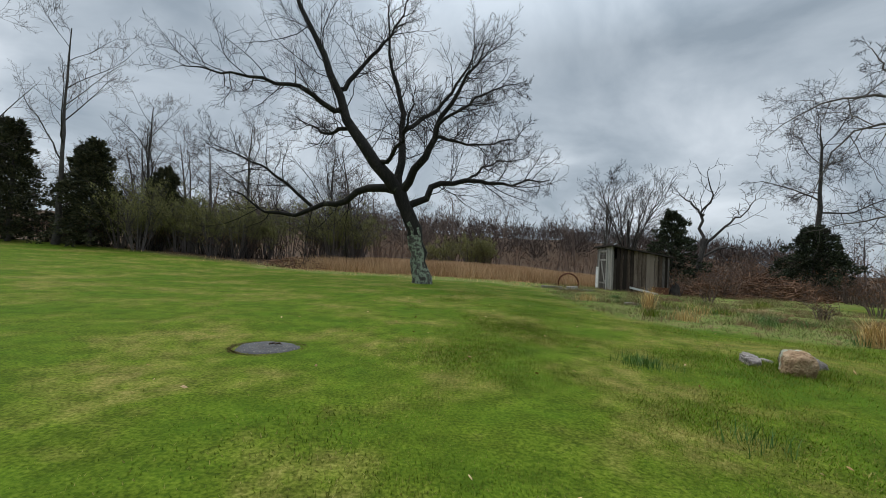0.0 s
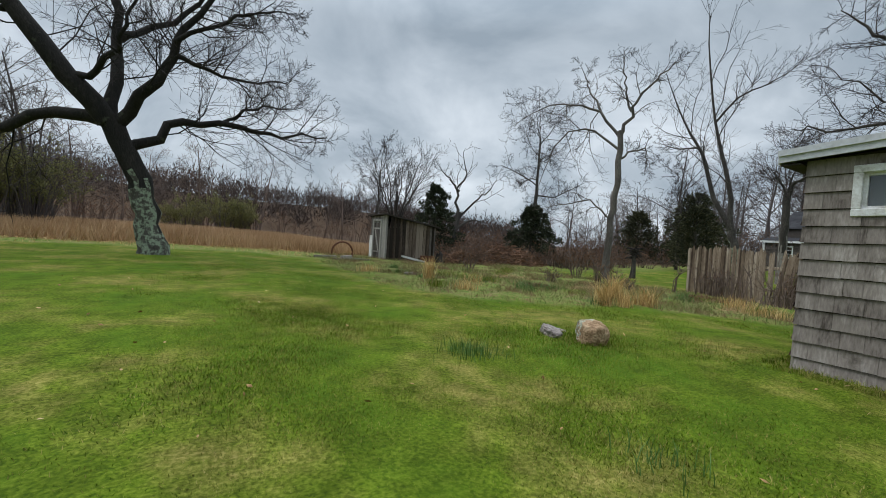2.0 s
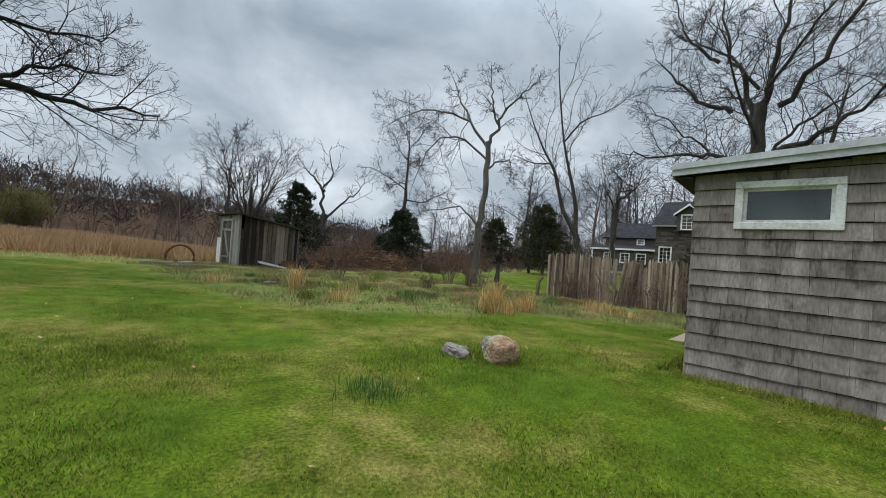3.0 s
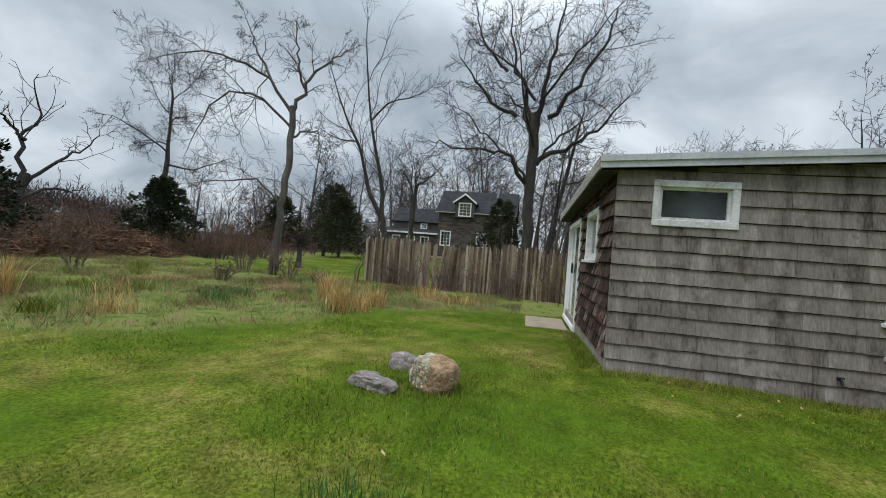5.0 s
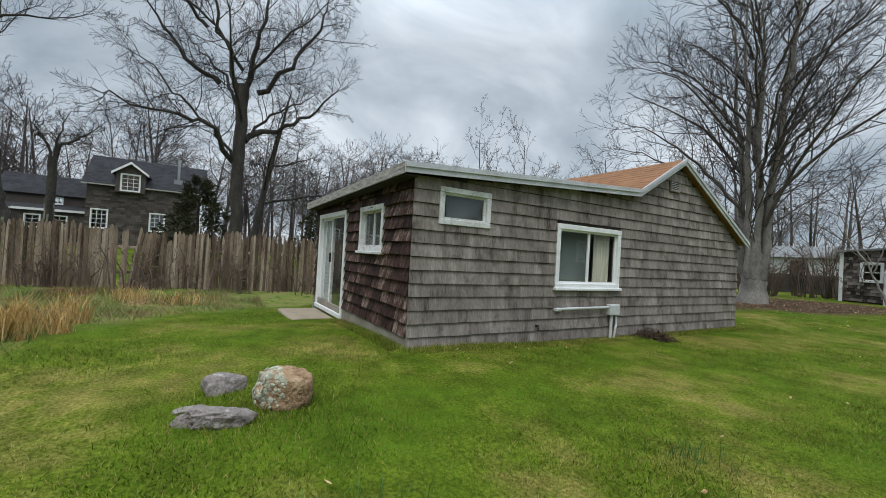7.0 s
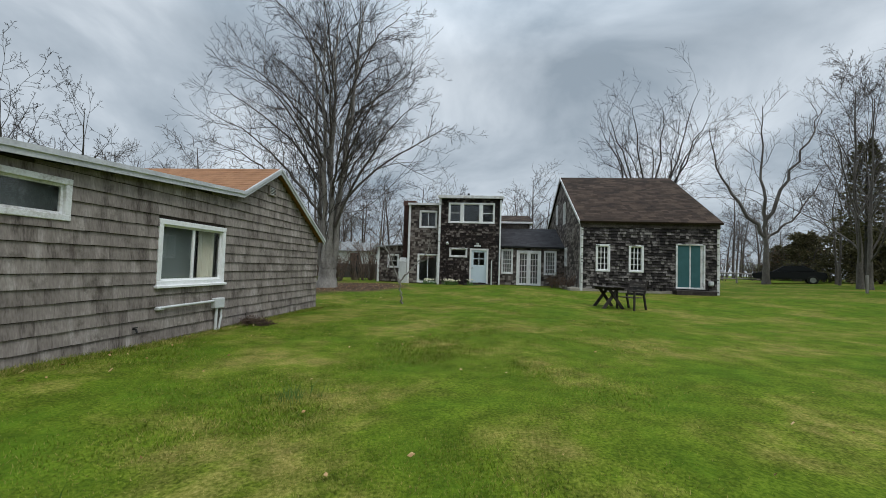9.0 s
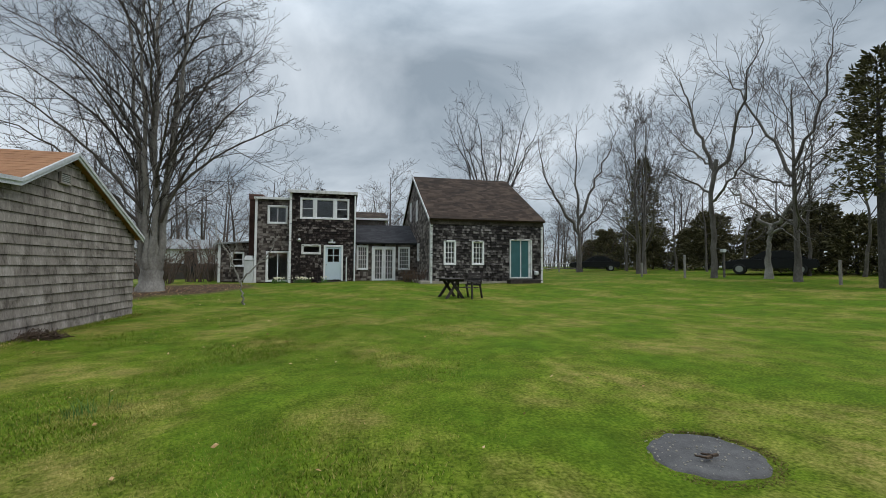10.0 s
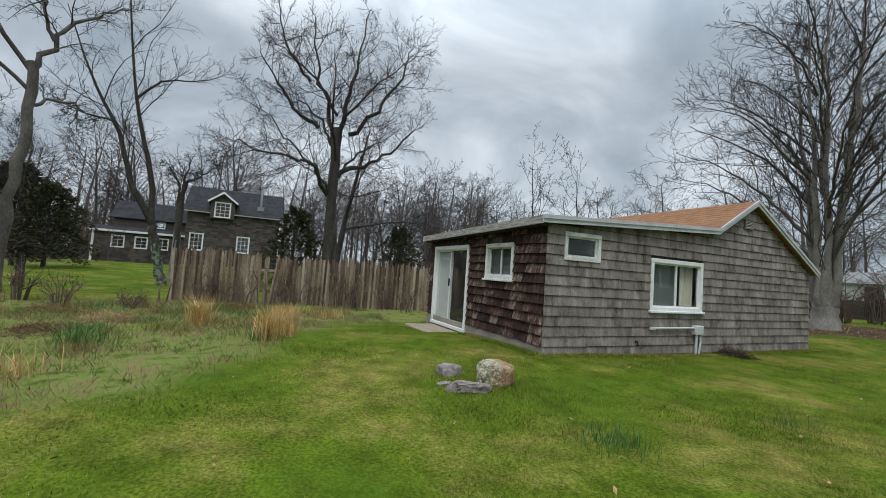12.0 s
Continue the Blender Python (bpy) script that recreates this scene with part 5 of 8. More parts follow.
# ---- old plank shed ----
def build_plank_shed():
    rng = random.Random(71)
    C = Vector((8.27, 23.4, 0))
    a = Vector((-0.144, 0.99, 0)).normalized()   # along the narrow door end
    l = Vector((0.998, -0.058, 0)).normalized()   # along the long side
    LN, LL, base, top = 1.68, 2.9, -0.16, 2.3
    b = thing("plank_shed", (C.x + 1.4, C.y + 1.6, base), "leaning old shed of weathered vertical grey planks", "shed")
    end = Wall(C, a, -l)
    side = Wall(C, l, -a)
    far = Wall(C + l * LL, a, l)
    back = Wall(C + a * LN, l, a)
    for w, n, name in ((end, LN, "end_wall"), (side, LL, "long_wall"), (far, LN, "far_wall"), (back, LL, "back_wall")):
        wall = part(name, Shape().box(w, 0.02, n - 0.02, base, 1.62, -0.06, -0.03), M_SHEATH, b)
        u = 0.0
        while u < n - 0.05:
            wd = min(rng.uniform(0.12, 0.24), n - u)
            hi = top - (0.5 * u / n if name in ("long_wall", "back_wall") else 0.5 if name == "far_wall" else 0.1 * u / n)
            gap = name == "long_wall" and rng.random() < 0.06
            if not gap:
                s = Shape().box(w, u + 0.004, u + wd - rng.uniform(0.004, 0.02), base - 0.05 + rng.choice((0.0, 0.05, 0.12, 0.3)) * (name == "long_wall"), hi - rng.uniform(0.02, 0.06), -0.028, rng.uniform(-0.008, 0.004), 0.004)
                part("plank", s, M_PLANK_LT if name == "end_wall" or (name == "long_wall" and u < 0.2) else M_PLANK_DK if name == "long_wall" and (u < 2.3 or rng.random() < 0.4) else M_PLANK, wall)
            u += wd
    d = part("plank_door", Shape().box(end, 0.52, 1.26, base + 0.1, 1.84, 0.01, 0.035, 0.006), M_PLANK, b, "narrow grey plank door")
    for z in (0.25, 1.5):
        part("brace", Shape().box(end, 0.56, 1.22, z, z + 0.09, 0.036, 0.055, 0.004), M_PLANK_LT, d)
    part("brace", Shape().hexa([end(0.6, 0.35, 0.036), end(0.7, 0.35, 0.036), end(0.7, 0.35, 0.054), end(0.6, 0.35, 0.054), end(1.06, 1.49, 0.036), end(1.16, 1.49, 0.036), end(1.16, 1.49, 0.054), end(1.06, 1.49, 0.054)]), M_PLANK_LT, d)
    for u in (0.42, 1.27):
        part("door_jamb", Shape().box(end, u, u + 0.09, base, 1.95, 0.005, 0.06, 0.006), M_PLANK_LT, b)
    part("door_lintel", Shape().box(end, 0.42, 1.36, 1.955, 2.06, 0.005, 0.06, 0.006), M_PLANK_LT, b)
    part("patch_board", Shape().box(end, 1.38, 1.74, base, 1.15, 0.005, 0.03, 0.006), M_PEEL, b, "white-painted patch board")
    part("rusty_sheet", Shape().box(side, 2.05, 2.88, base, 0.22, 0.005, 0.03, 0.006), M_RUST, b, "rusty metal sheet at the foot")
    p = [C - a * 0.15 - l * 0.15, C - a * 0.15 + l * (LL + 0.15), C + a * (LN + 0.15) + l * (LL + 0.15), C + a * (LN + 0.15) - l * 0.15]
    zz = [2.3, 1.78, 1.7, 2.22]
    part("roof", Shape().hexa([(q.x, q.y, z) for q, z in zip(p, zz)] + [(q.x, q.y, z + 0.07) for q, z in zip(p, zz)]), M_DARKWOOD, b)
    lb = thing("leaning_board", (10.0, 22.8, base), "white fallen board lying against the shed", "board")
    part("board", Shape().hexa([tuple(side(0.9, 0.1, 0.1)), tuple(side(2.0, -0.16, 0.5)), tuple(side(2.0, -0.16, 0.62)), tuple(side(0.9, 0.1, 0.22)), tuple(side(0.9, 0.2, 0.1)), tuple(side(2.0, -0.06, 0.5)), tuple(side(2.0, -0.06, 0.62)), tuple(side(0.9, 0.2, 0.22))]), M_PEEL, lb)
    st = thing("broken_stump", (11.5, 23.3, base), "dark broken tree stump beside the shed", "stump")
    part("wood", Shape().tube([(11.5, 23.3, -0.3), (11.5, 23.3, 0.1), (11.54, 23.3, 0.35), (11.46, 23.26, 0.5)], [0.32, 0.24, 0.18, 0.06], 9), M_DARKWOOD, st)
    wh = thing("rusty_wheel", (6.3, 24.4, -0.1), "rusty bent iron hoop in the grass", "scrap metal")
    pts = [(6.3 + 0.55 * math.cos(t), 24.4, 0.15 + 0.55 * math.sin(t)) for t in np.linspace(-0.6, 3.4, 16)]
    part("hoop", Shape().tube(pts, [0.05] * 16, 6), M_RUST, wh)
    for k, (x, y, an, ln) in enumerate(((6.0, 22.6, 15, 1.3), (6.6, 22.2, -30, 0.9), (5.2, 23.4, 5, 1.1), (6.2, 23.2, 50, 1.0))):
        t = thing("scrap_plank", (x, y, gz(x, y)), "grey rotten plank lying in the grass", "plank", "planks by the shed", turn=an)
        part("board", Shape().box(FLAT, -ln / 2, ln / 2, -0.02, 0.05 + 0.03 * k, -0.09, 0.09, 0.006), M_PLANK, t, local=True)


build_plank_shed()


# ---- stockade fence ----
def build_fence():
    rng = random.Random(81)
    A, B = Vector((15.9, 11.9, 0)), Vector((14.7, 2.6, 0))
    u = (B - A).normalized()
    n = Vector((u.y, -u.x, 0))
    if n.x > 0:
        n = -n
    w = Wall(A, u, n)
    L = (B - A).length
    f = thing("stockade_fence", (A.x, A.y, -0.2), "weathered grey stockade fence of pointed pickets, partly sagging", "fence")
    for z in (0.25, 0.95):
        part("rail", Shape().box(w, 0, L, z - 0.04, z + 0.04, -0.09, -0.03, 0.008), M_FENCE, f)
    for k in range(5):
        part("post", Shape().box(w, k * L / 4 - 0.05, k * L / 4 + 0.05, -0.5, 1.45, -0.19, -0.092, 0.01), M_FENCE, f)
    x = 0.0
    k = 0
    while x < L:
        wd = rng.uniform(0.06, 0.1)
        if not (2.6 < x < 2.85 and rng.random() < 0.25):
            h = 1.5 + 0.06 * math.sin(x * 1.3) + rng.uniform(-0.1, 0.06) - (rng.uniform(0.1, 0.4) if rng.random() < 0.05 else 0)
            lean = rng.gauss(0, 0.012) + (0.14 if 2.85 < x < 3.4 else 0)
            a, b, lo = x + 0.001, x + wd - 0.002, -0.3
            s = Shape()
            top = lambda q: q + lean * 1.6
            s.hexa([w(a, lo, -0.028), w(b, lo, -0.028), w(b, lo, 0), w(a, lo, 0), w(top(a), h - 0.1, -0.028), w(top(b), h - 0.1, -0.028), w(top(b), h - 0.1, 0), w(top(a), h - 0.1, 0)])
            m = top((a + b) / 2)
            s.hexa([w(top(a), h - 0.1, -0.028), w(top(b), h - 0.1, -0.028), w(top(b), h - 0.1, 0), w(top(a), h - 0.1, 0), w(m - 0.012, h, -0.026), w(m + 0.012, h, -0.026), w(m + 0.012, h, -0.002), w(m - 0.012, h, -0.002)])
            part("picket", s, M_FENCE, f)
        x += wd
        k += 1


build_fence()


# ---- trees ----
class Species:
    def __init__(self, wob=(0.1, 0.25, 0.35, 0.4), up=(0.05, 0.06, 0.05, 0.03), kids=(9, 7, 6, 5), ratio=(0.6, 0.5, 0.5, 0.5), angle=(50, 50, 48, 45), start=(0.3, 0.25, 0.2, 0.15), rmin=0.006, rr=0.44):
        self.wob, self.up, self.kids, self.ratio, self.angle, self.start, self.rmin, self.rr = wob, up, kids, ratio, angle, start, rmin, rr


def bend(rng, p, d, length, n, wob, up):
    pts = [p]
    d = d / (np.linalg.norm(d) + 1e-9)
    step = length / (n - 1)
    for _ in range(n - 1):
        d = d + rng.normal(0, wob, 3) * 0.6 + np.array([0, 0, up])
        d /= np.linalg.norm(d)
        p = p + d * step
        pts.append(p)
    return np.array(pts)


def off_axis(rng, d, deg):
    d = d / np.linalg.norm(d)
    r = rng.normal(0, 1, 3)
    r -= d * r.dot(d)
    r /= np.linalg.norm(r) + 1e-9
    a = radians(deg)
    return d * math.cos(a) + r * math.sin(a)


def smooth_line(guide, n):
    g = np.array(guide, float)
    k = len(g)
    t = np.linspace(0, k - 1, n)
    i = np.clip(t.astype(int), 0, k - 2)
    f = (t - i)[:, None]
    p0, p1, p2, p3 = g[np.maximum(i - 1, 0)], g[i], g[i + 1], g[np.minimum(i + 2, k - 1)]
    return 0.5 * (2 * p1 + (p2 - p0) * f + (2 * p0 - 5 * p1 + 4 * p2 - p3) * f ** 2 + (3 * p1 - p0 - 3 * p2 + p3) * f ** 3)


def sprout(rng, line, radii, level, sp, lines, depth):
    """Side branches of one line, and theirs in turn."""
    if level > depth:
        return
    k = level - 1
    length = np.linalg.norm(np.diff(line, axis=0), axis=1).sum()
    count = max(2, int(round(sp.kids[k] * rng.uniform(0.8, 1.2))))
    for j in range(count):
        f = sp.start[k] + (1 - sp.start[k]) * (j + rng.uniform(0.1, 0.9)) / count
        x = f * (len(line) - 1)
        i = min(int(x), len(line) - 2)
        p = line[i] + (line[i + 1] - line[i]) * (x - i)
        r = radii[i] + (radii[i + 1] - radii[i]) * (x - i)
        d = off_axis(rng, line[i + 1] - line[i], sp.angle[k] * rng.uniform(0.7, 1.25))
        ln = length * sp.ratio[k] * rng.uniform(0.65, 1.2) * (1.15 - 0.55 * f)
        n = (9, 6, 4, 2)[min(level - 1, 3)]
        q = bend(rng, p, d, ln, n, sp.wob[min(level, 3)], sp.up[min(level, 3)])
        r0 = max(sp.rmin, min(r * 0.8, r * sp.rr + 0.003, (9, 0.1, 0.026, 0.011, 0.007)[min(level, 4)]))
        rr = np.linspace(r0, max(sp.rmin * 0.7, r0 * 0.25), n)
        lines.setdefault(level, []).append((q, rr))
        sprout(rng, q, rr, level + 1, sp, lines, depth)


def mesh_lines(items, sides):
    V, F, base = [], [], 0
    by = {}
    for q, r in items:
        by.setdefault(len(q), []).append((q, r))
    for n, group in by.items():
        v, f = tubes(np.array([g[0] for g in group]), np.array([g[1] for g in group]), sides)
        V.append(v)
        F.append(f + base)
        base += len(v)
    return np.concatenate(V), np.concatenate(F)


def tree(name, at, trunk, r, sp, seed, label, limbs=(), depth=4, bark=None, twig=None, group="", auto=True, foot=None, category="tree", flare=1.35, tip=0.3, scale=1.0, wave=0.1, branch=None):
    """trunk and limbs: guide points in metres from the foot. Each limb carries (guide, radius)."""
    rng = np.random.default_rng(seed)
    bark, twig = bark or M_BARK, twig or M_TWIG
    branch = branch or bark
    root = thing(name, (at[0], at[1], gz(*at)), label, category, group)
    trunk = np.array(trunk, float) * scale
    limbs = [(np.array(g, float) * scale, lr) for g, lr in limbs]
    tl = smooth_line(trunk, 14)
    tl[1:-1] += rng.normal(0, 0.03, (12, 3)) * np.array([1, 1, 0.2])
    tr = np.linspace(r, r * (min(tip, 0.1) if auto else tip), 14)
    tr[:3] *= [flare, 1 + (flare - 1) * 0.4, 1.05]
    tl[0][2] -= 0.25
    lines = {}
    v, f = tubes(tl[None], tr[None], 14)
    v = v + rng.normal(0, r * 0.045, v.shape)
    if foot:
        cut = (f.min(axis=1) // 14) + np.random.default_rng(seed).normal(0, 1.3, 14)[f.min(axis=1) % 14] < 6
        used, again = np.unique(f[cut], return_inverse=True)
        part("trunk_foot", mesh_of("trunk_foot", v[used], [again.reshape(-1, 4)], True), foot, root, "pale lichen-crusted bark", local=True)
        used, again = np.unique(f[~cut], return_inverse=True)
        v, f = v[used], again.reshape(-1, 4)
    part("trunk", mesh_of("trunk", v, [f], True), bark, root, local=True)
    if auto:
        sprout(rng, tl, tr, 1, sp, lines, depth)
    for guide, lr in limbs:
        q = smooth_line(guide, 14)
        q[1:] += rng.normal(0, wave, (13, 3)) * min(1.0, lr * 8)
        rr = np.linspace(lr, max(0.008, lr * 0.1), 14)
        lines.setdefault(1, []).append((q, rr))
        sprout(rng, q, rr, 2, sp, lines, depth)
    for q, rr in lines.get(1, []):
        v, f = tubes(q[None], rr[None], 8)
        part("limb", mesh_of("limb", v, [f], True), bark if rr[0] > 0.1 else branch, root, local=True)
    if 2 in lines:
        v, f = mesh_lines(lines[2], 5)
        part("branchwork", mesh_of("branchwork", v, [f], True), branch, root, local=True)["kind"] = "stuff"
    fine = lines.get(3, []) + lines.get(4, [])
    if fine:
        v, f = mesh_lines(fine, 3)
        part("crown", mesh_of("crown", v, [f]), twig, root, local=True)["kind"] = "stuff"
    return root


HERO = Species(wob=(0.1, 0.26, 0.36, 0.4), up=(0, 0.04, 0.06, 0.06), kids=(8, 18, 8, 5), ratio=(0.5, 0.4, 0.5, 0.52), angle=(55, 56, 50, 45), start=(0.3, 0.15, 0.12, 0.1), rmin=0.006)
SHADE = Species(wob=(0.1, 0.22, 0.3, 0.36), up=(0, 0.05, 0.05, 0.04), kids=(8, 13, 8, 5), ratio=(0.5, 0.42, 0.5, 0.5), angle=(55, 56, 50, 46), start=(0.3, 0.15, 0.12, 0.1), rmin=0.007)
OAK = Species(wob=(0.1, 0.22, 0.33, 0.4), up=(0, 0.03, 0.05, 0.04), kids=(8, 9, 7, 6), ratio=(0.5, 0.4, 0.5, 0.55), angle=(55, 58, 55, 50), start=(0.3, 0.18, 0.15, 0.1), rmin=0.006)
GNARL = Species(wob=(0.12, 0.3, 0.42, 0.5), up=(0.02, 0.02, 0.02, 0.02), kids=(12, 11, 7, 5), ratio=(0.5, 0.42, 0.5, 0.5), angle=(60, 60, 55, 50), start=(0.5, 0.2, 0.15, 0.1), rmin=0.006)
ASH = Species(wob=(0.06, 0.2, 0.3, 0.34), up=(0.03, 0.09, 0.08, 0.06), kids=(12, 10, 6, 4), ratio=(0.42, 0.42, 0.48, 0.5), angle=(42, 42, 42, 42), start=(0.35, 0.2, 0.15, 0.1), rmin=0.006)
BEECH = Species(wob=(0.05, 0.14, 0.2, 0.26), up=(0.02, 0.05, 0.06, 0.06), kids=(12, 10, 6, 5), ratio=(0.5, 0.44, 0.48, 0.45), angle=(40, 48, 42, 38), start=(0.2, 0.12, 0.12, 0.1), rmin=0.006)
VASE = Species(wob=(0.05, 0.18, 0.28, 0.32), up=(0.05, 0.04, 0.05, 0.05), kids=(12, 9, 6, 4), ratio=(0.6, 0.42, 0.45, 0.45), angle=(32, 44, 42, 40), start=(0.15, 0.2, 0.15, 0.1), rmin=0.008)
EDGE_TREE = Species(wob=(0.08, 0.2, 0.3, 0.3), up=(0.03, 0.07, 0.06, 0.05), kids=(12, 8, 5, 3), ratio=(0.45, 0.45, 0.5, 0.5), angle=(48, 45, 45, 42), start=(0.25, 0.2, 0.15, 0.1), rmin=0.008)
SNAG = Species(wob=(0.12, 0.26, 0.36, 0.4), up=(0.05, 0.1, 0.1, 0.05), kids=(10, 6, 4, 3), ratio=(0.5, 0.4, 0.4, 0.4), angle=(45, 50, 50, 50), start=(0.35, 0.25, 0.3, 0.3), rmin=0.015)

# the big leaning oak on the lawn
oak_limbs = [
    ([(-1.4, 0, 4.3), (-2.8, -0.2, 6.0), (-4.0, -0.2, 7.8), (-5.2, 0.2, 10.6), (-6.8, 0.3, 13.6), (-7.4, 0.2, 15.5)], 0.30),
    ([(-1.4, 0, 4.3), (-3.0, 0.8, 4.55), (-4.3, 1.2, 3.75), (-5.8, 1.4, 3.6), (-7.2, 1.3, 3.05), (-8.6, 1.2, 3.25), (-10.2, 1.0, 4.2)], 0.2),
    ([(-1.35, 0, 4.4), (-1.4, 0.6, 6.6), (-1.5, 1.0, 8.6), (-2.2, 1.3, 11.2), (-2.5, 1.2, 14.2)], 0.2),
    ([(-1.2, 0, 4.2), (0.0, -0.7, 5.8), (0.5, -1.0, 7.3), (1.6, -1.3, 9.0), (2.4, -1.5, 10.6)], 0.19),
    ([(-0.85, 0, 3.5), (0.3, 0.2, 4.4), (2.1, 0.4, 4.9), (4.0, 0.3, 4.75), (5.7, 0.1, 5.0)], 0.17),
    ([(-4.2, -0.2, 8.0), (-6.0, -1.0, 8.7), (-8.5, -1.6, 8.9), (-11.0, -2.0, 9.3)], 0.13),
    ([(-3.6, 0.0, 7.2), (-5.4, 1.0, 7.3), (-7.2, 1.7, 8.2)], 0.11),
    ([(-4.5, 0.0, 9.0), (-3.2, 0.5, 10.6), (-2.0, 0.6, 12.4), (-1.0, 0.4, 14.2)], 0.12),
    ([(-2.3, 0, 5.4), (-0.9, -1.6, 6.4), (-0.4, -2.2, 8.4)], 0.11),
    ([(0.4, -1.0, 7.0), (2.3, -1.4, 8.3), (4.0, -1.5, 8.9)], 0.08),
    ([(0.3, -0.9, 6.6), (2.4, 0.4, 6.7), (4.6, 0.8, 7.3)], 0.08),
    ([(1.8, 0.4, 4.85), (3.2, 1.2, 6.0), (5.0, 1.5, 6.4)], 0.07),
    ([(-6.0, 1.4, 3.55), (-7.6, 0.6, 5.0), (-9.4, 0.3, 5.8), (-11.2, 0.2, 6.4)], 0.08),
    ([(-1.45, 0.7, 7.2), (0.2, 1.4, 8.8), (1.6, 1.6, 10.8), (2.0, 1.5, 12.2)], 0.12),
]
oak_limbs = [(g, q * 1.12) for g, q in oak_limbs]
tree("oak_tree", (-1.41, 20.2), [(0, 0, 0), (-0.3, 0, 1.5), (-0.6, 0, 2.7), (-1.4, 0, 4.45)], 0.4, HERO, 3, "large bare leaning oak with lichen on its lower trunk", oak_limbs, 4, M_BARK_OAK, M_TWIG, auto=False, foot=M_LICHEN_BARK, tip=0.78, wave=0.085)
# dead tree beyond the shed
tree("dead_tree", (16.3, 30.2), [(0, 0, 0), (0.1, 0, 1.8), (0.5, 0, 3.6)], 0.22, SNAG, 7, "dead bare snag with broken upright limbs", [
    ([(0.3, 0, 2.8), (0.2, 0.2, 5.0), (0.9, 0.2, 6.4), (0.55, 0.1, 8.6)], 0.13), ([(0.4, 0, 2.9), (1.6, -0.4, 4.6), (2.9, -0.5, 5.6), (3.5, -0.4, 6.8)], 0.1),
    ([(0.2, 0, 2.4), (1.4, 0.3, 3.0), (2.8, 0.5, 2.9), (3.7, 0.5, 3.4)], 0.1), ([(0.4, 0.1, 5.2), (-0.6, 0.3, 6.2), (-1.4, 0.4, 6.9)], 0.09)], 3, M_BARK, M_BARK, auto=False, tip=0.7)
# gnarled tree in the rough
GNARLED_LIMBS = [
    ([(0.25, -0.45, 6.2), (0.6, -0.9, 7.4), (1.0, -1.7, 8.6), (1.5, -2.4, 9.2)], 0.095), ([(0.25, -0.45, 6.1), (-0.2, 0.4, 7.4), (-0.9, 1.6, 7.9), (-1.6, 2.9, 7.7), (-2.4, 3.9, 6.9)], 0.075),
    ([(0.25, -0.4, 5.6), (-0.3, 0.6, 6.5), (-0.9, 1.7, 6.4), (-1.3, 2.4, 5.1), (-1.5, 2.7, 3.9)], 0.062), ([(0.1, -0.2, 2.6), (-0.4, 0.7, 3.4), (-0.8, 1.9, 3.2), (-1.4, 3.2, 3.0)], 0.05),
    ([(0.5, -0.8, 7.2), (0.4, -0.5, 8.6), (0.5, -0.4, 10.0)], 0.062), ([(0.2, -0.4, 5.2), (0.8, -1.2, 5.6), (0.8, -1.3, 4.7)], 0.06), ([(-0.1, 0.3, 7.3), (-0.2, 0.9, 8.6), (-0.3, 1.3, 9.6)], 0.06)]
GNARLED_LIMBS = [([(x - 0.03 * z, y + 0.04 * z, z) for x, y, z in g], q) for g, q in GNARLED_LIMBS]
tree("gnarled_tree", (16.9, 16.4), [(0, 0, 0), (0.03, -0.06, 2.2), (0.07, -0.22, 4.4), (0.05, -0.2, 6.4)], 0.165, GNARL, 9, "bare gnarled tree with twisting grey limbs", GNARLED_LIMBS, 4, M_BARK_LT, M_TWIG, auto=False, tip=0.75, scale=1.1)
# forked slim tree and a bent small one beside the neighbour's lawn
tree("slim_tree", (22.55, 13.24), [(0, 0, 0), (-0.06, 0.33, 1.8), (-0.1, 0.55, 2.7)], 0.19, ASH, 13, "slim forked bare tree with pale patches on its foot", [
    ([(-0.1, 0.5, 2.5), (-0.23, 1.2, 3.9), (-0.3, 1.5, 4.8), (-0.4, 1.94, 6.2), (-0.55, 2.5, 7.3), (-0.7, 3.0, 8.4), (-0.9, 3.6, 10.2)], 0.14),
    ([(-0.1, 0.5, 2.5), (-0.1, 0.6, 3.9), (-0.16, 0.9, 5.3), (-0.23, 1.2, 6.5), (-0.3, 1.5, 8.0), (-0.4, 1.9, 10.9), (-0.3, 2.0, 12.6)], 0.14),
    ([(-0.28, 1.4, 7.4), (0.0, 0.6, 8.4), (0.2, -0.6, 8.8), (0.3, -1.6, 9.4)], 0.06), ([(-0.4, 2.0, 6.3), (-0.6, 3.0, 6.4), (-0.6, 4.0, 6.9)], 0.05)], 4, M_BARK, M_TWIG, auto=False, tip=0.85, foot=M_LICHEN_BARK, wave=0.025, scale=1.1)
tree("small_tree", (27.0, 13.43), [(0, 0, 0), (0, 0, 1.0), (0, 0, 2.9), (0, 0, 4.7)], 0.21, GNARL, 15, "small bent bare tree with a pale trunk", [
    ([(0, 0, 4.4), (0.03, -0.24, 5.3), (0.1, -0.7, 5.7), (0.14, -1.2, 6.1), (0.2, -1.8, 6.9)], 0.1), ([(0, 0, 4.5), (-0.1, 0.3, 5.5), (-0.1, 0.9, 6.4)], 0.08), ([(0, 0, 4.6), (0.2, -0.1, 5.8), (0.5, -0.4, 7.2)], 0.08)], 4, M_BARK, M_TWIG, auto=False, tip=0.8, foot=M_BARK_PALE, wave=0.04)
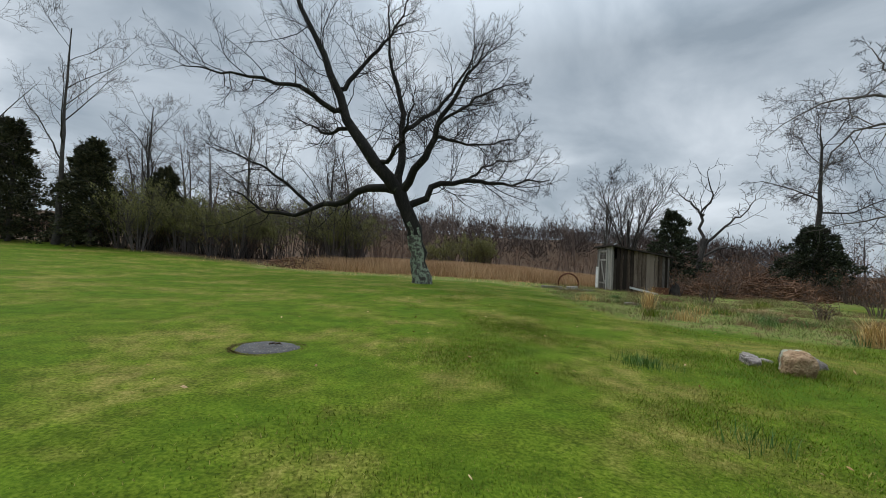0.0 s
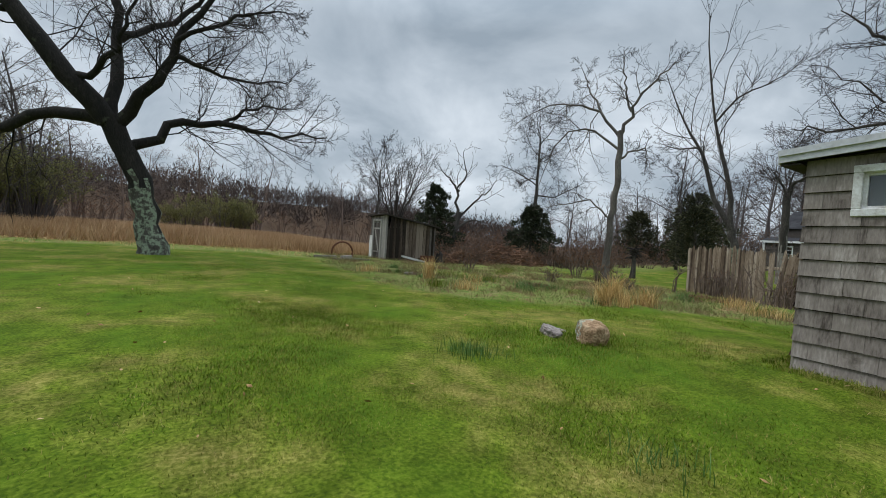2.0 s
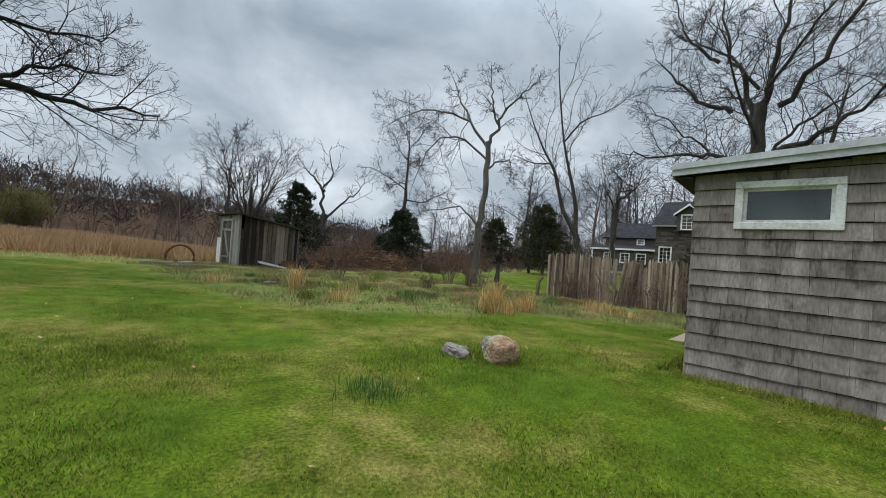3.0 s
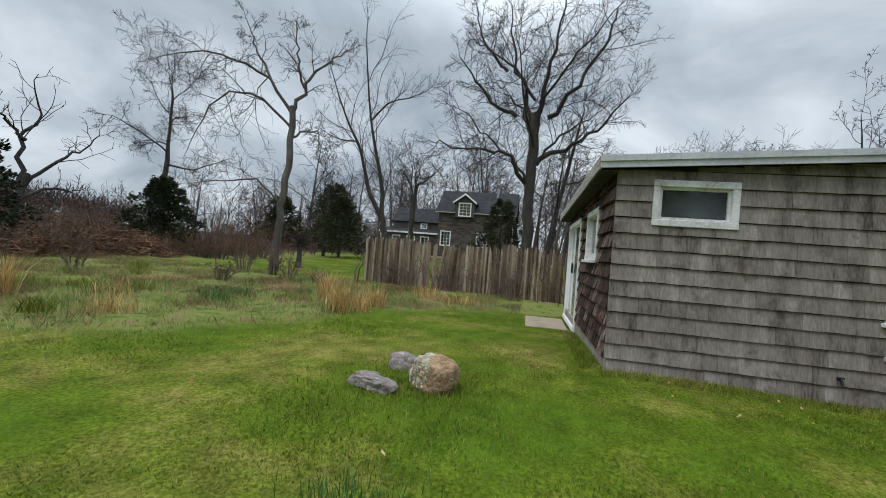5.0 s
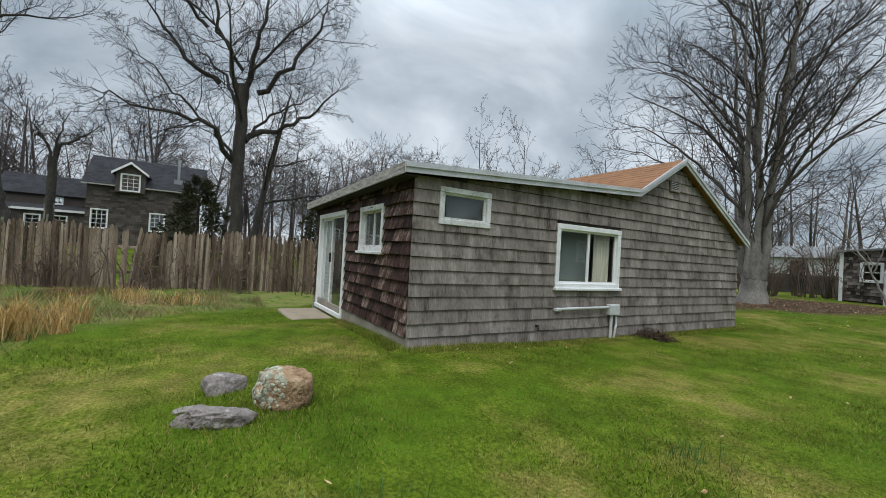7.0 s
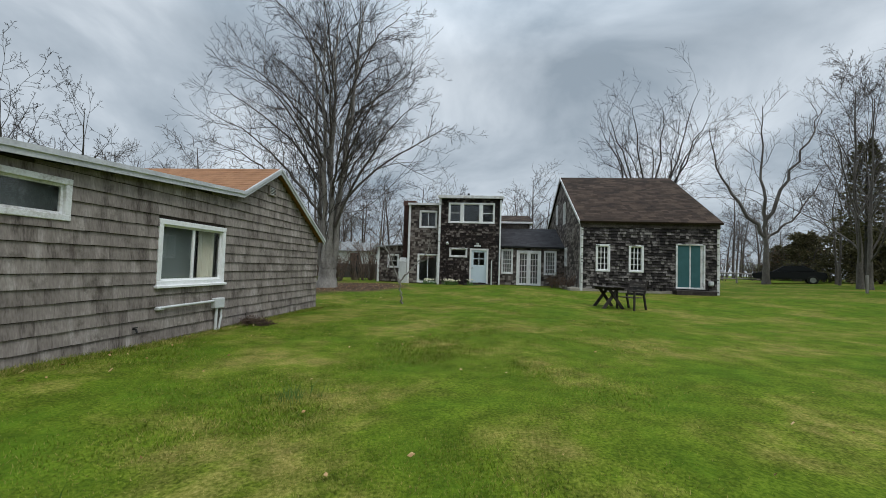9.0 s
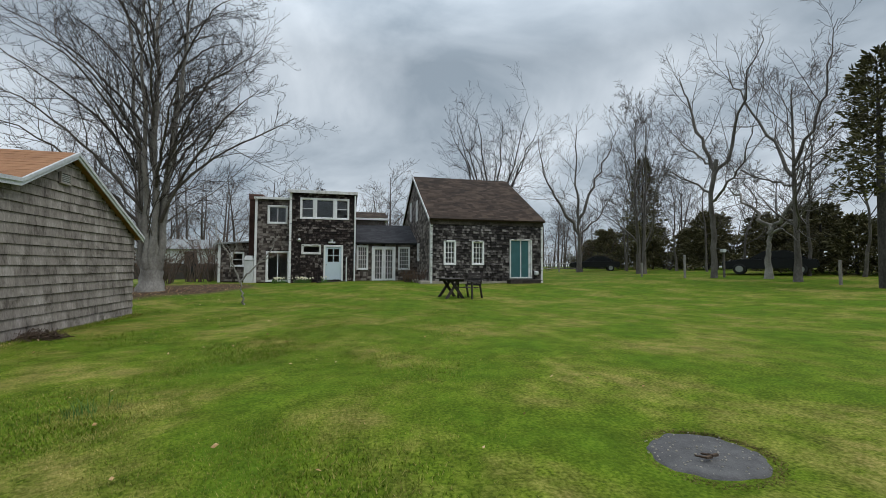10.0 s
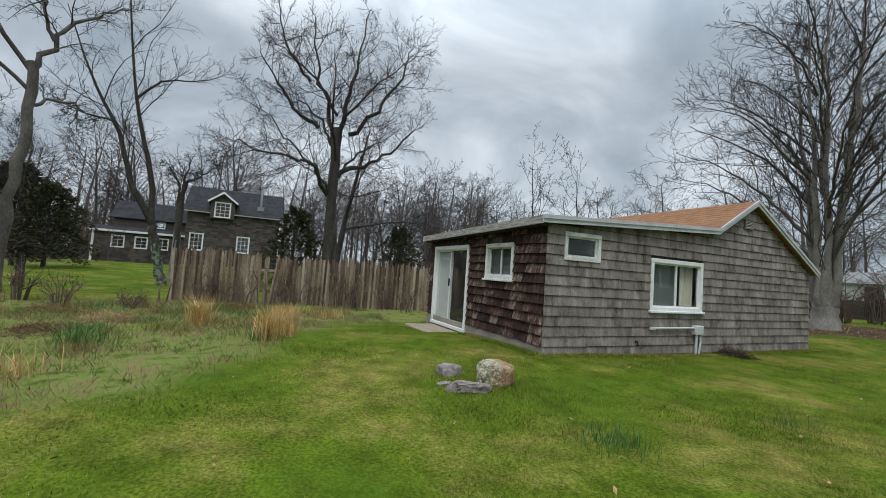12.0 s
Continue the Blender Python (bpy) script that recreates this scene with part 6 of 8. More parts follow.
tree("lawn_tree", (30.81, 21.48), [(0, 0, 0), (0, 0, 2.4), (0.1, 0, 4.4), (0.1, -0.2, 7.0)], 0.11, ASH, 16, "slim young bare tree on the neighbour's lawn", (), 4, M_BARK, M_TWIG)
# the tall tree by the fence
TALL_SIDE = [([(0.15, 0.1, 5.0 + k * 0.9), (0.15 + 1.3 * math.cos(a), 0.1 + 1.3 * math.sin(a), 6.6 + k * 0.95), (0.15 + 3.0 * math.cos(a), 0.1 + 3.0 * math.sin(a), 7.8 + k * 1.0), (0.15 + 4.4 * math.cos(a), 0.1 + 4.4 * math.sin(a), 9.2 + k * 0.95)], 0.085) for k, a in enumerate((1.9, -1.2, 2.9, 0.6, -2.2, 1.2))]
tree("tall_tree", (22.6, 6.0), [(0, 0, 0), (0, 0, 3), (0.1, 0.05, 6.0), (0.2, 0.0, 8.8)], 0.29, SHADE, 17, "tall bare shade tree beyond the stockade fence", [
    ([(0.2, 0.0, 8.2), (0.2, -0.3, 10.0), (0.1, -0.8, 12.5), (0.2, -1.2, 15.8)], 0.16), ([(0.2, 0.0, 7.8), (0.1, 0.6, 9.8), (0.1, 1.3, 12.0), (0.3, 1.9, 15.0)], 0.14),
    ([(0.1, 0.1, 5.0), (-0.6, 1.4, 6.4), (-1.2, 3.2, 6.6), (-1.5, 5.2, 6.9)], 0.13), ([(0.2, -0.2, 6.2), (0.6, -1.8, 7.2), (0.5, -3.4, 8.4), (0.3, -4.6, 10.4)], 0.15),
    ([(0.2, -0.6, 8.6), (-0.4, -2.0, 10.2), (-0.6, -3.2, 12.6), (-0.4, -3.8, 14.4)], 0.13), ([(0.1, 1.0, 8.6), (-0.3, 2.8, 9.8), (-0.6, 4.2, 11.6)], 0.12),
    ([(0.15, 1.6, 11.0), (-0.2, 3.0, 12.6), (-0.4, 3.6, 14.8)], 0.09)] + TALL_SIDE, 4, M_BARK, M_TWIG, auto=False, tip=0.85)
tree("tall_tree", (27.2, 4.9), [(0, 0, 0), (0, -0.4, 3), (0.2, -1.0, 6.5), (0.2, -1.8, 10.6)], 0.26, OAK, 18, "bare grey tree behind the taller one", (), 4, M_BARK, M_TWIG)
# the many-stemmed beech behind the cottage
stems = []
rs = np.random.default_rng(23)
for k in range(6):
    a, lean, h = k * 1.05 + rs.uniform(-0.3, 0.3), rs.uniform(0.5, 1.9), rs.uniform(12.2, 14.6)
    ca, sa = math.cos(a), math.sin(a)
    stems.append(([(0.24 * ca, 0.24 * sa, 0.9), (0.3 * ca + 0.1 * lean * ca, 0.3 * sa + 0.1 * lean * sa, h * 0.3), (0.3 * ca + 0.45 * lean * ca, 0.3 * sa + 0.45 * lean * sa + rs.normal(0, 0.15), h * 0.64), (lean * ca, lean * sa, h)], rs.uniform(0.13, 0.2)))
for k in range(32):
    z = 2.4 + 8.6 * (k + rs.uniform(0, 1)) / 32
    a, out = k * 2.4 + rs.uniform(-0.4, 0.4), rs.uniform(4.2, 6.0) * (1.0 - 0.06 * (z - 2.3))
    ca, sa, b, rise = math.cos(a), math.sin(a), 0.3 + 0.03 * z, rs.uniform(0.7, 1.15)
    stems.append(([(b * ca, b * sa, z), ((b + out * 0.28) * ca, (b + out * 0.28) * sa, z + 0.42 * out * rise), ((b + out * 0.64) * ca + rs.normal(0, 0.25), (b + out * 0.64) * sa, z + 0.78 * out * rise), ((b + out) * ca, (b + out) * sa, z + out * rise)], 0.085 - 0.004 * z))
tree("beech_tree", (8.5, -10.4), [(0, 0, 0), (0.02, 0, 0.8), (0, 0, 1.6), (0.05, 0, 2.5)], 0.46, BEECH, 24, "huge many-stemmed bare beech with pale grey bark", stems, 4, M_BARK_PALE, M_TWIG, auto=False, tip=0.55, flare=1.3, wave=0.06, branch=M_BEECH_LIMB)
# behind the barn and along the drive
tree("vase_tree", (-12.9, -28.9), [(0, 0, 0), (0, 0, 2), (0, 0, 4.4), (0.2, 0, 7.0)], 0.34, VASE, 27, "spreading bare tree behind the barn house", [
    ([(0, 0, 3.4), (math.cos(a) * 1.3, math.sin(a) * 1.3, 8.0), (math.cos(a) * 3.2, math.sin(a) * 3.2, 12.5), (math.cos(a) * 5.0, math.sin(a) * 5.0, 17.6 - (k % 3))], 0.13) for k, a in enumerate(np.linspace(0.3, 6.0, 11))], 4, M_BARK, M_TWIG, auto=False, scale=0.86)
DR = "trees along the drive"
tree("drive_tree", (-19.6, -10.8), [(0, 0, 0), (0, 0, 3), (0.1, 0, 5.6), (0, 0.4, 8.0)], 0.15, ASH, 31, "tall bare tree with upswept limbs along the drive", [
    ([(0.05, 0.1, 6.4), (-0.6, 1.0, 9.0), (-0.4, 2.2, 12.0), (-0.2, 3.6, 15.0)], 0.12), ([(0, 0.3, 7.2), (0.4, -0.6, 10.0), (0.5, -1.6, 13.2), (0.3, -2.4, 15.2)], 0.11),
    ([(0.1, 0, 5.2), (0.4, 1.8, 6.2), (0.6, 3.2, 8.0), (0.6, 3.8, 10)], 0.08), ([(0.1, 0, 5.8), (0.2, -1.6, 6.8), (0.4, -3.4, 8.0), (0.4, -5.0, 8.4)], 0.07), ([(0, 0.3, 7.6), (0.1, -2.0, 9.4), (0.1, -4.2, 12.0)], 0.07)], 4, M_BARK_LT, M_TWIG_GREY, DR, auto=False, tip=0.7, scale=0.84)
tree("drive_tree", (-20.2, -25.8), [(0, 0, 0), (0, 0, 2.4), (0.1, 0, 5)], 0.26, VASE, 32, "forked bare tree with upright limbs along the drive", [
    ([(0, 0, 3.6), (1.6, -0.4, 6.0), (3.0, -0.8, 9.0), (3.6, -0.8, 12.8)], 0.17), ([(0.1, 0, 4.4), (-1.0, 0.4, 7.5), (-2.2, 0.8, 10.5), (-3.4, 1.0, 13.4)], 0.16), ([(0.1, 0, 4.6), (0.5, 0.2, 8.4), (0.3, 0.2, 14)], 0.15), ([(0, 0, 3.4), (-1.8, 0.2, 5.2), (-4.0, 0.4, 8.6)], 0.12)], 4, M_BARK_LT, M_TWIG_GREY, DR, auto=False)
tree("drive_tree", (-20.6, -18.3), [(0, 0, 0), (0, 0, 3), (0.2, 0, 6.5), (0.1, 0, 11.8)], 0.16, VASE, 33, "bare upright tree with fine drooping twigs along the drive", (), 4, M_BARK_LT, M_TWIG_GREY, DR)
tree("drive_tree", (-20.3, -17.3), [(0, 0, 0), (0, 0, 3), (-0.2, 0, 6.5), (-0.1, 0.3, 10.8)], 0.14, VASE, 34, "bare upright tree with fine drooping twigs along the drive", (), 4, M_BARK_LT, M_TWIG_GREY, DR)
tree("pale_tree", (-21.2, -9.0), [(0, 0, 0), (0, 0.1, 1.4), (0.1, 0.3, 2.8)], 0.19, GNARL, 35, "low pale-barked bare tree with crooked limbs", [
    ([(0.1, 0.2, 2.4), (-0.2, 1.2, 4.0), (0, 1.8, 6.2)], 0.12), ([(0.1, 0.3, 2.6), (0.3, -0.8, 4.2), (0.4, -2.2, 5.4)], 0.12), ([(0.1, 0.2, 2.2), (0, 1.8, 3.4), (0, 3.6, 4.2)], 0.09)], 4, M_BARK_PALE, M_TWIG, DR, auto=False)
tree("drive_tree", (-20.8, -7.2), [(0, 0, 0), (0, 0, 3), (0.2, 0.1, 6.5), (0.3, 0.2, 10)], 0.16, EDGE_TREE, 36, "tall bare tree with spreading limbs along the drive", [
    ([(0.2, 0, 5.5), (0, -1.6, 8.4), (0.2, -3.0, 11.4), (0, -4.0, 13.6)], 0.09), ([(0.2, 0.1, 6.0), (0, 1.4, 9.0), (0.2, 2.2, 12.6)], 0.09), ([(0.2, 0, 5.0), (0.3, -2.2, 6.0), (0.4, -4.0, 7.8)], 0.06)], 4, M_BARK_LT, M_TWIG_GREY, DR, scale=0.95)
# beyond the shed and at the field's edge
tree("vase_tree", (13.3, 34.6), [(0, 0, 0), (0, 0, 1.5), (0, 0, 4), (0, 0, 6)], 0.26, VASE, 41, "dense bare round-headed tree behind the plank shed", [
    ([(0, 0, 1.6), (math.cos(a) * 1.0, math.sin(a) * 1.0, 4.5), (math.cos(a) * 2.3, math.sin(a) * 2.3, 7.2), (math.cos(a) * 3.3, math.sin(a) * 3.3, 9.6 - 0.6 * (k % 3))], 0.08) for k, a in enumerate(np.linspace(0.1, 6.1, 12))], 4, M_BARK, M_TWIG, auto=False, scale=0.86)
tree("bare_tree", (21.8, 27.4), [(0, 0, 0), (0, 0, 3), (0.1, 0, 7), (0.1, 0.1, 10.6)], 0.24, GNARL, 42, "bare tree with level branches rising through a cedar", (), 4, M_BARK, M_TWIG)
tree("bare_tree", (10.2, 30.5), [(0, 0, 0), (0, 0, 2), (0.1, 0, 4.4), (0.1, 0.1, 6.8)], 0.13, ASH, 43, "thin bare tree at the edge of the tawny field", (), 4, M_BARK, M_TWIG)
rg = np.random.default_rng(102)
for k in range(9):
    x, y, h = -22.5 - rg.uniform(0, 3.5), -1.0 - k * 3.0 + rg.uniform(-0.8, 0.8), rg.uniform(6.5, 10.0)
    tree("drive_tree", (x, y), [(0, 0, 0), (rg.normal(0, 0.15), rg.normal(0, 0.2), h * 0.35), (rg.normal(0, 0.3), rg.normal(0, 0.4), h * 0.7), (rg.normal(0, 0.4), rg.normal(0, 0.6), h)], rg.uniform(0.06, 0.1), EDGE_TREE, 110 + k, "slim pale grey bare tree in the screen along the drive", (), 3, M_BARK_LT, M_TWIG_GREY, DR)
for k, (x, y, h, s) in enumerate(((-27.5, 27.5, 15, 44), (-33, 25, 14, 45), (-24.5, 31.5, 11, 46), (-17.5, 33.5, 10.5, 47), (-11.0, 35.0, 9.5, 48))):
    tree("bare_tree", (x, y), [(0, 0, 0), (0.1, 0, h * 0.3), (-0.1, 0.1, h * 0.65), (0.1, 0, h)], 0.2, EDGE_TREE, s, "bare tree rising out of the field-edge thicket", (), 4, M_BARK, M_TWIG_GREY, "trees of the field edge")
# sapling on the lawn before the house
tree("sapling", (3.9, -5.6), [(0, 0, 0), (0.05, 0, 0.4), (0.12, 0, 0.85)], 0.035, Species(kids=(3, 4, 3, 2), ratio=(0.5, 0.4, 0.4, 0.4), rmin=0.004), 51, "young bare forked sapling with pale stems", [
    ([(0.1, 0, 0.7), (0.35, 0, 1.3), (0.75, 0.1, 2.2), (0.85, 0.1, 2.7)], 0.03), ([(0.1, 0, 0.75), (-0.3, 0, 1.2), (-0.75, -0.1, 1.75), (-0.9, -0.1, 2.2)], 0.03), ([(0.4, 0, 1.4), (0.2, 0.1, 2.0), (0.25, 0.1, 2.4)], 0.016)], 3, M_BARK_PALE, M_BARK_PALE, auto=False)


# ---- evergreens ----
def spray_mesh(name, rng, centres, outs, size, slim=0.28):
    """Small bent sprays of needles, each two folded leaves of four corners."""
    n = len(centres)
    o = outs / (np.linalg.norm(outs, axis=1, keepdims=True) + 1e-9)
    o = o + rng.normal(0, 0.45, o.shape)
    o /= np.linalg.norm(o, axis=1, keepdims=True)
    s = np.cross(o, rng.normal(0, 1, o.shape))
    s /= np.linalg.norm(s, axis=1, keepdims=True) + 1e-9
    u = np.cross(o, s)
    L = (size * rng.uniform(0.6, 1.3, n))[:, None]
    W = L * slim
    c = centres
    V = np.stack([c, c + o * L * 0.5 + s * W, c + o * L + u * W * 0.3, c + o * L * 0.5 - s * W, c + o * L * 0.45 + u * W], 1)
    i = 5 * np.arange(n)[:, None]
    F = np.concatenate([i + np.array([0, 1, 4]), i + np.array([1, 2, 4]), i + np.array([2, 3, 4]), i + np.array([3, 0, 4])])
    return V.reshape(-1, 3), F


def evergreen_points(rng, h, w, n, clear=0.08, taper=0.8, droop=0.25):
    """Points on flat layered boughs of uneven length round a trunk, and the ways they face."""
    boughs = int(20 + h * 9)
    per = max(10, n // boughs)
    C, O = [], []
    for k in range(boughs):
        f = clear + (1 - clear) * (k + rng.uniform()) / boughs
        g = (f - clear) / (1 - clear)
        ln = w * 0.5 * (1 - g ** 1.25) ** taper * rng.uniform(0.5, 1.2) + 0.05 * w
        a = k * 2.4 + rng.uniform(-0.5, 0.5)
        d = np.array([math.cos(a), math.sin(a), 0.0])
        q = np.array([-d[1], d[0], 0.0])
        t = rng.uniform(0.08, 1.0, per) ** 0.75
        side = rng.normal(0, 0.2, per) * ln * (1.15 - t)
        z = f * h + ln * (0.3 * t - (0.3 + droop) * t ** 2) * (1 - 0.7 * g) + rng.normal(0, 0.035 + 0.015 * w, per)
        p = d * (t * ln)[:, None] + q * side[:, None]
        p[:, 2] = z
        C.append(p)
        O.append(d * 1.0 + q * np.sign(side)[:, None] * 0.6 + np.array([0, 0, 0.12 + 0.5 * g]))
    return np.concatenate(C), np.concatenate(O)


def evergreen(name, at, h, w, seed, label, n=5000, size=0.3, material=None, clear=0.08, group="", category="tree", droop=0.25, taper=0.8):
    rng = np.random.default_rng(seed)
    root = thing(name, (at[0], at[1], gz(*at)), label, category, group)
    part("trunk", Shape().tube([(0, 0, -0.3), (0.02, 0, h * 0.5), (0, 0, h * 0.97)], [0.03 * h * 0.5 + 0.05, 0.02 * h * 0.5 + 0.03, 0.012], 9), M_BARK, root, local=True)
    C, O = evergreen_points(rng, h, w, n, clear, taper, droop)
    v, f = spray_mesh("foliage", rng, C, O, size, 0.17)
    part("foliage", mesh_of("foliage", v, [f]), material or M_CEDAR, root, local=True)["kind"] = "stuff"
    return root


evergreen("cedar_tree", (13.6, 28.2), 5.0, 3.8, 61, "dark green cedar behind the plank shed", 9000, 0.2, droop=0.0, taper=0.6)
evergreen("cedar_tree", (20.6, 26.2), 4.1, 4.4, 62, "dark broad cedar at the edge of the rough", 10000, 0.2, clear=0.2, droop=0.05, taper=0.6)
evergreen("spruce_tree", (30.6, 20.1), 4.6, 4.6, 63, "dark evergreen on the neighbour's lawn", 5000, 0.24, M_SPRUCE, clear=0.12, taper=0.6)
evergreen("spruce_tree", (38.0, 24.5), 6.4, 7.2, 64, "dark spreading evergreen beside the neighbour's lawn", 8000, 0.28, M_SPRUCE, clear=0.1, taper=0.6)
evergreen("spruce_tree", (36.5, 29.0), 4.8, 5.6, 65, "dark spreading evergreen beside the neighbour's lawn", 5500, 0.28, M_SPRUCE, clear=0.08, taper=0.6)
evergreen("cedar_tree", (25.3, 7.5), 4.4, 4.4, 66, "dark cedar beyond the stockade fence", 5500, 0.2, M_SPRUCE, taper=0.6)
evergreen("cedar_tree", (25.5, 1.2), 3.9, 4.6, 67, "dark cedar beyond the stockade fence", 5000, 0.2, M_SPRUCE, taper=0.6)
evergreen("cedar_tree", (20.2, -1.0), 3.6, 4.2, 68, "dark cedar beyond the stockade fence", 4500, 0.22, M_SPRUCE, taper=0.6)
evergreen("pine_tree", (-22.2, -19.7), 9.0, 3.4, 69, "tall ragged dark pine along the drive", 2200, 0.3, M_PINE, clear=0.3)
# stands for an ivy-clad trunk; its ivy is built as narrow pine boughs
evergreen("pine_tree", (-20.4, -3.6), 9.6, 2.8, 101, "tall dark ivy-clad tree beside the drive, shaped as ragged evergreen boughs", 2600, 0.3, M_PINE, clear=0.4, taper=0.35)
for k, (x, y, h, w) in enumerate(((-31, 27.5, 8.2, 5.5), (-26, 28.5, 7.4, 5), (-35, 30, 9, 6), (-28.5, 30.5, 7.4, 5.5), (-23.0, 31.5, 6.2, 4.5))):
    evergreen("cedar_tree", (x, y), h, w, 70 + k, "dark evergreen in the field-edge thicket", 9000, 0.28, M_SPRUCE, group="evergreens of the field edge", clear=0.04)
rg = np.random.default_rng(80)
for k in range(20):
    x, y = -26.5 - rg.uniform(0, 5), 2 - k * 2.1 + rg.uniform(-0.8, 0.8)
    evergreen("cedar_tree", (x, y), rg.uniform(2.6, 4.6), rg.uniform(3.4, 5.0), 81 + k, "dark evergreen in the screen along the drive", 4200, 0.3, M_PINE, group="evergreen screen by the drive", clear=0.05, droop=0.1, taper=0.4)


# ---- woods, thickets and brush ----
def far_tree_lines(seed, h, sp, r, depth=3, skip=2):
    rng = np.random.default_rng(seed)
    lines = {}
    tl = bend(rng, np.array([0, 0, -0.3]), np.array([rng.normal(0, 0.06), rng.normal(0, 0.06), 1]), h, 9, 0.05, 0.02)
    tr = np.linspace(r, r * 0.15, 9)
    lines[0] = [(tl, tr)]
    sprout(rng, tl, tr, 1, sp, lines, depth)
    V, F, base = [], [], 0
    for lv, sides in ((0, 5), (1, 4), (2, 3), (3, 3)):
        if lv in lines:
            pick = [0, 2, 4, 6, 8] if lv < 2 and skip < 4 else [0, 4, 8] if lv < 2 else [0, 2, 5] if lv == 2 else [0, 3]
            v, f = mesh_lines([(q[pick], w[pick]) for q, w in lines[lv]], sides)
            V.append(v)
            F.append(f + base)
            base += len(v)
    return np.concatenate(V), np.concatenate(F)


FAR = Species(wob=(0.08, 0.24, 0.36, 0.4), up=(0.02, 0.06, 0.06, 0.04), kids=(10, 7, 4, 3), ratio=(0.48, 0.5, 0.5, 0.5), angle=(50, 50, 48, 40), start=(0.3, 0.18, 0.12, 0.1), rmin=0.013)
FAR_KINDS = [far_tree_lines(100 + k, 10, FAR, 0.17) for k in range(5)]
RIDGE = Species(wob=(0.06, 0.18, 0.28, 0.3), up=(0.02, 0.09, 0.08, 0.05), kids=(11, 5, 4, 3), ratio=(0.5, 0.5, 0.5, 0.5), angle=(48, 50, 42, 40), start=(0.06, 0.12, 0.15, 0.1), rmin=0.045)
RIDGE_KINDS = [far_tree_lines(120 + k, 10, RIDGE, 0.1, 2, 4) for k in range(4)]


def woods(name, spots, material, label, category="trees", seed=1, kinds=None):
    """Far bare trees, one mesh: spots are (x, y, height)."""
    rng = np.random.default_rng(seed)
    V, F, base = [], [], 0
    for x, y, h in spots:
        pool = kinds or FAR_KINDS
        v, f = pool[rng.integers(len(pool))]
        a = rng.uniform(0, 6.28)
        s = h / 10
        R = np.array([[math.cos(a), -math.sin(a), 0], [math.sin(a), math.cos(a), 0], [0, 0, 1]])
        V.append((v * np.array([s * rng.uniform(0.85, 1.2), s * rng.uniform(0.85, 1.2), s])) @ R.T + np.array([x, y, gz(x, y)]))
        F.append(f + base)
        base += len(v)
    me = mesh_of(name, np.concatenate(V), [np.concatenate(F)])
    me.materials.append(material)
    return tagged(new(name, me), label, category, kind="stuff")


def scatter(seed, n, x0, x1, y0, y1, h0, h1):
    rng = np.random.default_rng(seed)
    return [(rng.uniform(x0, x1), rng.uniform(y0, y1), rng.uniform(h0, h1)) for _ in range(n)]


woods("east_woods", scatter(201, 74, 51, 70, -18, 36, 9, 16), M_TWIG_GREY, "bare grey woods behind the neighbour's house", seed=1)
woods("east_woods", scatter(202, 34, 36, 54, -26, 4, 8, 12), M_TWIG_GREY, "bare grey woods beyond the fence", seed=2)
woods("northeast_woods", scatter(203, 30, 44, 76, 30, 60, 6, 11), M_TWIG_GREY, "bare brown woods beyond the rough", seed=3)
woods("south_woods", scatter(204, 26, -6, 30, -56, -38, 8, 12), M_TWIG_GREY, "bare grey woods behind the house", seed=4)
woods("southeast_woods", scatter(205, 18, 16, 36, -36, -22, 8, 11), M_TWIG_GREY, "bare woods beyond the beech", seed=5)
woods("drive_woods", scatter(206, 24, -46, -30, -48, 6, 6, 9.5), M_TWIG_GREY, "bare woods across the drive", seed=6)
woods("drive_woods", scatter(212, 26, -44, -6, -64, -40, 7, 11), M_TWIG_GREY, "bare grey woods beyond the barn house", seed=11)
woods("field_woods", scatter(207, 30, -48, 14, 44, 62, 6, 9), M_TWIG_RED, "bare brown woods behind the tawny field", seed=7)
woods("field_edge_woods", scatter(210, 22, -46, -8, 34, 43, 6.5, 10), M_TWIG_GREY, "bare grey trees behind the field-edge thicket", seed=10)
rng_r = np.random.default_rng(208)
ridge_spots = []
for k in range(230):
    y = 90 + 95 * rng_r.uniform(0, 1) ** 0.8
    x = rng_r.uniform(-0.95, 0.85) * y
    ridge_spots.append((x, y, rng_r.uniform(3.5, 9.5)))
woods("ridge_woods", ridge_spots, M_RIDGE, "bare brown woods on the far ridge", seed=8, kinds=RIDGE_KINDS)
rng_r = np.random.default_rng(211)
crowns, ways = [], []
for k in range(480):
    y = 88 + 95 * rng_r.uniform(0, 1) ** 0.8
    x = rng_r.uniform(-0.95, 0.85) * y
    h = rng_r.uniform(3.0, 7.5)
    d = rng_r.normal(0, 1, (80, 3)) * np.array([0.28, 0.28, 0.24]) * h
    crowns.append(d + np.array([x, y, gz(x, y) + 0.5 * h]))
    ways.append(d + np.array([0, 0, 0.6 * h]))
v, f = spray_mesh("ridge_brush", rng_r, np.concatenate(crowns), np.concatenate(ways), 1.5, 0.07)
ridge_brush = tagged(new("ridge_brush", mesh_of("ridge_brush", v, [f])), "dense brown bare brush over the far ridge", "bushes", kind="stuff")
ridge_brush.data.materials.append(M_RIDGE)
rng_r = np.random.default_rng(209)
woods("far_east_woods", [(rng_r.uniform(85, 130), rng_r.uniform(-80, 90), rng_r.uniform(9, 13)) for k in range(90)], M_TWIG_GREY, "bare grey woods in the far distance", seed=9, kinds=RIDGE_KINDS)
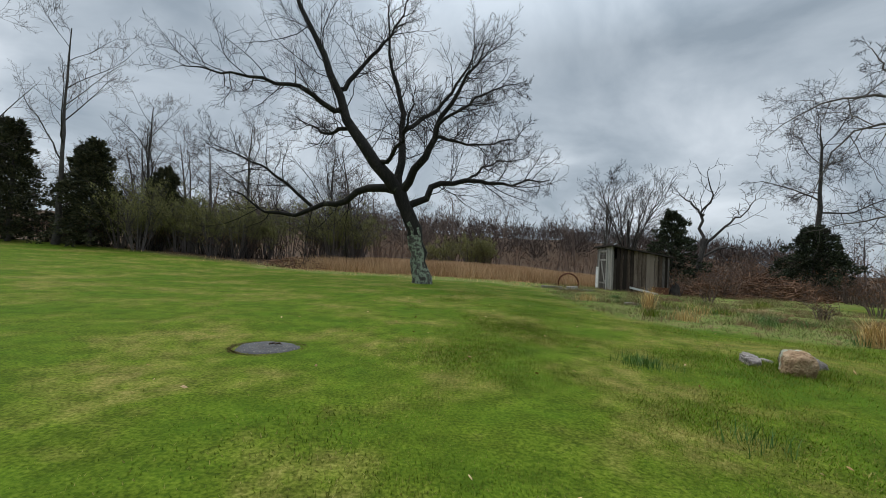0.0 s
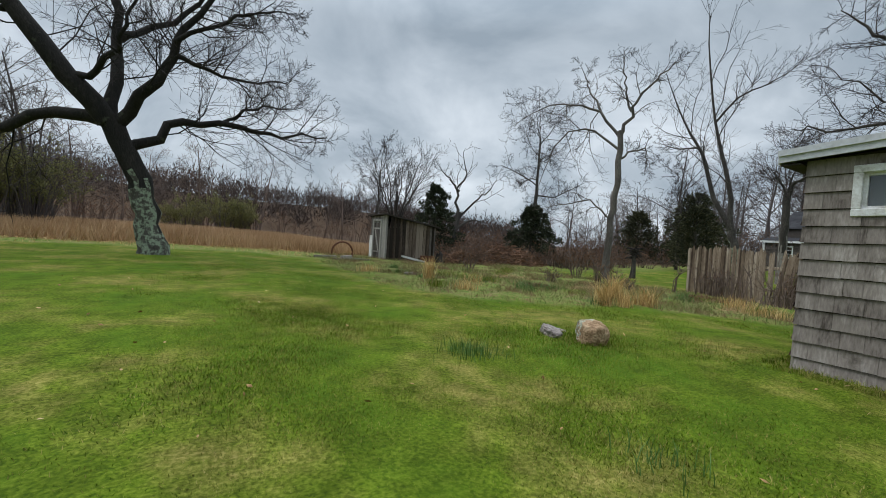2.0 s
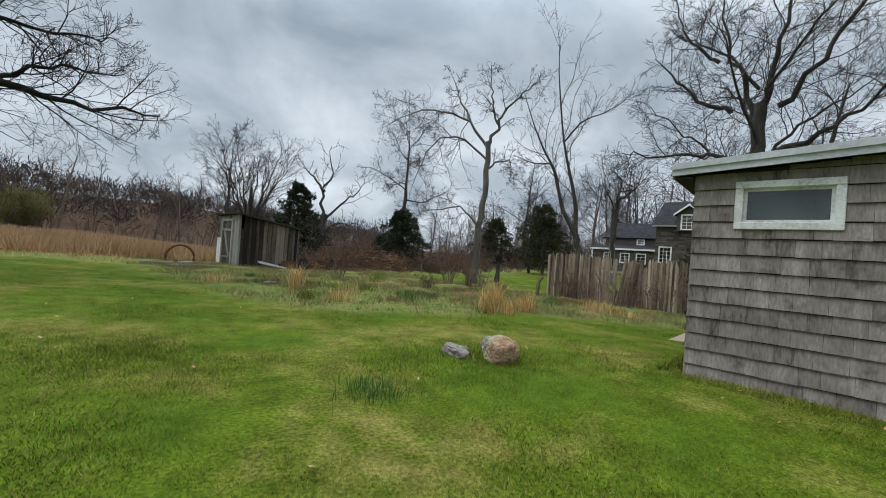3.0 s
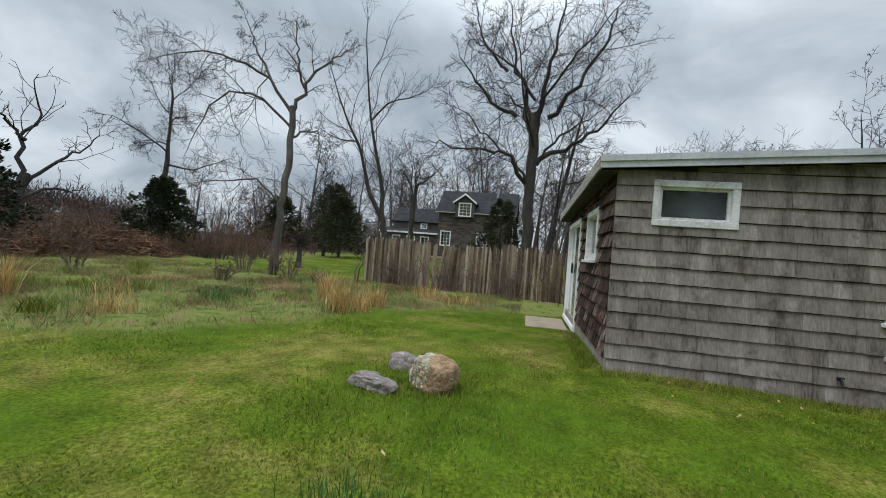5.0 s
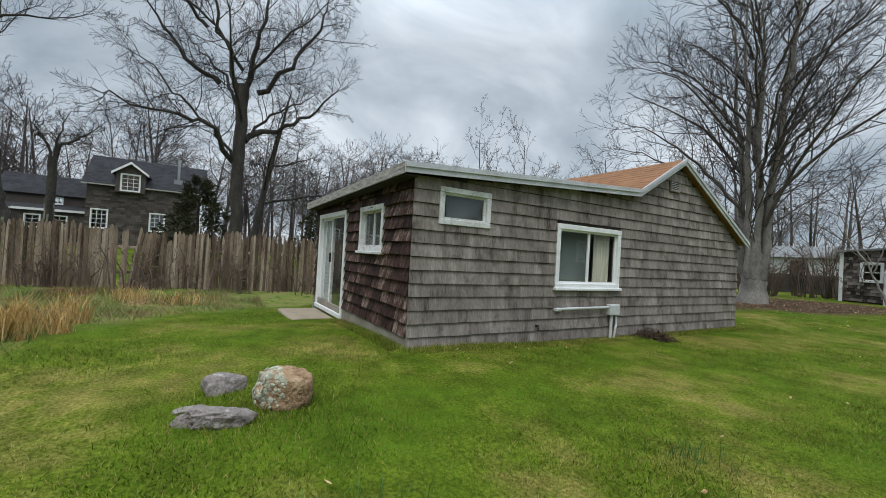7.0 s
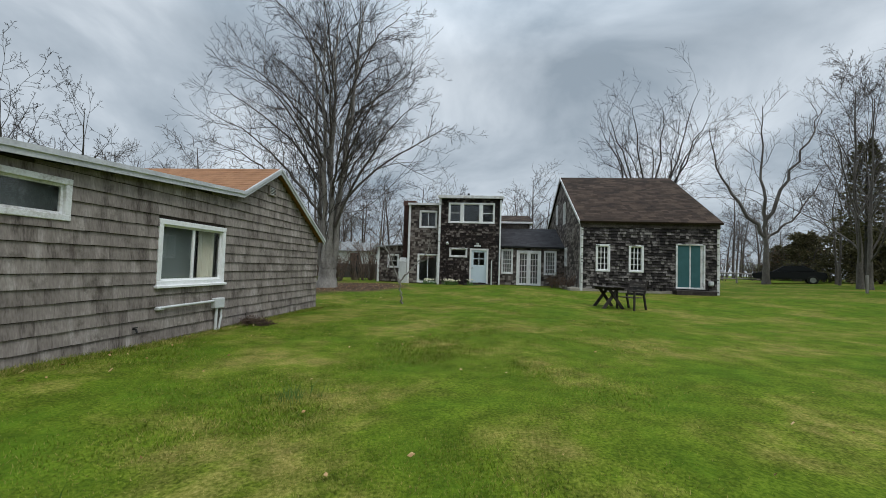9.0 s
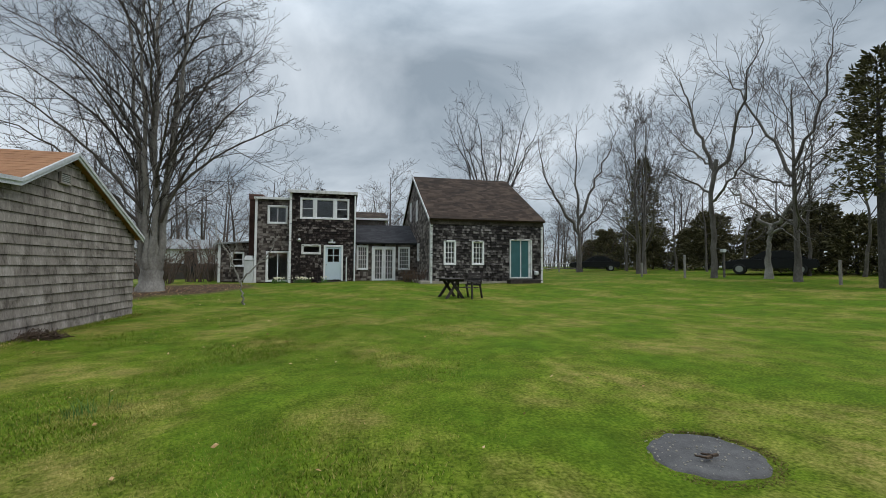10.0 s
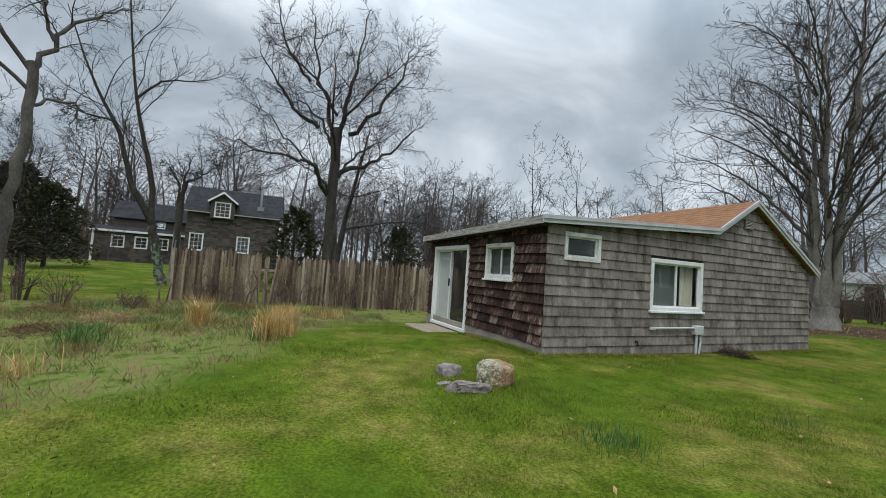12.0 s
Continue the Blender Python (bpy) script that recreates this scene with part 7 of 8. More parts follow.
for k, (x, y, h) in enumerate(((38.0, -19.0, 13.4), (35.0, -22.8, 13.0))):
    tree("thin_tree", (x, y), [(0, 0, 0), (0.1, 0, h * 0.35), (0.2, 0.3, h * 0.7), (-0.2, 0.9, h)], 0.16, SNAG, 95 + k, "thin crooked bare tree showing over the cottage roof", (), 4, M_BARK, M_TWIG)


def thicket(name, seed, spots, h, spread, stems, material, twig_material, label, leaves=0, leaf=0.05, category="bushes"):
    """Many-stemmed bushes joined to one mesh each for wood and buds; spots: (x, y, scale)."""
    rng = np.random.default_rng(seed)
    items, twigs, C = [], [], []
    for x, y, s in spots:
        g = gz(x, y)
        for _ in range(stems):
            a, t = rng.uniform(0, 6.28), rng.uniform(0, 1) ** 0.6
            hh = h * s * rng.uniform(0.55, 1.1)
            p0 = np.array([x + 0.25 * s * math.cos(a), y + 0.25 * s * math.sin(a), g - 0.1])
            out = spread * s * t
            mid = p0 + np.array([out * 0.35 * math.cos(a), out * 0.35 * math.sin(a), hh * 0.55])
            end = p0 + np.array([out * math.cos(a), out * math.sin(a), hh * (1 - 0.25 * t)]) + rng.normal(0, 0.12 * s, 3)
            items.append((np.array([p0, mid, end]), np.array([0.022, 0.015, 0.007]) * (0.7 + 0.5 * s)))
            for _ in range(4):
                f = rng.uniform(0.35, 1)
                b = (p0 + (mid - p0) * f * 2) if f < 0.5 else (mid + (end - mid) * (f * 2 - 1))
                e = b + rng.normal(0, 0.28, 3) * s + np.array([0, 0, 0.35 * s])
                twigs.append((np.array([b, (b + e) / 2 + rng.normal(0, 0.04, 3), e]), np.array([0.009, 0.007, 0.005])))
                if leaves:
                    q = b + (e - b) * rng.uniform(0.2, 1.1, (leaves, 1)) + rng.normal(0, 0.09, (leaves, 3)) * s
                    C.append(q)
    v1, f1 = mesh_lines(items, 3)
    v2, f2 = mesh_lines(twigs, 3)
    ob = new(name, mesh_of(name, np.concatenate([v1, v2]), [np.concatenate([f1, f2 + len(v1)])]))
    ob.data.materials.append(twig_material)
    tagged(ob, label, category, kind="stuff")
    if C:
        c = np.concatenate(C)
        v, f = spray_mesh("buds", rng, c, rng.normal(0, 1, c.shape) + np.array([0, 0, 0.6]), leaf)
        part("buds", mesh_of("buds", v, [f]), material, ob)["kind"] = "stuff"
    return ob


rng_t = np.random.default_rng(300)
line = lambda n, xa, ya, xb, yb, w, s0=0.8, s1=1.25: [(xa + (xb - xa) * t + rng_t.normal(0, w), ya + (yb - ya) * t + rng_t.normal(0, w), rng_t.uniform(s0, s1)) for t in rng_t.uniform(0, 1, n)]
thicket("green_thicket", 301, line(46, -24, 29.5, -7.5, 33.5, 0.9), 4.5, 2.3, 14, M_BUD, M_TWIG_GREY, "yellow-green budding thicket along the field edge", 24, 0.105)
thicket("green_bush", 302, line(9, -2.2, 40.5, 2.6, 41, 0.7, 0.8, 1.05), 3.4, 2.0, 16, M_BUD, M_TWIG_GREY, "round budding bushes behind the oak", 40, 0.09)
thicket("brown_thicket", 303, line(40, -40, 29, -10, 31, 0.9, 0.5, 0.8), 3.0, 1.8, 16, M_BRUSH, M_TWIG, "bare brown understorey of the field edge", 3, 0.08)
thicket("field_brush", 304, line(60, -12, 46, 30, 42, 2.0, 0.6, 1.1), 3.4, 1.8, 12, M_BRUSH, M_TWIG_RED, "bare brown brush behind the tawny field", 3, 0.1)
thicket("russet_brush", 305, line(70, 11.5, 25.5, 30, 23.5, 1.3, 0.4, 0.8), 1.9, 1.3, 10, M_BRUSH, M_TWIG_RED, "low russet brush beyond the rough meadow", 3, 0.1)
thicket("russet_brush", 306, line(70, 14, 32, 44, 31, 2.6, 0.6, 1.2), 2.2, 1.6, 12, M_BRUSH, M_TWIG_RED, "low russet brush beyond the rough meadow", 3, 0.12)
thicket("fence_brush", 307, line(18, 14.1, 4.4, 15.2, 11.6, 0.25, 0.35, 0.7), 1.9, 0.8, 4, M_BRUSH, M_TWIG_RED, "thin bare shrubs in front of the stockade fence", 0)
thicket("fence_vines", 317, line(15, 14.5, 3.6, 15.5, 11.9, 0.14, 0.5, 0.95), 1.7, 0.5, 4, M_BRUSH, M_TWIG_RED, "red-brown bare vines climbing the stockade fence", 2, 0.06)
thicket("lawn_edge_shrub", 308, [(14.8, 15.0, 0.6), (14.2, 14.0, 0.5), (15.0, 16.4, 0.55), (11.7, 14.6, 0.4), (10.2, 18.0, 0.4), (13.0, 12.3, 0.35)], 1.9, 1.0, 12, M_BRUSH, M_TWIG_RED, "small bare russet shrub in the rough meadow", 2, 0.06)
thicket("northeast_understorey", 315, line(64, 30, 40, 52, 23, 1.8, 0.7, 1.2), 4.6, 2.4, 11, M_BRUSH, M_TWIG_GREY, "dense brown understorey beyond the neighbour's lawn", 3, 0.12)
thicket("house_shrub", 309, line(22, 9.0, -20, 14.5, -14.5, 1.2, 0.6, 1.3), 3.2, 1.9, 12, M_BRUSH, M_TWIG_RED, "tangled bare shrubs between the beech and the house", 3, 0.07)
thicket("foundation_shrub", 310, [(-3.0, -13.4, 0.5), (-2.6, -14.6, 0.45), (-2.9, -15.6, 0.5)], 1.6, 0.9, 14, M_BRUSH, M_TWIG_RED, "low dark bare shrubs at the barn corner", 6, 0.05)
thicket("drive_understorey", 311, line(50, -30, 6, -28, -46, 1.4, 0.6, 1.0), 3.2, 1.8, 11, M_BUD, M_TWIG_GREY, "brown understorey below the drive trees", 3, 0.09)
thicket("south_understorey", 316, line(54, -42, -34, -4, -36, 2.2, 0.7, 1.3), 3.6, 2.2, 10, M_BRUSH, M_TWIG_GREY, "bare brown understorey beyond the barn house", 3, 0.12)
thicket("east_understorey", 312, line(70, 50, -20, 50, 40, 2.4, 0.7, 1.3), 3.6, 2.2, 10, M_BRUSH, M_TWIG_GREY, "brown understorey of the east woods", 3, 0.12)
thicket("southeast_understorey", 313, line(40, 14, -33, 40, -6, 2.4, 0.7, 1.2), 3.0, 2.0, 10, M_BRUSH, M_TWIG_GREY, "bare brown understorey beyond the cottage", 3, 0.1)
thicket("south_understorey", 314, line(30, -8, -36, 24, -36, 2.0, 0.7, 1.2), 3.2, 2.0, 10, M_BRUSH, M_TWIG_GREY, "bare brown understorey behind the house", 3, 0.1)


def brush_heap(name, at, w, h, seed, label, n=420, material=None, size=1.0):
    rng = np.random.default_rng(seed)
    items = []
    for _ in range(n):
        a, r = rng.uniform(0, 6.28), math.sqrt(rng.uniform(0, 1))
        x, y = at[0] + w * r * math.cos(a), at[1] + 0.6 * w * r * math.sin(a)
        z = gz(x, y) + h * (1 - r * r) * rng.uniform(0.3, 1.0)
        d = rng.normal(0, 1, 3) * np.array([1, 1, 0.25])
        d /= np.linalg.norm(d)
        L = rng.uniform(0.4, 1.2) * size
        items.append((np.array([(x, y, z) - d * L / 2, (x, y, z) + rng.normal(0, 0.06, 3), (x, y, z) + d * L / 2]), np.array([0.02, 0.017, 0.008]) * rng.uniform(0.6, 1.6) * size))
    v, f = mesh_lines(items, 4)
    me = mesh_of(name, v, [f])
    me.materials.append(material or M_BRUSH)
    return tagged(new(name, me), label, "brush pile", kind="stuff")


brush_heap("brush_pile", (17.5, 25.4), 3.6, 1.3, 321, "heap of russet cut brush at the meadow's edge", 900)
brush_heap("brush_pile", (13.6, 24.2), 1.6, 0.8, 322, "heap of russet cut brush near the shed", 300)
brush_heap("fallen_branches", (-10.5, 27.2), 2.2, 0.7, 323, "fallen dead branches at the lawn edge", 160)


for k, (x, y, w, h) in enumerate(((12.8, 13.6, 1.0, 0.16), (11.2, 12.2, 0.9, 0.13), (9.2, 12.6, 0.8, 0.12), (10.4, 15.4, 1.0, 0.15), (13.4, 10.0, 1.0, 0.2), (12.2, 8.2, 0.9, 0.14), (8.6, 18.0, 1.0, 0.15))):
    brush_heap("bramble_tangle", (x, y), w, h, 330 + k, "low brown litter of dead bramble in the rough meadow", 240, (M_BRUSH, M_WHEAT)[k % 2], 0.2)


# ---- rocks ----
def rock(name, at, size, seed, material, label, turn=0, flat=0.0, sink=0.3, rough=0.12, fine=4):
    rng = random.Random(seed)
    off = Vector((rng.uniform(-9, 9), rng.uniform(-9, 9), rng.uniform(-9, 9)))
    bm = bmesh.new()
    bmesh.ops.create_icosphere(bm, subdivisions=fine, radius=1.0)
    for v in bm.verts:
        p = v.co.copy()
        n1 = noise.noise(p * 1.1 + off)
        n2 = noise.noise(p * 3.1 + off)
        n3 = noise.noise(p * 8.0 + off)
        crack = 1 - min(1, abs(noise.noise(p * 1.9 - off)) * 9)
        f = 1 + rough * (1.6 * n1 + 0.7 * n2 + 0.25 * n3) - 0.06 * crack * crack
        q = p * f
        if q.z > 0.55 - flat:
            q.z = 0.55 - flat + (q.z - 0.55 + flat) * 0.35
        q = Vector((math.copysign(abs(q.x) ** 0.8, q.x), math.copysign(abs(q.y) ** 0.8, q.y), q.z))
        v.co = Vector((q.x * size[0], q.y * size[1], (q.z + 0.55 - sink) * size[2]))
    me = bpy.data.meshes.new(name)
    bm.to_mesh(me)
    bm.free()
    me.polygons.foreach_set("use_smooth", [True] * len(me.polygons))
    me.materials.append(material)
    ob = new(name, me)
    ob.location = (at[0], at[1], gz(*at))
    ob.rotation_euler = (0, 0, radians(turn))
    return tagged(ob, label, "rock")


boulder = rock("boulder", (4.93, 6.69), (0.175, 0.225, 0.29), 4, M_ROCK, "rust-brown granite boulder with pale lichen on one end", -25, sink=0.28, fine=5, rough=0.17)
# the lichen side is a crust of small raised flakes
def lichen_crust():
    rng = random.Random(8)
    s = Shape()
    c = Vector(boulder.location)
    rot = Matrix.Rotation(boulder.rotation_euler.z, 3, "Z")
    verts = [v for v in boulder.data.vertices]
    for v in verts:
        w = rot @ v.co
        n = rot @ v.normal
        if w.y + 0.1 * w.x > 0.02 + 0.16 * noise.noise(w * 8) and w.z > 0.02 and rng.random() < 0.34:
            p = c + w
            r = rng.uniform(0.012, 0.03)
            t = n.orthogonal().normalized()
            b = n.cross(t)
            i = len(s.v)
            k = 6
            s.v.append(tuple(p + n * 0.008))
            for a in range(k):
                rr = r * rng.uniform(0.6, 1.2)
                s.v.append(tuple(p + (t * math.cos(a * 6.283 / k) + b * math.sin(a * 6.283 / k)) * rr + n * 0.001))
            for a in range(k):
                s.t.append([i, i + 1 + a, i + 1 + (a + 1) % k])
    return mesh_of("lichen", s.v, [s.t])


M_LICHEN = mat("pale_grey_lichen", [(0.28, 0.28, 0.2), (0.44, 0.44, 0.34), (0.6, 0.59, 0.48)], 0.95, 9, fine=60, bump=0.6, vary="island", amount=0.4)
lich = new("lichen", lichen_crust())
lich.data.materials.append(M_LICHEN)
lich.parent = boulder
lich.matrix_parent_inverse = (Matrix.Translation(boulder.location) @ Matrix.Rotation(boulder.rotation_euler.z, 4, "Z")).inverted()
lich["label"], lich["kind"] = "pale green lichen crust", "stuff"
rock("flat_stone", (4.68, 7.22), (0.1, 0.215, 0.13), 5, M_ROCK_P, "flat grey-purple stone bar lying by the boulder", -20, flat=0.15, sink=0.3, rough=0.34, fine=5)
rock("grey_stone", (5.42, 7.12), (0.13, 0.17, 0.2), 6, M_ROCK_P, "rounded grey stone sunk in the lawn behind the boulder", 20, sink=0.5, rough=0.3)
rock("small_stone", (5.0, 7.36), (0.05, 0.12, 0.06), 7, M_ROCK_P, "thin grey stone half hidden in grass", 10, flat=0.2, sink=0.5)
for k, (x, y, a, b) in enumerate(((6.4, 15.8, 0.25, 0.12), (11.8, 17.0, 0.2, 0.12))):
    rock("meadow_stone", (x, y), (a, b, 0.1), 20 + k, M_ROCK_P, "flat grey stone lying in the rough meadow", 30 * k, flat=0.2, sink=0.4, fine=3)


# ---- tar patch in the lawn ----
def blades(rng, X, Y, H, Wd, lean, base_drop=0.01):
    """Single curved blades, each a tapering strip of two triangles and a tip."""
    n = len(X)
    Z = ground_z(X, Y) - base_drop
    a = rng.uniform(0, 2 * np.pi, n)
    s = np.stack([np.cos(a), np.sin(a), np.zeros(n)], 1)
    b = rng.uniform(0, 2 * np.pi, n)
    l = np.stack([np.cos(b), np.sin(b), np.zeros(n)], 1) * (H * lean * rng.uniform(0.2, 1.2, n))[:, None]
    p = np.stack([X, Y, Z], 1)
    up = np.array([0, 0, 1.0])
    w = (Wd * 0.5)[:, None]
    m = p + l * 0.3 + up * (H * 0.55)[:, None]
    t = p + l + up * (H * 0.95)[:, None]
    V = np.stack([p - s * w, p + s * w, m + s * w * 0.7, m - s * w * 0.7, t], 1)
    i = 5 * np.arange(n)[:, None]
    return V.reshape(-1, 3), i + np.array([0, 1, 2, 3]), i + np.array([3, 2, 4])


def tar_patch():
    rng = np.random.default_rng(91)
    cx, cy = -1.77, 6.22
    n, rings = 64, 9
    V = []
    for j in range(rings + 1):
        for i in range(n):
            a = 2 * math.pi * i / n
            edge = 1 + 0.03 * math.sin(3 * a + 1) + 0.025 * math.sin(7 * a) + 0.015 * math.sin(13 * a + 2)
            r = j / rings * edge
            x, y = cx + 0.41 * r * math.cos(a), cy + 0.36 * r * math.sin(a)
            lift = 0.018 if j < rings else -0.03
            V.append((x, y, gz(x, y) + lift + rng.normal(0, 0.002)))
    idx = np.arange((rings + 1) * n).reshape(rings + 1, n)
    nx = np.roll(idx, -1, axis=1)
    F = np.stack([idx[:-1], nx[:-1], nx[1:], idx[1:]], -1).reshape(-1, 4)
    t = thing("tar_patch", (cx, cy, gz(cx, cy)), "crumbling grey tar-and-gravel patch set in the lawn", "patch")
    part("slab", mesh_of("slab", V, [F], True), M_ASPH, t)
    s = Shape()
    for k in range(110):
        a, r = rng.uniform(0, 6.28), math.sqrt(rng.uniform(0.01, 1.1))
        x, y = cx + 0.37 * r * math.cos(a), cy + 0.34 * r * math.sin(a)
        q = rng.uniform(0.002, 0.0075)
        z = gz(x, y) + 0.019
        s.hexa([(x + dx * q * rng.uniform(0.5, 1), y + dy * q * rng.uniform(0.5, 1), z + dz) for dz in (0, q * 0.9) for dx, dy in ((-1, -1), (1, -1), (1, 1), (-1, 1))])
    v, q, f = blades(rng, *(lambda a, r: (cx + 0.43 * r * np.cos(a), cy + 0.38 * r * np.sin(a)))(rng.uniform(0, 6.28, 2600), rng.normal(1.03, 0.06, 2600)), rng.uniform(0.008, 0.03, 2600), rng.uniform(0.006, 0.014, 2600), 1.3)
    part("moss_rim", mesh_of("moss_rim", v, [q, f]), M_MOSS, t, "olive-brown moss and dead grass rim")["kind"] = "stuff"
    part("gravel", mesh_of("gravel", s.v, [s.q]), M_CONC, t)["kind"] = "stuff"
    s = Shape()
    for k in range(2):
        x, y = cx + rng.uniform(-0.1, 0.15), cy + rng.uniform(-0.12, 0.1)
        s.tube([(x, y, gz(x, y) + 0.045), (x + 0.06, y + 0.02, gz(x, y) + 0.055), (x + 0.1, y - 0.03, gz(x, y) + 0.05)], [0.012, 0.01, 0.006], 5)
    part("dead_leaves", s, M_SOIL, t)


tar_patch()


# ---- picnic table and chair on the lawn ----
def picnic_set():
    x, y = -3.05, -6.2
    z = gz(x, y)
    t = thing("picnic_table", (x, y, z), "small dark weathered wooden picnic table on the lawn", "table", turn=100)
    for k in range(5):
        part("board", Shape().box(FLAT, -0.55, 0.55, 0.68, 0.715, -0.36 + k * 0.146, -0.36 + k * 0.146 + 0.135, 0.008), M_DARKWOOD, t, local=True)
    for x0 in (-0.36, 0.36):
        for sgn in (-1, 1):
            part("leg", Shape().hexa([(x0 + sgn * 0.025 - 0.022, sgn * 0.27, -0.03), (x0 + sgn * 0.025 + 0.022, sgn * 0.27, -0.03), (x0 + sgn * 0.025 + 0.022, sgn * 0.39, -0.03), (x0 + sgn * 0.025 - 0.022, sgn * 0.39, -0.03), (x0 + sgn * 0.025 - 0.022, sgn * -0.24, 0.68), (x0 + sgn * 0.025 + 0.022, sgn * -0.24, 0.68), (x0 + sgn * 0.025 + 0.022, sgn * -0.12, 0.68), (x0 + sgn * 0.025 - 0.022, sgn * -0.12, 0.68)]), M_DARKWOOD, t, local=True)
        part("cleat", Shape().box(FLAT, x0 + 0.032, x0 + 0.07, 0.6, 0.698, -0.34, 0.34, 0.006), M_DARKWOOD, t, local=True)
    for x, y, turn in ((-3.68, -5.95, 128),):
        c = thing("garden_chair", (x, y, gz(x, y)), "dark weathered slatted garden armchair by the table", "chair", turn=turn)
        for k in range(5):
            part("seat_slat", Shape().box(FLAT, -0.28, 0.28, 0.38, 0.405, -0.25 + k * 0.1, -0.25 + k * 0.1 + 0.085, 0.005), M_DARKWOOD, c, local=True)
            zz = 0.46 + k * 0.095
            part("back_slat", Shape().hexa([(-0.28, 0.27 + 0.03 * k, zz), (0.28, 0.27 + 0.03 * k, zz), (0.28, 0.295 + 0.03 * k, zz), (-0.28, 0.295 + 0.03 * k, zz), (-0.28, 0.29 + 0.03 * k, zz + 0.08), (0.28, 0.29 + 0.03 * k, zz + 0.08), (0.28, 0.315 + 0.03 * k, zz + 0.08), (-0.28, 0.315 + 0.03 * k, zz + 0.08)]), M_DARKWOOD, c, local=True)
        for sx in (-1, 1):
            part("arm", Shape().box(FLAT, sx * 0.31 - 0.045, sx * 0.31 + 0.045, 0.6, 0.625, -0.32, 0.3, 0.006), M_DARKWOOD, c, local=True)
            part("front_leg", Shape().box(FLAT, sx * 0.31 - 0.025, sx * 0.31 + 0.025, -0.02, 0.598, -0.28, -0.22, 0.005), M_DARKWOOD, c, local=True)
            part("back_leg", Shape().hexa([(sx * 0.31 - 0.025, 0.36, -0.02), (sx * 0.31 + 0.025, 0.36, -0.02), (sx * 0.31 + 0.025, 0.42, -0.02), (sx * 0.31 - 0.025, 0.42, -0.02), (sx * 0.31 - 0.025, 0.22, 0.5), (sx * 0.31 + 0.025, 0.22, 0.5), (sx * 0.31 + 0.025, 0.28, 0.5), (sx * 0.31 - 0.025, 0.28, 0.5)]), M_DARKWOOD, c, local=True)
            part("back_post", Shape().hexa([(sx * 0.3 - 0.025, 0.25, 0.4), (sx * 0.3 + 0.025, 0.25, 0.4), (sx * 0.3 + 0.025, 0.29, 0.4), (sx * 0.3 - 0.025, 0.29, 0.4), (sx * 0.3 - 0.025, 0.44, 0.96), (sx * 0.3 + 0.025, 0.44, 0.96), (sx * 0.3 + 0.025, 0.48, 0.96), (sx * 0.3 - 0.025, 0.48, 0.96)]), M_DARKWOOD, c, local=True)


picnic_set()


# ---- parked cars, posts and rail fence by the drive ----
def car(at, turn, label):
    c = thing("car", (at[0], at[1], gz(*at)), label, "car", turn=turn)
    prof_low = [(-2.2, 0.45), (-2.25, 0.75), (-1.5, 0.88), (-0.85, 0.92), (1.5, 0.95), (2.15, 0.9), (2.25, 0.55), (2.15, 0.38), (-2.1, 0.32)]
    prof_top = [(-0.95, 0.9), (-0.2, 1.38), (0.9, 1.42), (1.75, 0.97)]

    def loft(prof, w0, w1):
        bm = bmesh.new()
        rings = []
        for wd, sc in ((-w0, 0.97), (-w1, 1.0), (w1, 1.0), (w0, 0.97)):
            mz = sum(p[1] for p in prof) / len(prof)
            rings.append([bm.verts.new((px * sc, wd, mz + (pz - mz) * sc)) for px, pz in prof])
        for a, b in zip(rings, rings[1:]):
            for i in range(len(prof)):
                bm.faces.new((a[i], a[(i + 1) % len(prof)], b[(i + 1) % len(prof)], b[i]))
        bm.faces.new(rings[0])
        bm.faces.new(rings[-1][::-1])
        bmesh.ops.recalc_face_normals(bm, faces=bm.faces)
        bmesh.ops.bevel(bm, geom=bm.edges[:], offset=0.05, segments=2, affect="EDGES", clamp_overlap=True)
        me = bpy.data.meshes.new("body")
        bm.to_mesh(me)
        bm.free()
        return me
    part("body", loft(prof_low, 0.88, 0.8), M_CARPAINT, c, local=True)
    part("cabin", loft(prof_top, 0.72, 0.62), M_CARPAINT, c, local=True)
    part("side_window", Shape().hexa([(-0.6, -0.735, 0.98), (1.4, -0.735, 0.98), (1.4, -0.7, 0.98), (-0.6, -0.7, 0.98), (-0.1, -0.72, 1.32), (0.85, -0.72, 1.34), (0.85, -0.69, 1.34), (-0.1, -0.69, 1.32)]), M_CARPAINT, c, local=True)
    part("side_window", Shape().hexa([(-0.6, 0.7, 0.98), (1.4, 0.7, 0.98), (1.4, 0.735, 0.98), (-0.6, 0.735, 0.98), (-0.1, 0.69, 1.32), (0.85, 0.69, 1.34), (0.85, 0.72, 1.34), (-0.1, 0.72, 1.32)]), M_CARPAINT, c, local=True)
    for x in (-1.35, 1.4):
        for y in (-0.82, 0.82):
            w = part("wheel", Shape().tube([(x, y - 0.1, 0.32), (x, y - 0.09, 0.32), (x, y + 0.09, 0.32), (x, y + 0.1, 0.32)], [0.27, 0.32, 0.32, 0.27], 18), M_BLACK, c, local=True)
            part("rim", Shape().tube([(x, y - 0.108, 0.32), (x, y + 0.108, 0.32)], [0.19, 0.19], 12), M_CHROME, w)
    for y in (-0.6, 0.6):
        part("headlight", Shape().box(FLAT, -2.24, -2.16, 0.62, 0.76, y - 0.16, y + 0.16, 0.02), M_PVC, c, local=True)


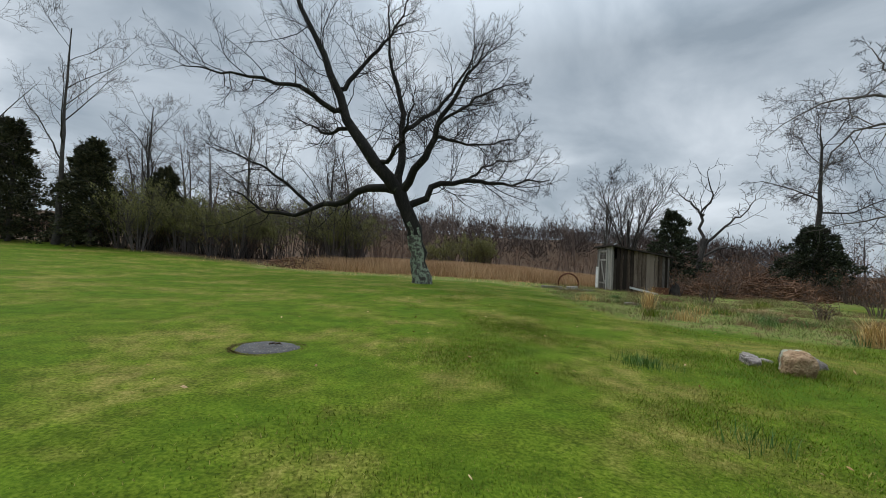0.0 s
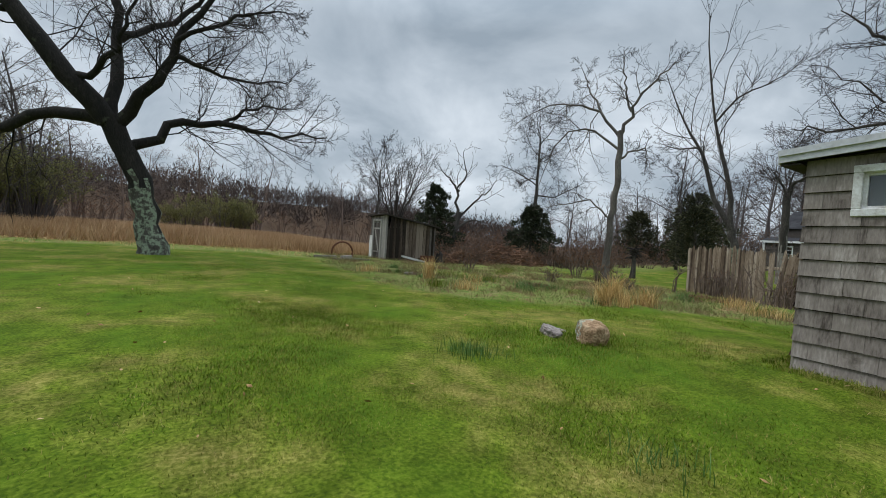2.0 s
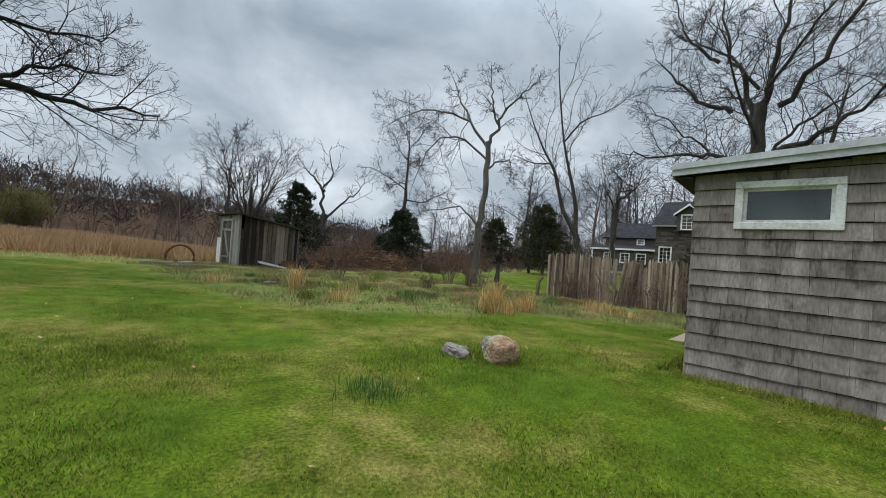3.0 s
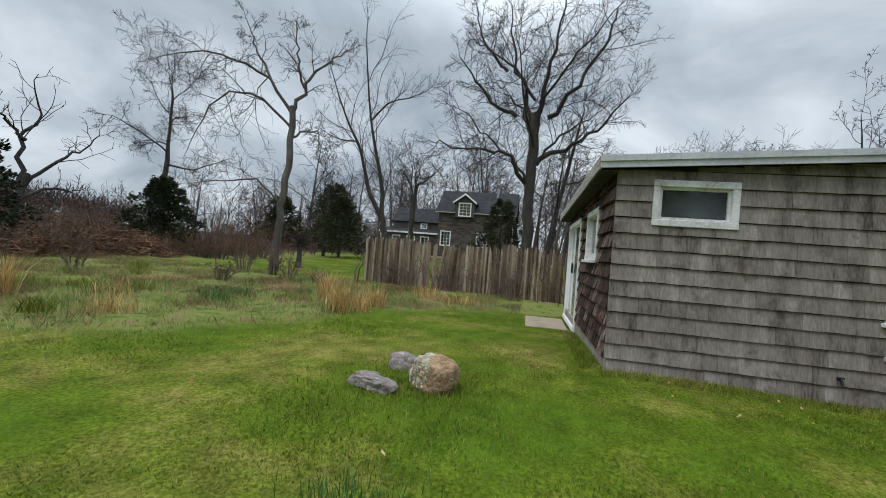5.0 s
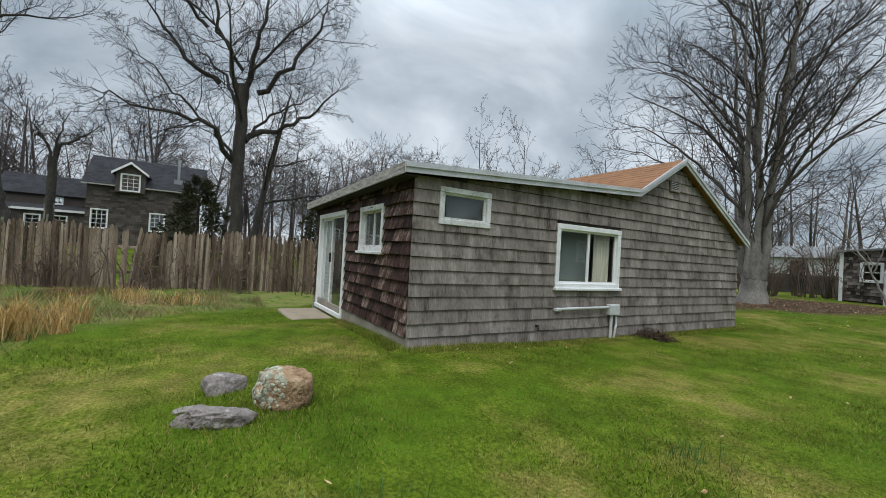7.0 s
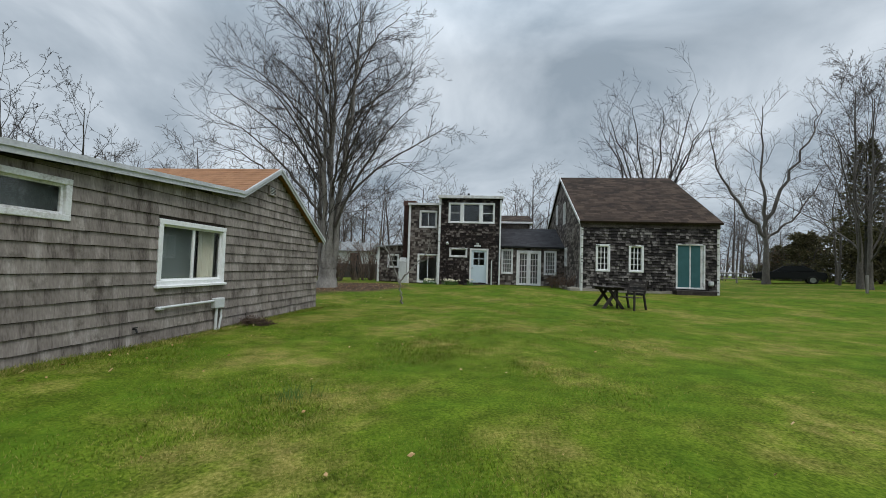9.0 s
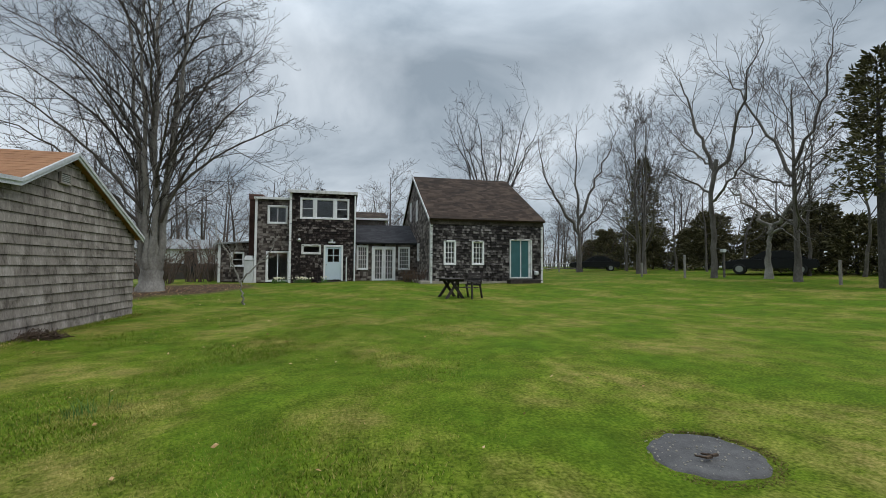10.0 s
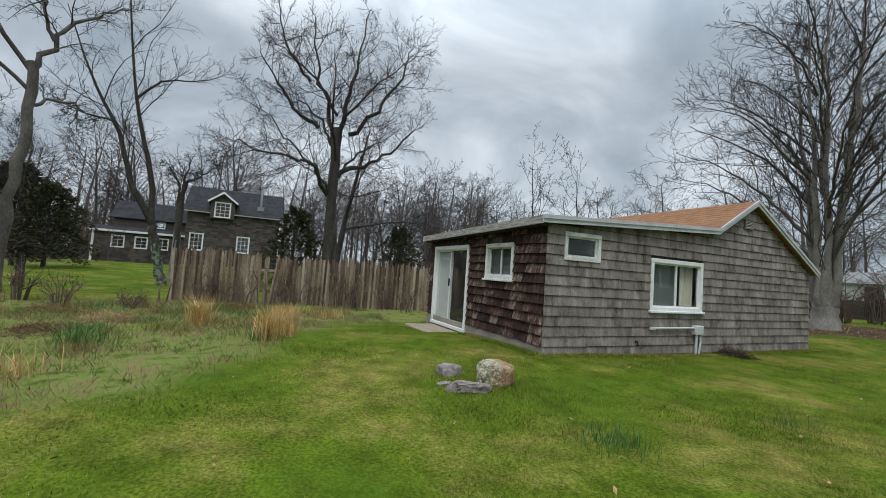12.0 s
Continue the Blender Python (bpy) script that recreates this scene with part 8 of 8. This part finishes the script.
car((-23.6, -10.9), 128, "black parked saloon car by the drive trees")
car((-22.3, -26.7), 150, "black parked car beside the drive fence")
PG = "posts along the drive"
for k, (x, y, h) in enumerate(((-18.4, -11.6, 1.35), (-20.2, -10.7, 1.45), (-17.9, -14.6, 0.9), (-20.8, -5.4, 1.1))):
    p = thing("drive_post", (x, y, gz(x, y)), "pale wooden post at the lawn edge", "post", PG)
    part("shaft", Shape().box(FLAT, -0.05, 0.05, -0.2, h, -0.05, 0.05, 0.012), M_PLANK, p, local=True)
    if k == 1:
        part("number_box", Shape().box(FLAT, -0.09, 0.16, h - 0.02, h + 0.16, -0.1, 0.1, 0.02), M_PVC, p, "white box on top", local=True)
rf = thing("rail_fence", (-15, -27, 0.7), "low weathered split-rail fence beside the barn", "fence")
ra, rb = Vector((-11.0, -26.0, 0)), Vector((-22.5, -29.0, 0))
rw = Wall(ra, rb - ra, (0, 1, 0))
for k in range(5):
    part("post", Shape().box(rw, k * 2.9 - 0.06, k * 2.9 + 0.06, 0.4, 1.75, -0.06, 0.06, 0.015), M_PLANK, rf)
    if k < 4:
        for z in (1.05, 1.5):
            part("rail", Shape().tube([rw(k * 2.9, z, 0), rw(k * 2.9 + 1.45, z - 0.03, 0.01), rw(k * 2.9 + 2.9, z, 0)], [0.05, 0.06, 0.05], 7), M_PLANK, rf)
# stump post with a broken top on the neighbour's lawn edge
pt = thing("stump_post", (19.6, 16.9, gz(19.6, 16.9)), "dark weathered stump post with a vine-wrapped head", "post")
for dx, dy, tw in ((0.05, 0, 0.0), (-0.05, 0.03, 2.1), (0.0, -0.05, 4.2)):
    pts = [(dx * math.cos(tw + z) - dy * math.sin(tw + z) + 0.03 * z, dy + 0.05 * math.sin(tw + 2 * z), z) for z in (-0.2, 0.15, 0.5, 0.85, 1.2)]
    part("stem", Shape().tube(pts, [0.13, 0.1, 0.085, 0.08, 0.06], 8), M_BARK, pt, "grey-brown gnarled stem", local=True)
rng_v = random.Random(77)
knot = Shape()
for k in range(46):
    a, b = rng_v.uniform(0, 6.28), rng_v.uniform(-1, 1)
    c = Vector((0.16 * math.cos(a) * (1 - b * b) ** 0.5, 0.16 * math.sin(a) * (1 - b * b) ** 0.5, 1.3 + 0.2 * b))
    d = Vector((rng_v.gauss(0, 0.16), rng_v.gauss(0, 0.16), rng_v.gauss(0, 0.1)))
    knot.tube([tuple(c - d), tuple(c + Vector((0, 0, rng_v.gauss(0, 0.05)))), tuple(c + d)], [0.02, 0.03, 0.012], 5)
part("vine_knot", mesh_of("vine_knot", knot.v, [knot.q, knot.t]), M_DARKWOOD, pt, "dark tangle of dead vine", local=True)["kind"] = "stuff"


# ---- grass ----
def grass_object(name, rng, X, Y, H, Wd, lean, material, label, category="grass", simple=False):
    v, q, t = blades(rng, X, Y, H, Wd, lean)
    if simple:
        me = mesh_of(name, v.reshape(-1, 5, 3)[:, [0, 1, 4]], [np.arange(3 * len(X)).reshape(-1, 3)])
    else:
        me = mesh_of(name, v, [q, t])
    me.materials.append(material)
    return tagged(new(name, me), label, category, kind="stuff")


def build_lawn_blades():
    rng = np.random.default_rng(401)
    n = 420000
    f = rng.uniform(0, 1, n)
    cx = np.interp(f, [0, 0.3, 0.6, 1], [0.6, 0.7, 1.3, 0.5])
    cy = np.interp(f, [0, 0.3, 0.6, 1], [1.2, 4.0, 7.0, 9.4])
    r = 1.0 + 14.0 * rng.uniform(0, 1, n) ** 1.5
    a = rng.uniform(-2.05, 1.75, n)
    X, Y = cx + r * np.cos(a), cy + r * np.sin(a)
    rough, field, brush = zones(X, Y)
    inside = (X > 6.1) & (X < 11.3) & (Y > -3.75) & (Y < 5.0)
    slab = (X > 8.8) & (X < 10.65) & (Y > 5.0) & (Y < 5.88)
    patch = ((X + 1.77) / 0.41) ** 2 + ((Y - 6.22) / 0.36) ** 2 < 1.0
    stones = (((X - 4.93) / 0.19) ** 2 + ((Y - 6.69) / 0.24) ** 2 < 0.8)
    keep = (rough < 0.5) & ~inside & ~slab & ~patch & ~stones
    X, Y, r = X[keep], Y[keep], r[keep]
    lush = 0.5 + 0.5 * np.sin(X * 1.1 + 0.5 * np.sin(Y * 1.7)) * np.sin(Y * 0.9 + 0.6 * np.sin(X * 1.3))
    H = rng.uniform(0.016, 0.036, len(X)) * (0.7 + 0.5 * lush)
    W = rng.uniform(0.004, 0.007, len(X)) * (1 + 0.10 * r)
    grass_object("lawn_grass", rng, X, Y, H, W, 0.9, M_BLADE, "short green lawn grass with straw-coloured patches", simple=True)
    # longer unmown grass along walls and round the stones
    n = 16000
    X = np.concatenate([rng.uniform(5.82, 6.13, n // 2), rng.uniform(6.1, 8.8, n // 4), 4.98 + rng.normal(0, 0.36, n // 4)])
    Y = np.concatenate([rng.uniform(-3.7, 5.1, n // 2), rng.uniform(5.0, 5.25, n // 4), 7.0 + rng.normal(0, 0.42, n // 4)])
    far = ((X - 4.93) / 0.19) ** 2 + ((Y - 6.69) / 0.24) ** 2 > 0.8
    X, Y = X[far], Y[far]
    grass_object("wall_grass", rng, X, Y, rng.uniform(0.03, 0.085, len(X)), rng.uniform(0.004, 0.007, len(X)), 0.9, M_BLADE, "longer unmown grass at the wall foot and stones")


build_lawn_blades()


def clump(name, at, n, h, spread, seed, material, label, width=0.008, lean=0.5, category="plant", group=""):
    rng = np.random.default_rng(seed)
    X, Y = at[0] + rng.normal(0, spread, n), at[1] + rng.normal(0, spread, n)
    v, q, t = blades(rng, X, Y, h * rng.uniform(0.5, 1.15, n), width * rng.uniform(0.7, 1.3, n), lean)
    me = mesh_of(name, v, [q, t])
    me.materials.append(material)
    ob = new(name, me)
    return tagged(ob, label, category, group, "stuff")


# bulb leaves and tufts on the lawn
BG = "bulb clumps on the lawn"
for k, (x, y, n, h, s) in enumerate(((3.0, 6.68, 330, 0.15, 0.16), (2.86, 4.35, 60, 0.14, 0.12))):
    clump("bulb_leaves", (x, y), n, h, s, 420 + k, M_BLUEGREEN, "soft clump of green bulb leaves in the lawn", 0.007, 0.6, group=BG)
# dry golden grass clumps in the rough
GG = "golden grass clumps"
for k, (x, y, n, h, s) in enumerate(((10.2, 10.5, 200, 0.7, 0.12), (8.3, 9.3, 230, 0.62, 0.12), (8.75, 9.1, 120, 0.45, 0.12), (9.3, 8.95, 170, 0.55, 0.13), (8.5, 8.9, 70, 0.36, 0.1), (6.3, 14.2, 150, 0.75, 0.08), (7.2, 13.0, 90, 0.4, 0.2), (12.6, 8.6, 160, 0.4, 0.25), (11.9, 7.6, 160, 0.35, 0.25), (6.2, 11.9, 120, 0.3, 0.2), (5.0, 16.2, 120, 0.35, 0.2))):
    clump("dry_grass_clump", (x, y), int(n * 1.1), h, s * 0.9, 440 + k, M_STRAW, "clump of dry golden grass in the rough meadow", 0.012, 0.55, group=GG)
WT = "weed tufts in the rough"
rng_w = random.Random(444)
for k in range(34):
    x, y = rng_w.uniform(5.4, 14.5), rng_w.uniform(7.6, 19)
    if float(zones(np.array(x), np.array(y))[0]) > 0.5:
        clump("weed_tuft", (x, y), 170, rng_w.uniform(0.16, 0.32), rng_w.uniform(0.12, 0.24), 500 + k, (M_BLUEGREEN, M_WEED, M_BLADE)[k % 3], "leafy green weed tuft in the rough meadow", 0.011, 0.9, group=WT)
DAFF = "daffodils by the house"
rng_d = random.Random(455)
for k in range(9):
    x, y = 1.9 + rng_d.uniform(0, 2.9), -15.85 + rng_d.uniform(-0.15, 0.35)
    d = clump("daffodil_clump", (x, y), 60, 0.3, 0.12, 460 + k, M_BLUEGREEN, "flowering daffodil clump at the house wall", 0.02, 0.4, group=DAFF)
    s = Shape()
    for j in range(9):
        a, bq, z = x + rng_d.gauss(0, 0.13), y + rng_d.gauss(0, 0.13) + 0.08, gz(x, y) + rng_d.uniform(0.22, 0.34)
        s.tube([(a, bq, z), (a, bq + 0.03, z + 0.01)], [0.022, 0.03], 6)
    part("flowers", s, M_PETAL, d)["kind"] = "stuff"


def meadow():
    rng = np.random.default_rng(470)
    n = 150000
    X, Y = rng.uniform(4.2, 17, n), 6 + 20 * rng.uniform(0, 1, n) ** 1.25
    rough, field, brush = zones(X, Y)
    keep = rng.uniform(0, 1, n) < rough
    X, Y = X[keep], Y[keep]
    tuft = 0.5 + 0.5 * np.sin(X * 2.3 + 1.7 * np.sin(Y * 1.9)) * np.sin(Y * 2.1 + 1.3 * np.sin(X * 1.6))
    keep = rng.uniform(0, 1, len(X)) < 0.35 + 0.65 * tuft
    X, Y, tuft = X[keep], Y[keep], tuft[keep]
    grass_object("rough_grass", rng, X, Y, rng.uniform(0.05, 0.2, len(X)) * (0.35 + tuft), rng.uniform(0.006, 0.012, len(X)), 1.1, M_WEED, "rough tussocky meadow grass, half green and half dry", simple=True)
    n = 26000
    X, Y = rng.uniform(5, 17, n), rng.uniform(8, 25, n)
    rough, field, brush = zones(X, Y)
    spot = np.sin(X * 1.3 + 2.0 * np.sin(Y * 0.9)) * np.sin(Y * 1.5 + 1.1 * np.sin(X * 1.2))
    keep = (rng.uniform(0, 1, n) < rough) & (spot > 0.3)
    X, Y = X[keep], Y[keep]
    grass_object("dry_meadow_stalks", rng, X, Y, rng.uniform(0.1, 0.28, len(X)), rng.uniform(0.004, 0.008, len(X)), 1.2, M_BRUSH, "brown dead weed stalks in the rough meadow", simple=True)
    n = 60000
    X, Y = rng.uniform(-11, 12, n), rng.uniform(25.2, 42, n)
    rough, field, brush = zones(X, Y)
    keep = rng.uniform(0, 1, n) < field
    X, Y = X[keep], Y[keep]
    grass_object("tawny_field_grass", rng, X, Y, rng.uniform(0.35, 0.85, len(X)), rng.uniform(0.02, 0.05, len(X)), 0.6, M_WHEAT, "tall tawny dead grass in the field", simple=True)
    n = 9000
    X, Y = rng.uniform(-26, 14, n), rng.uniform(23.5, 28.5, n)
    rough, field, brush = zones(X, Y)
    keep = rng.uniform(0, 1, n) < np.maximum(rough, brush) * (1 - field) * 0.35
    X, Y = X[keep], Y[keep]
    grass_object("edge_grass", rng, X, Y, rng.uniform(0.08, 0.26, len(X)), rng.uniform(0.01, 0.02, len(X)), 0.9, M_STRAW, "pale dry grass along the field edge")


meadow()


def fallen_leaves():
    rng = np.random.default_rng(480)
    n = 150
    X, Y = rng.uniform(-2.5, 6, n), rng.uniform(-4, 14, n)
    X = np.concatenate([X, rng.uniform(4.9, 6.0, 14), 8.6 + rng.normal(0, 2.3, 1500)])
    Y = np.concatenate([Y, rng.uniform(0.5, 4.5, 14), -10.8 + rng.normal(0, 2.6, 1500)])
    n = len(X)
    Z = ground_z(X, Y) + rng.uniform(0.025, 0.045, n)
    a = rng.uniform(0, 6.28, n)
    L = rng.uniform(0.012, 0.032, n)
    u = np.stack([np.cos(a) * L, np.sin(a) * L, rng.normal(0, 0.008, n)], 1)
    s = np.stack([-np.sin(a) * L * 0.5, np.cos(a) * L * 0.5, rng.normal(0.008, 0.006, n)], 1)
    p = np.stack([X, Y, Z], 1)
    V = np.stack([p - u, p - s * 0.9, p + u * 0.2 + np.array([0, 0, 0.006]), p + s, p + u], 1).reshape(-1, 3)
    i = 5 * np.arange(n)[:, None]
    F = np.concatenate([i + np.array([0, 1, 2]), i + np.array([1, 4, 2]), i + np.array([4, 3, 2]), i + np.array([3, 0, 2])])
    me = mesh_of("fallen_leaves", V, [F])
    me.materials.append(M_LEAF)
    tagged(new("fallen_leaves", me), "scattered tan fallen leaves on the lawn", "leaves", kind="stuff")


fallen_leaves()
brush_heap("leaf_heap", (5.9, 0.05), 0.42, 0.12, 490, "small heap of dark dead leaves and twigs at the wall", 200, M_SOIL, 0.3)


build_pieces()
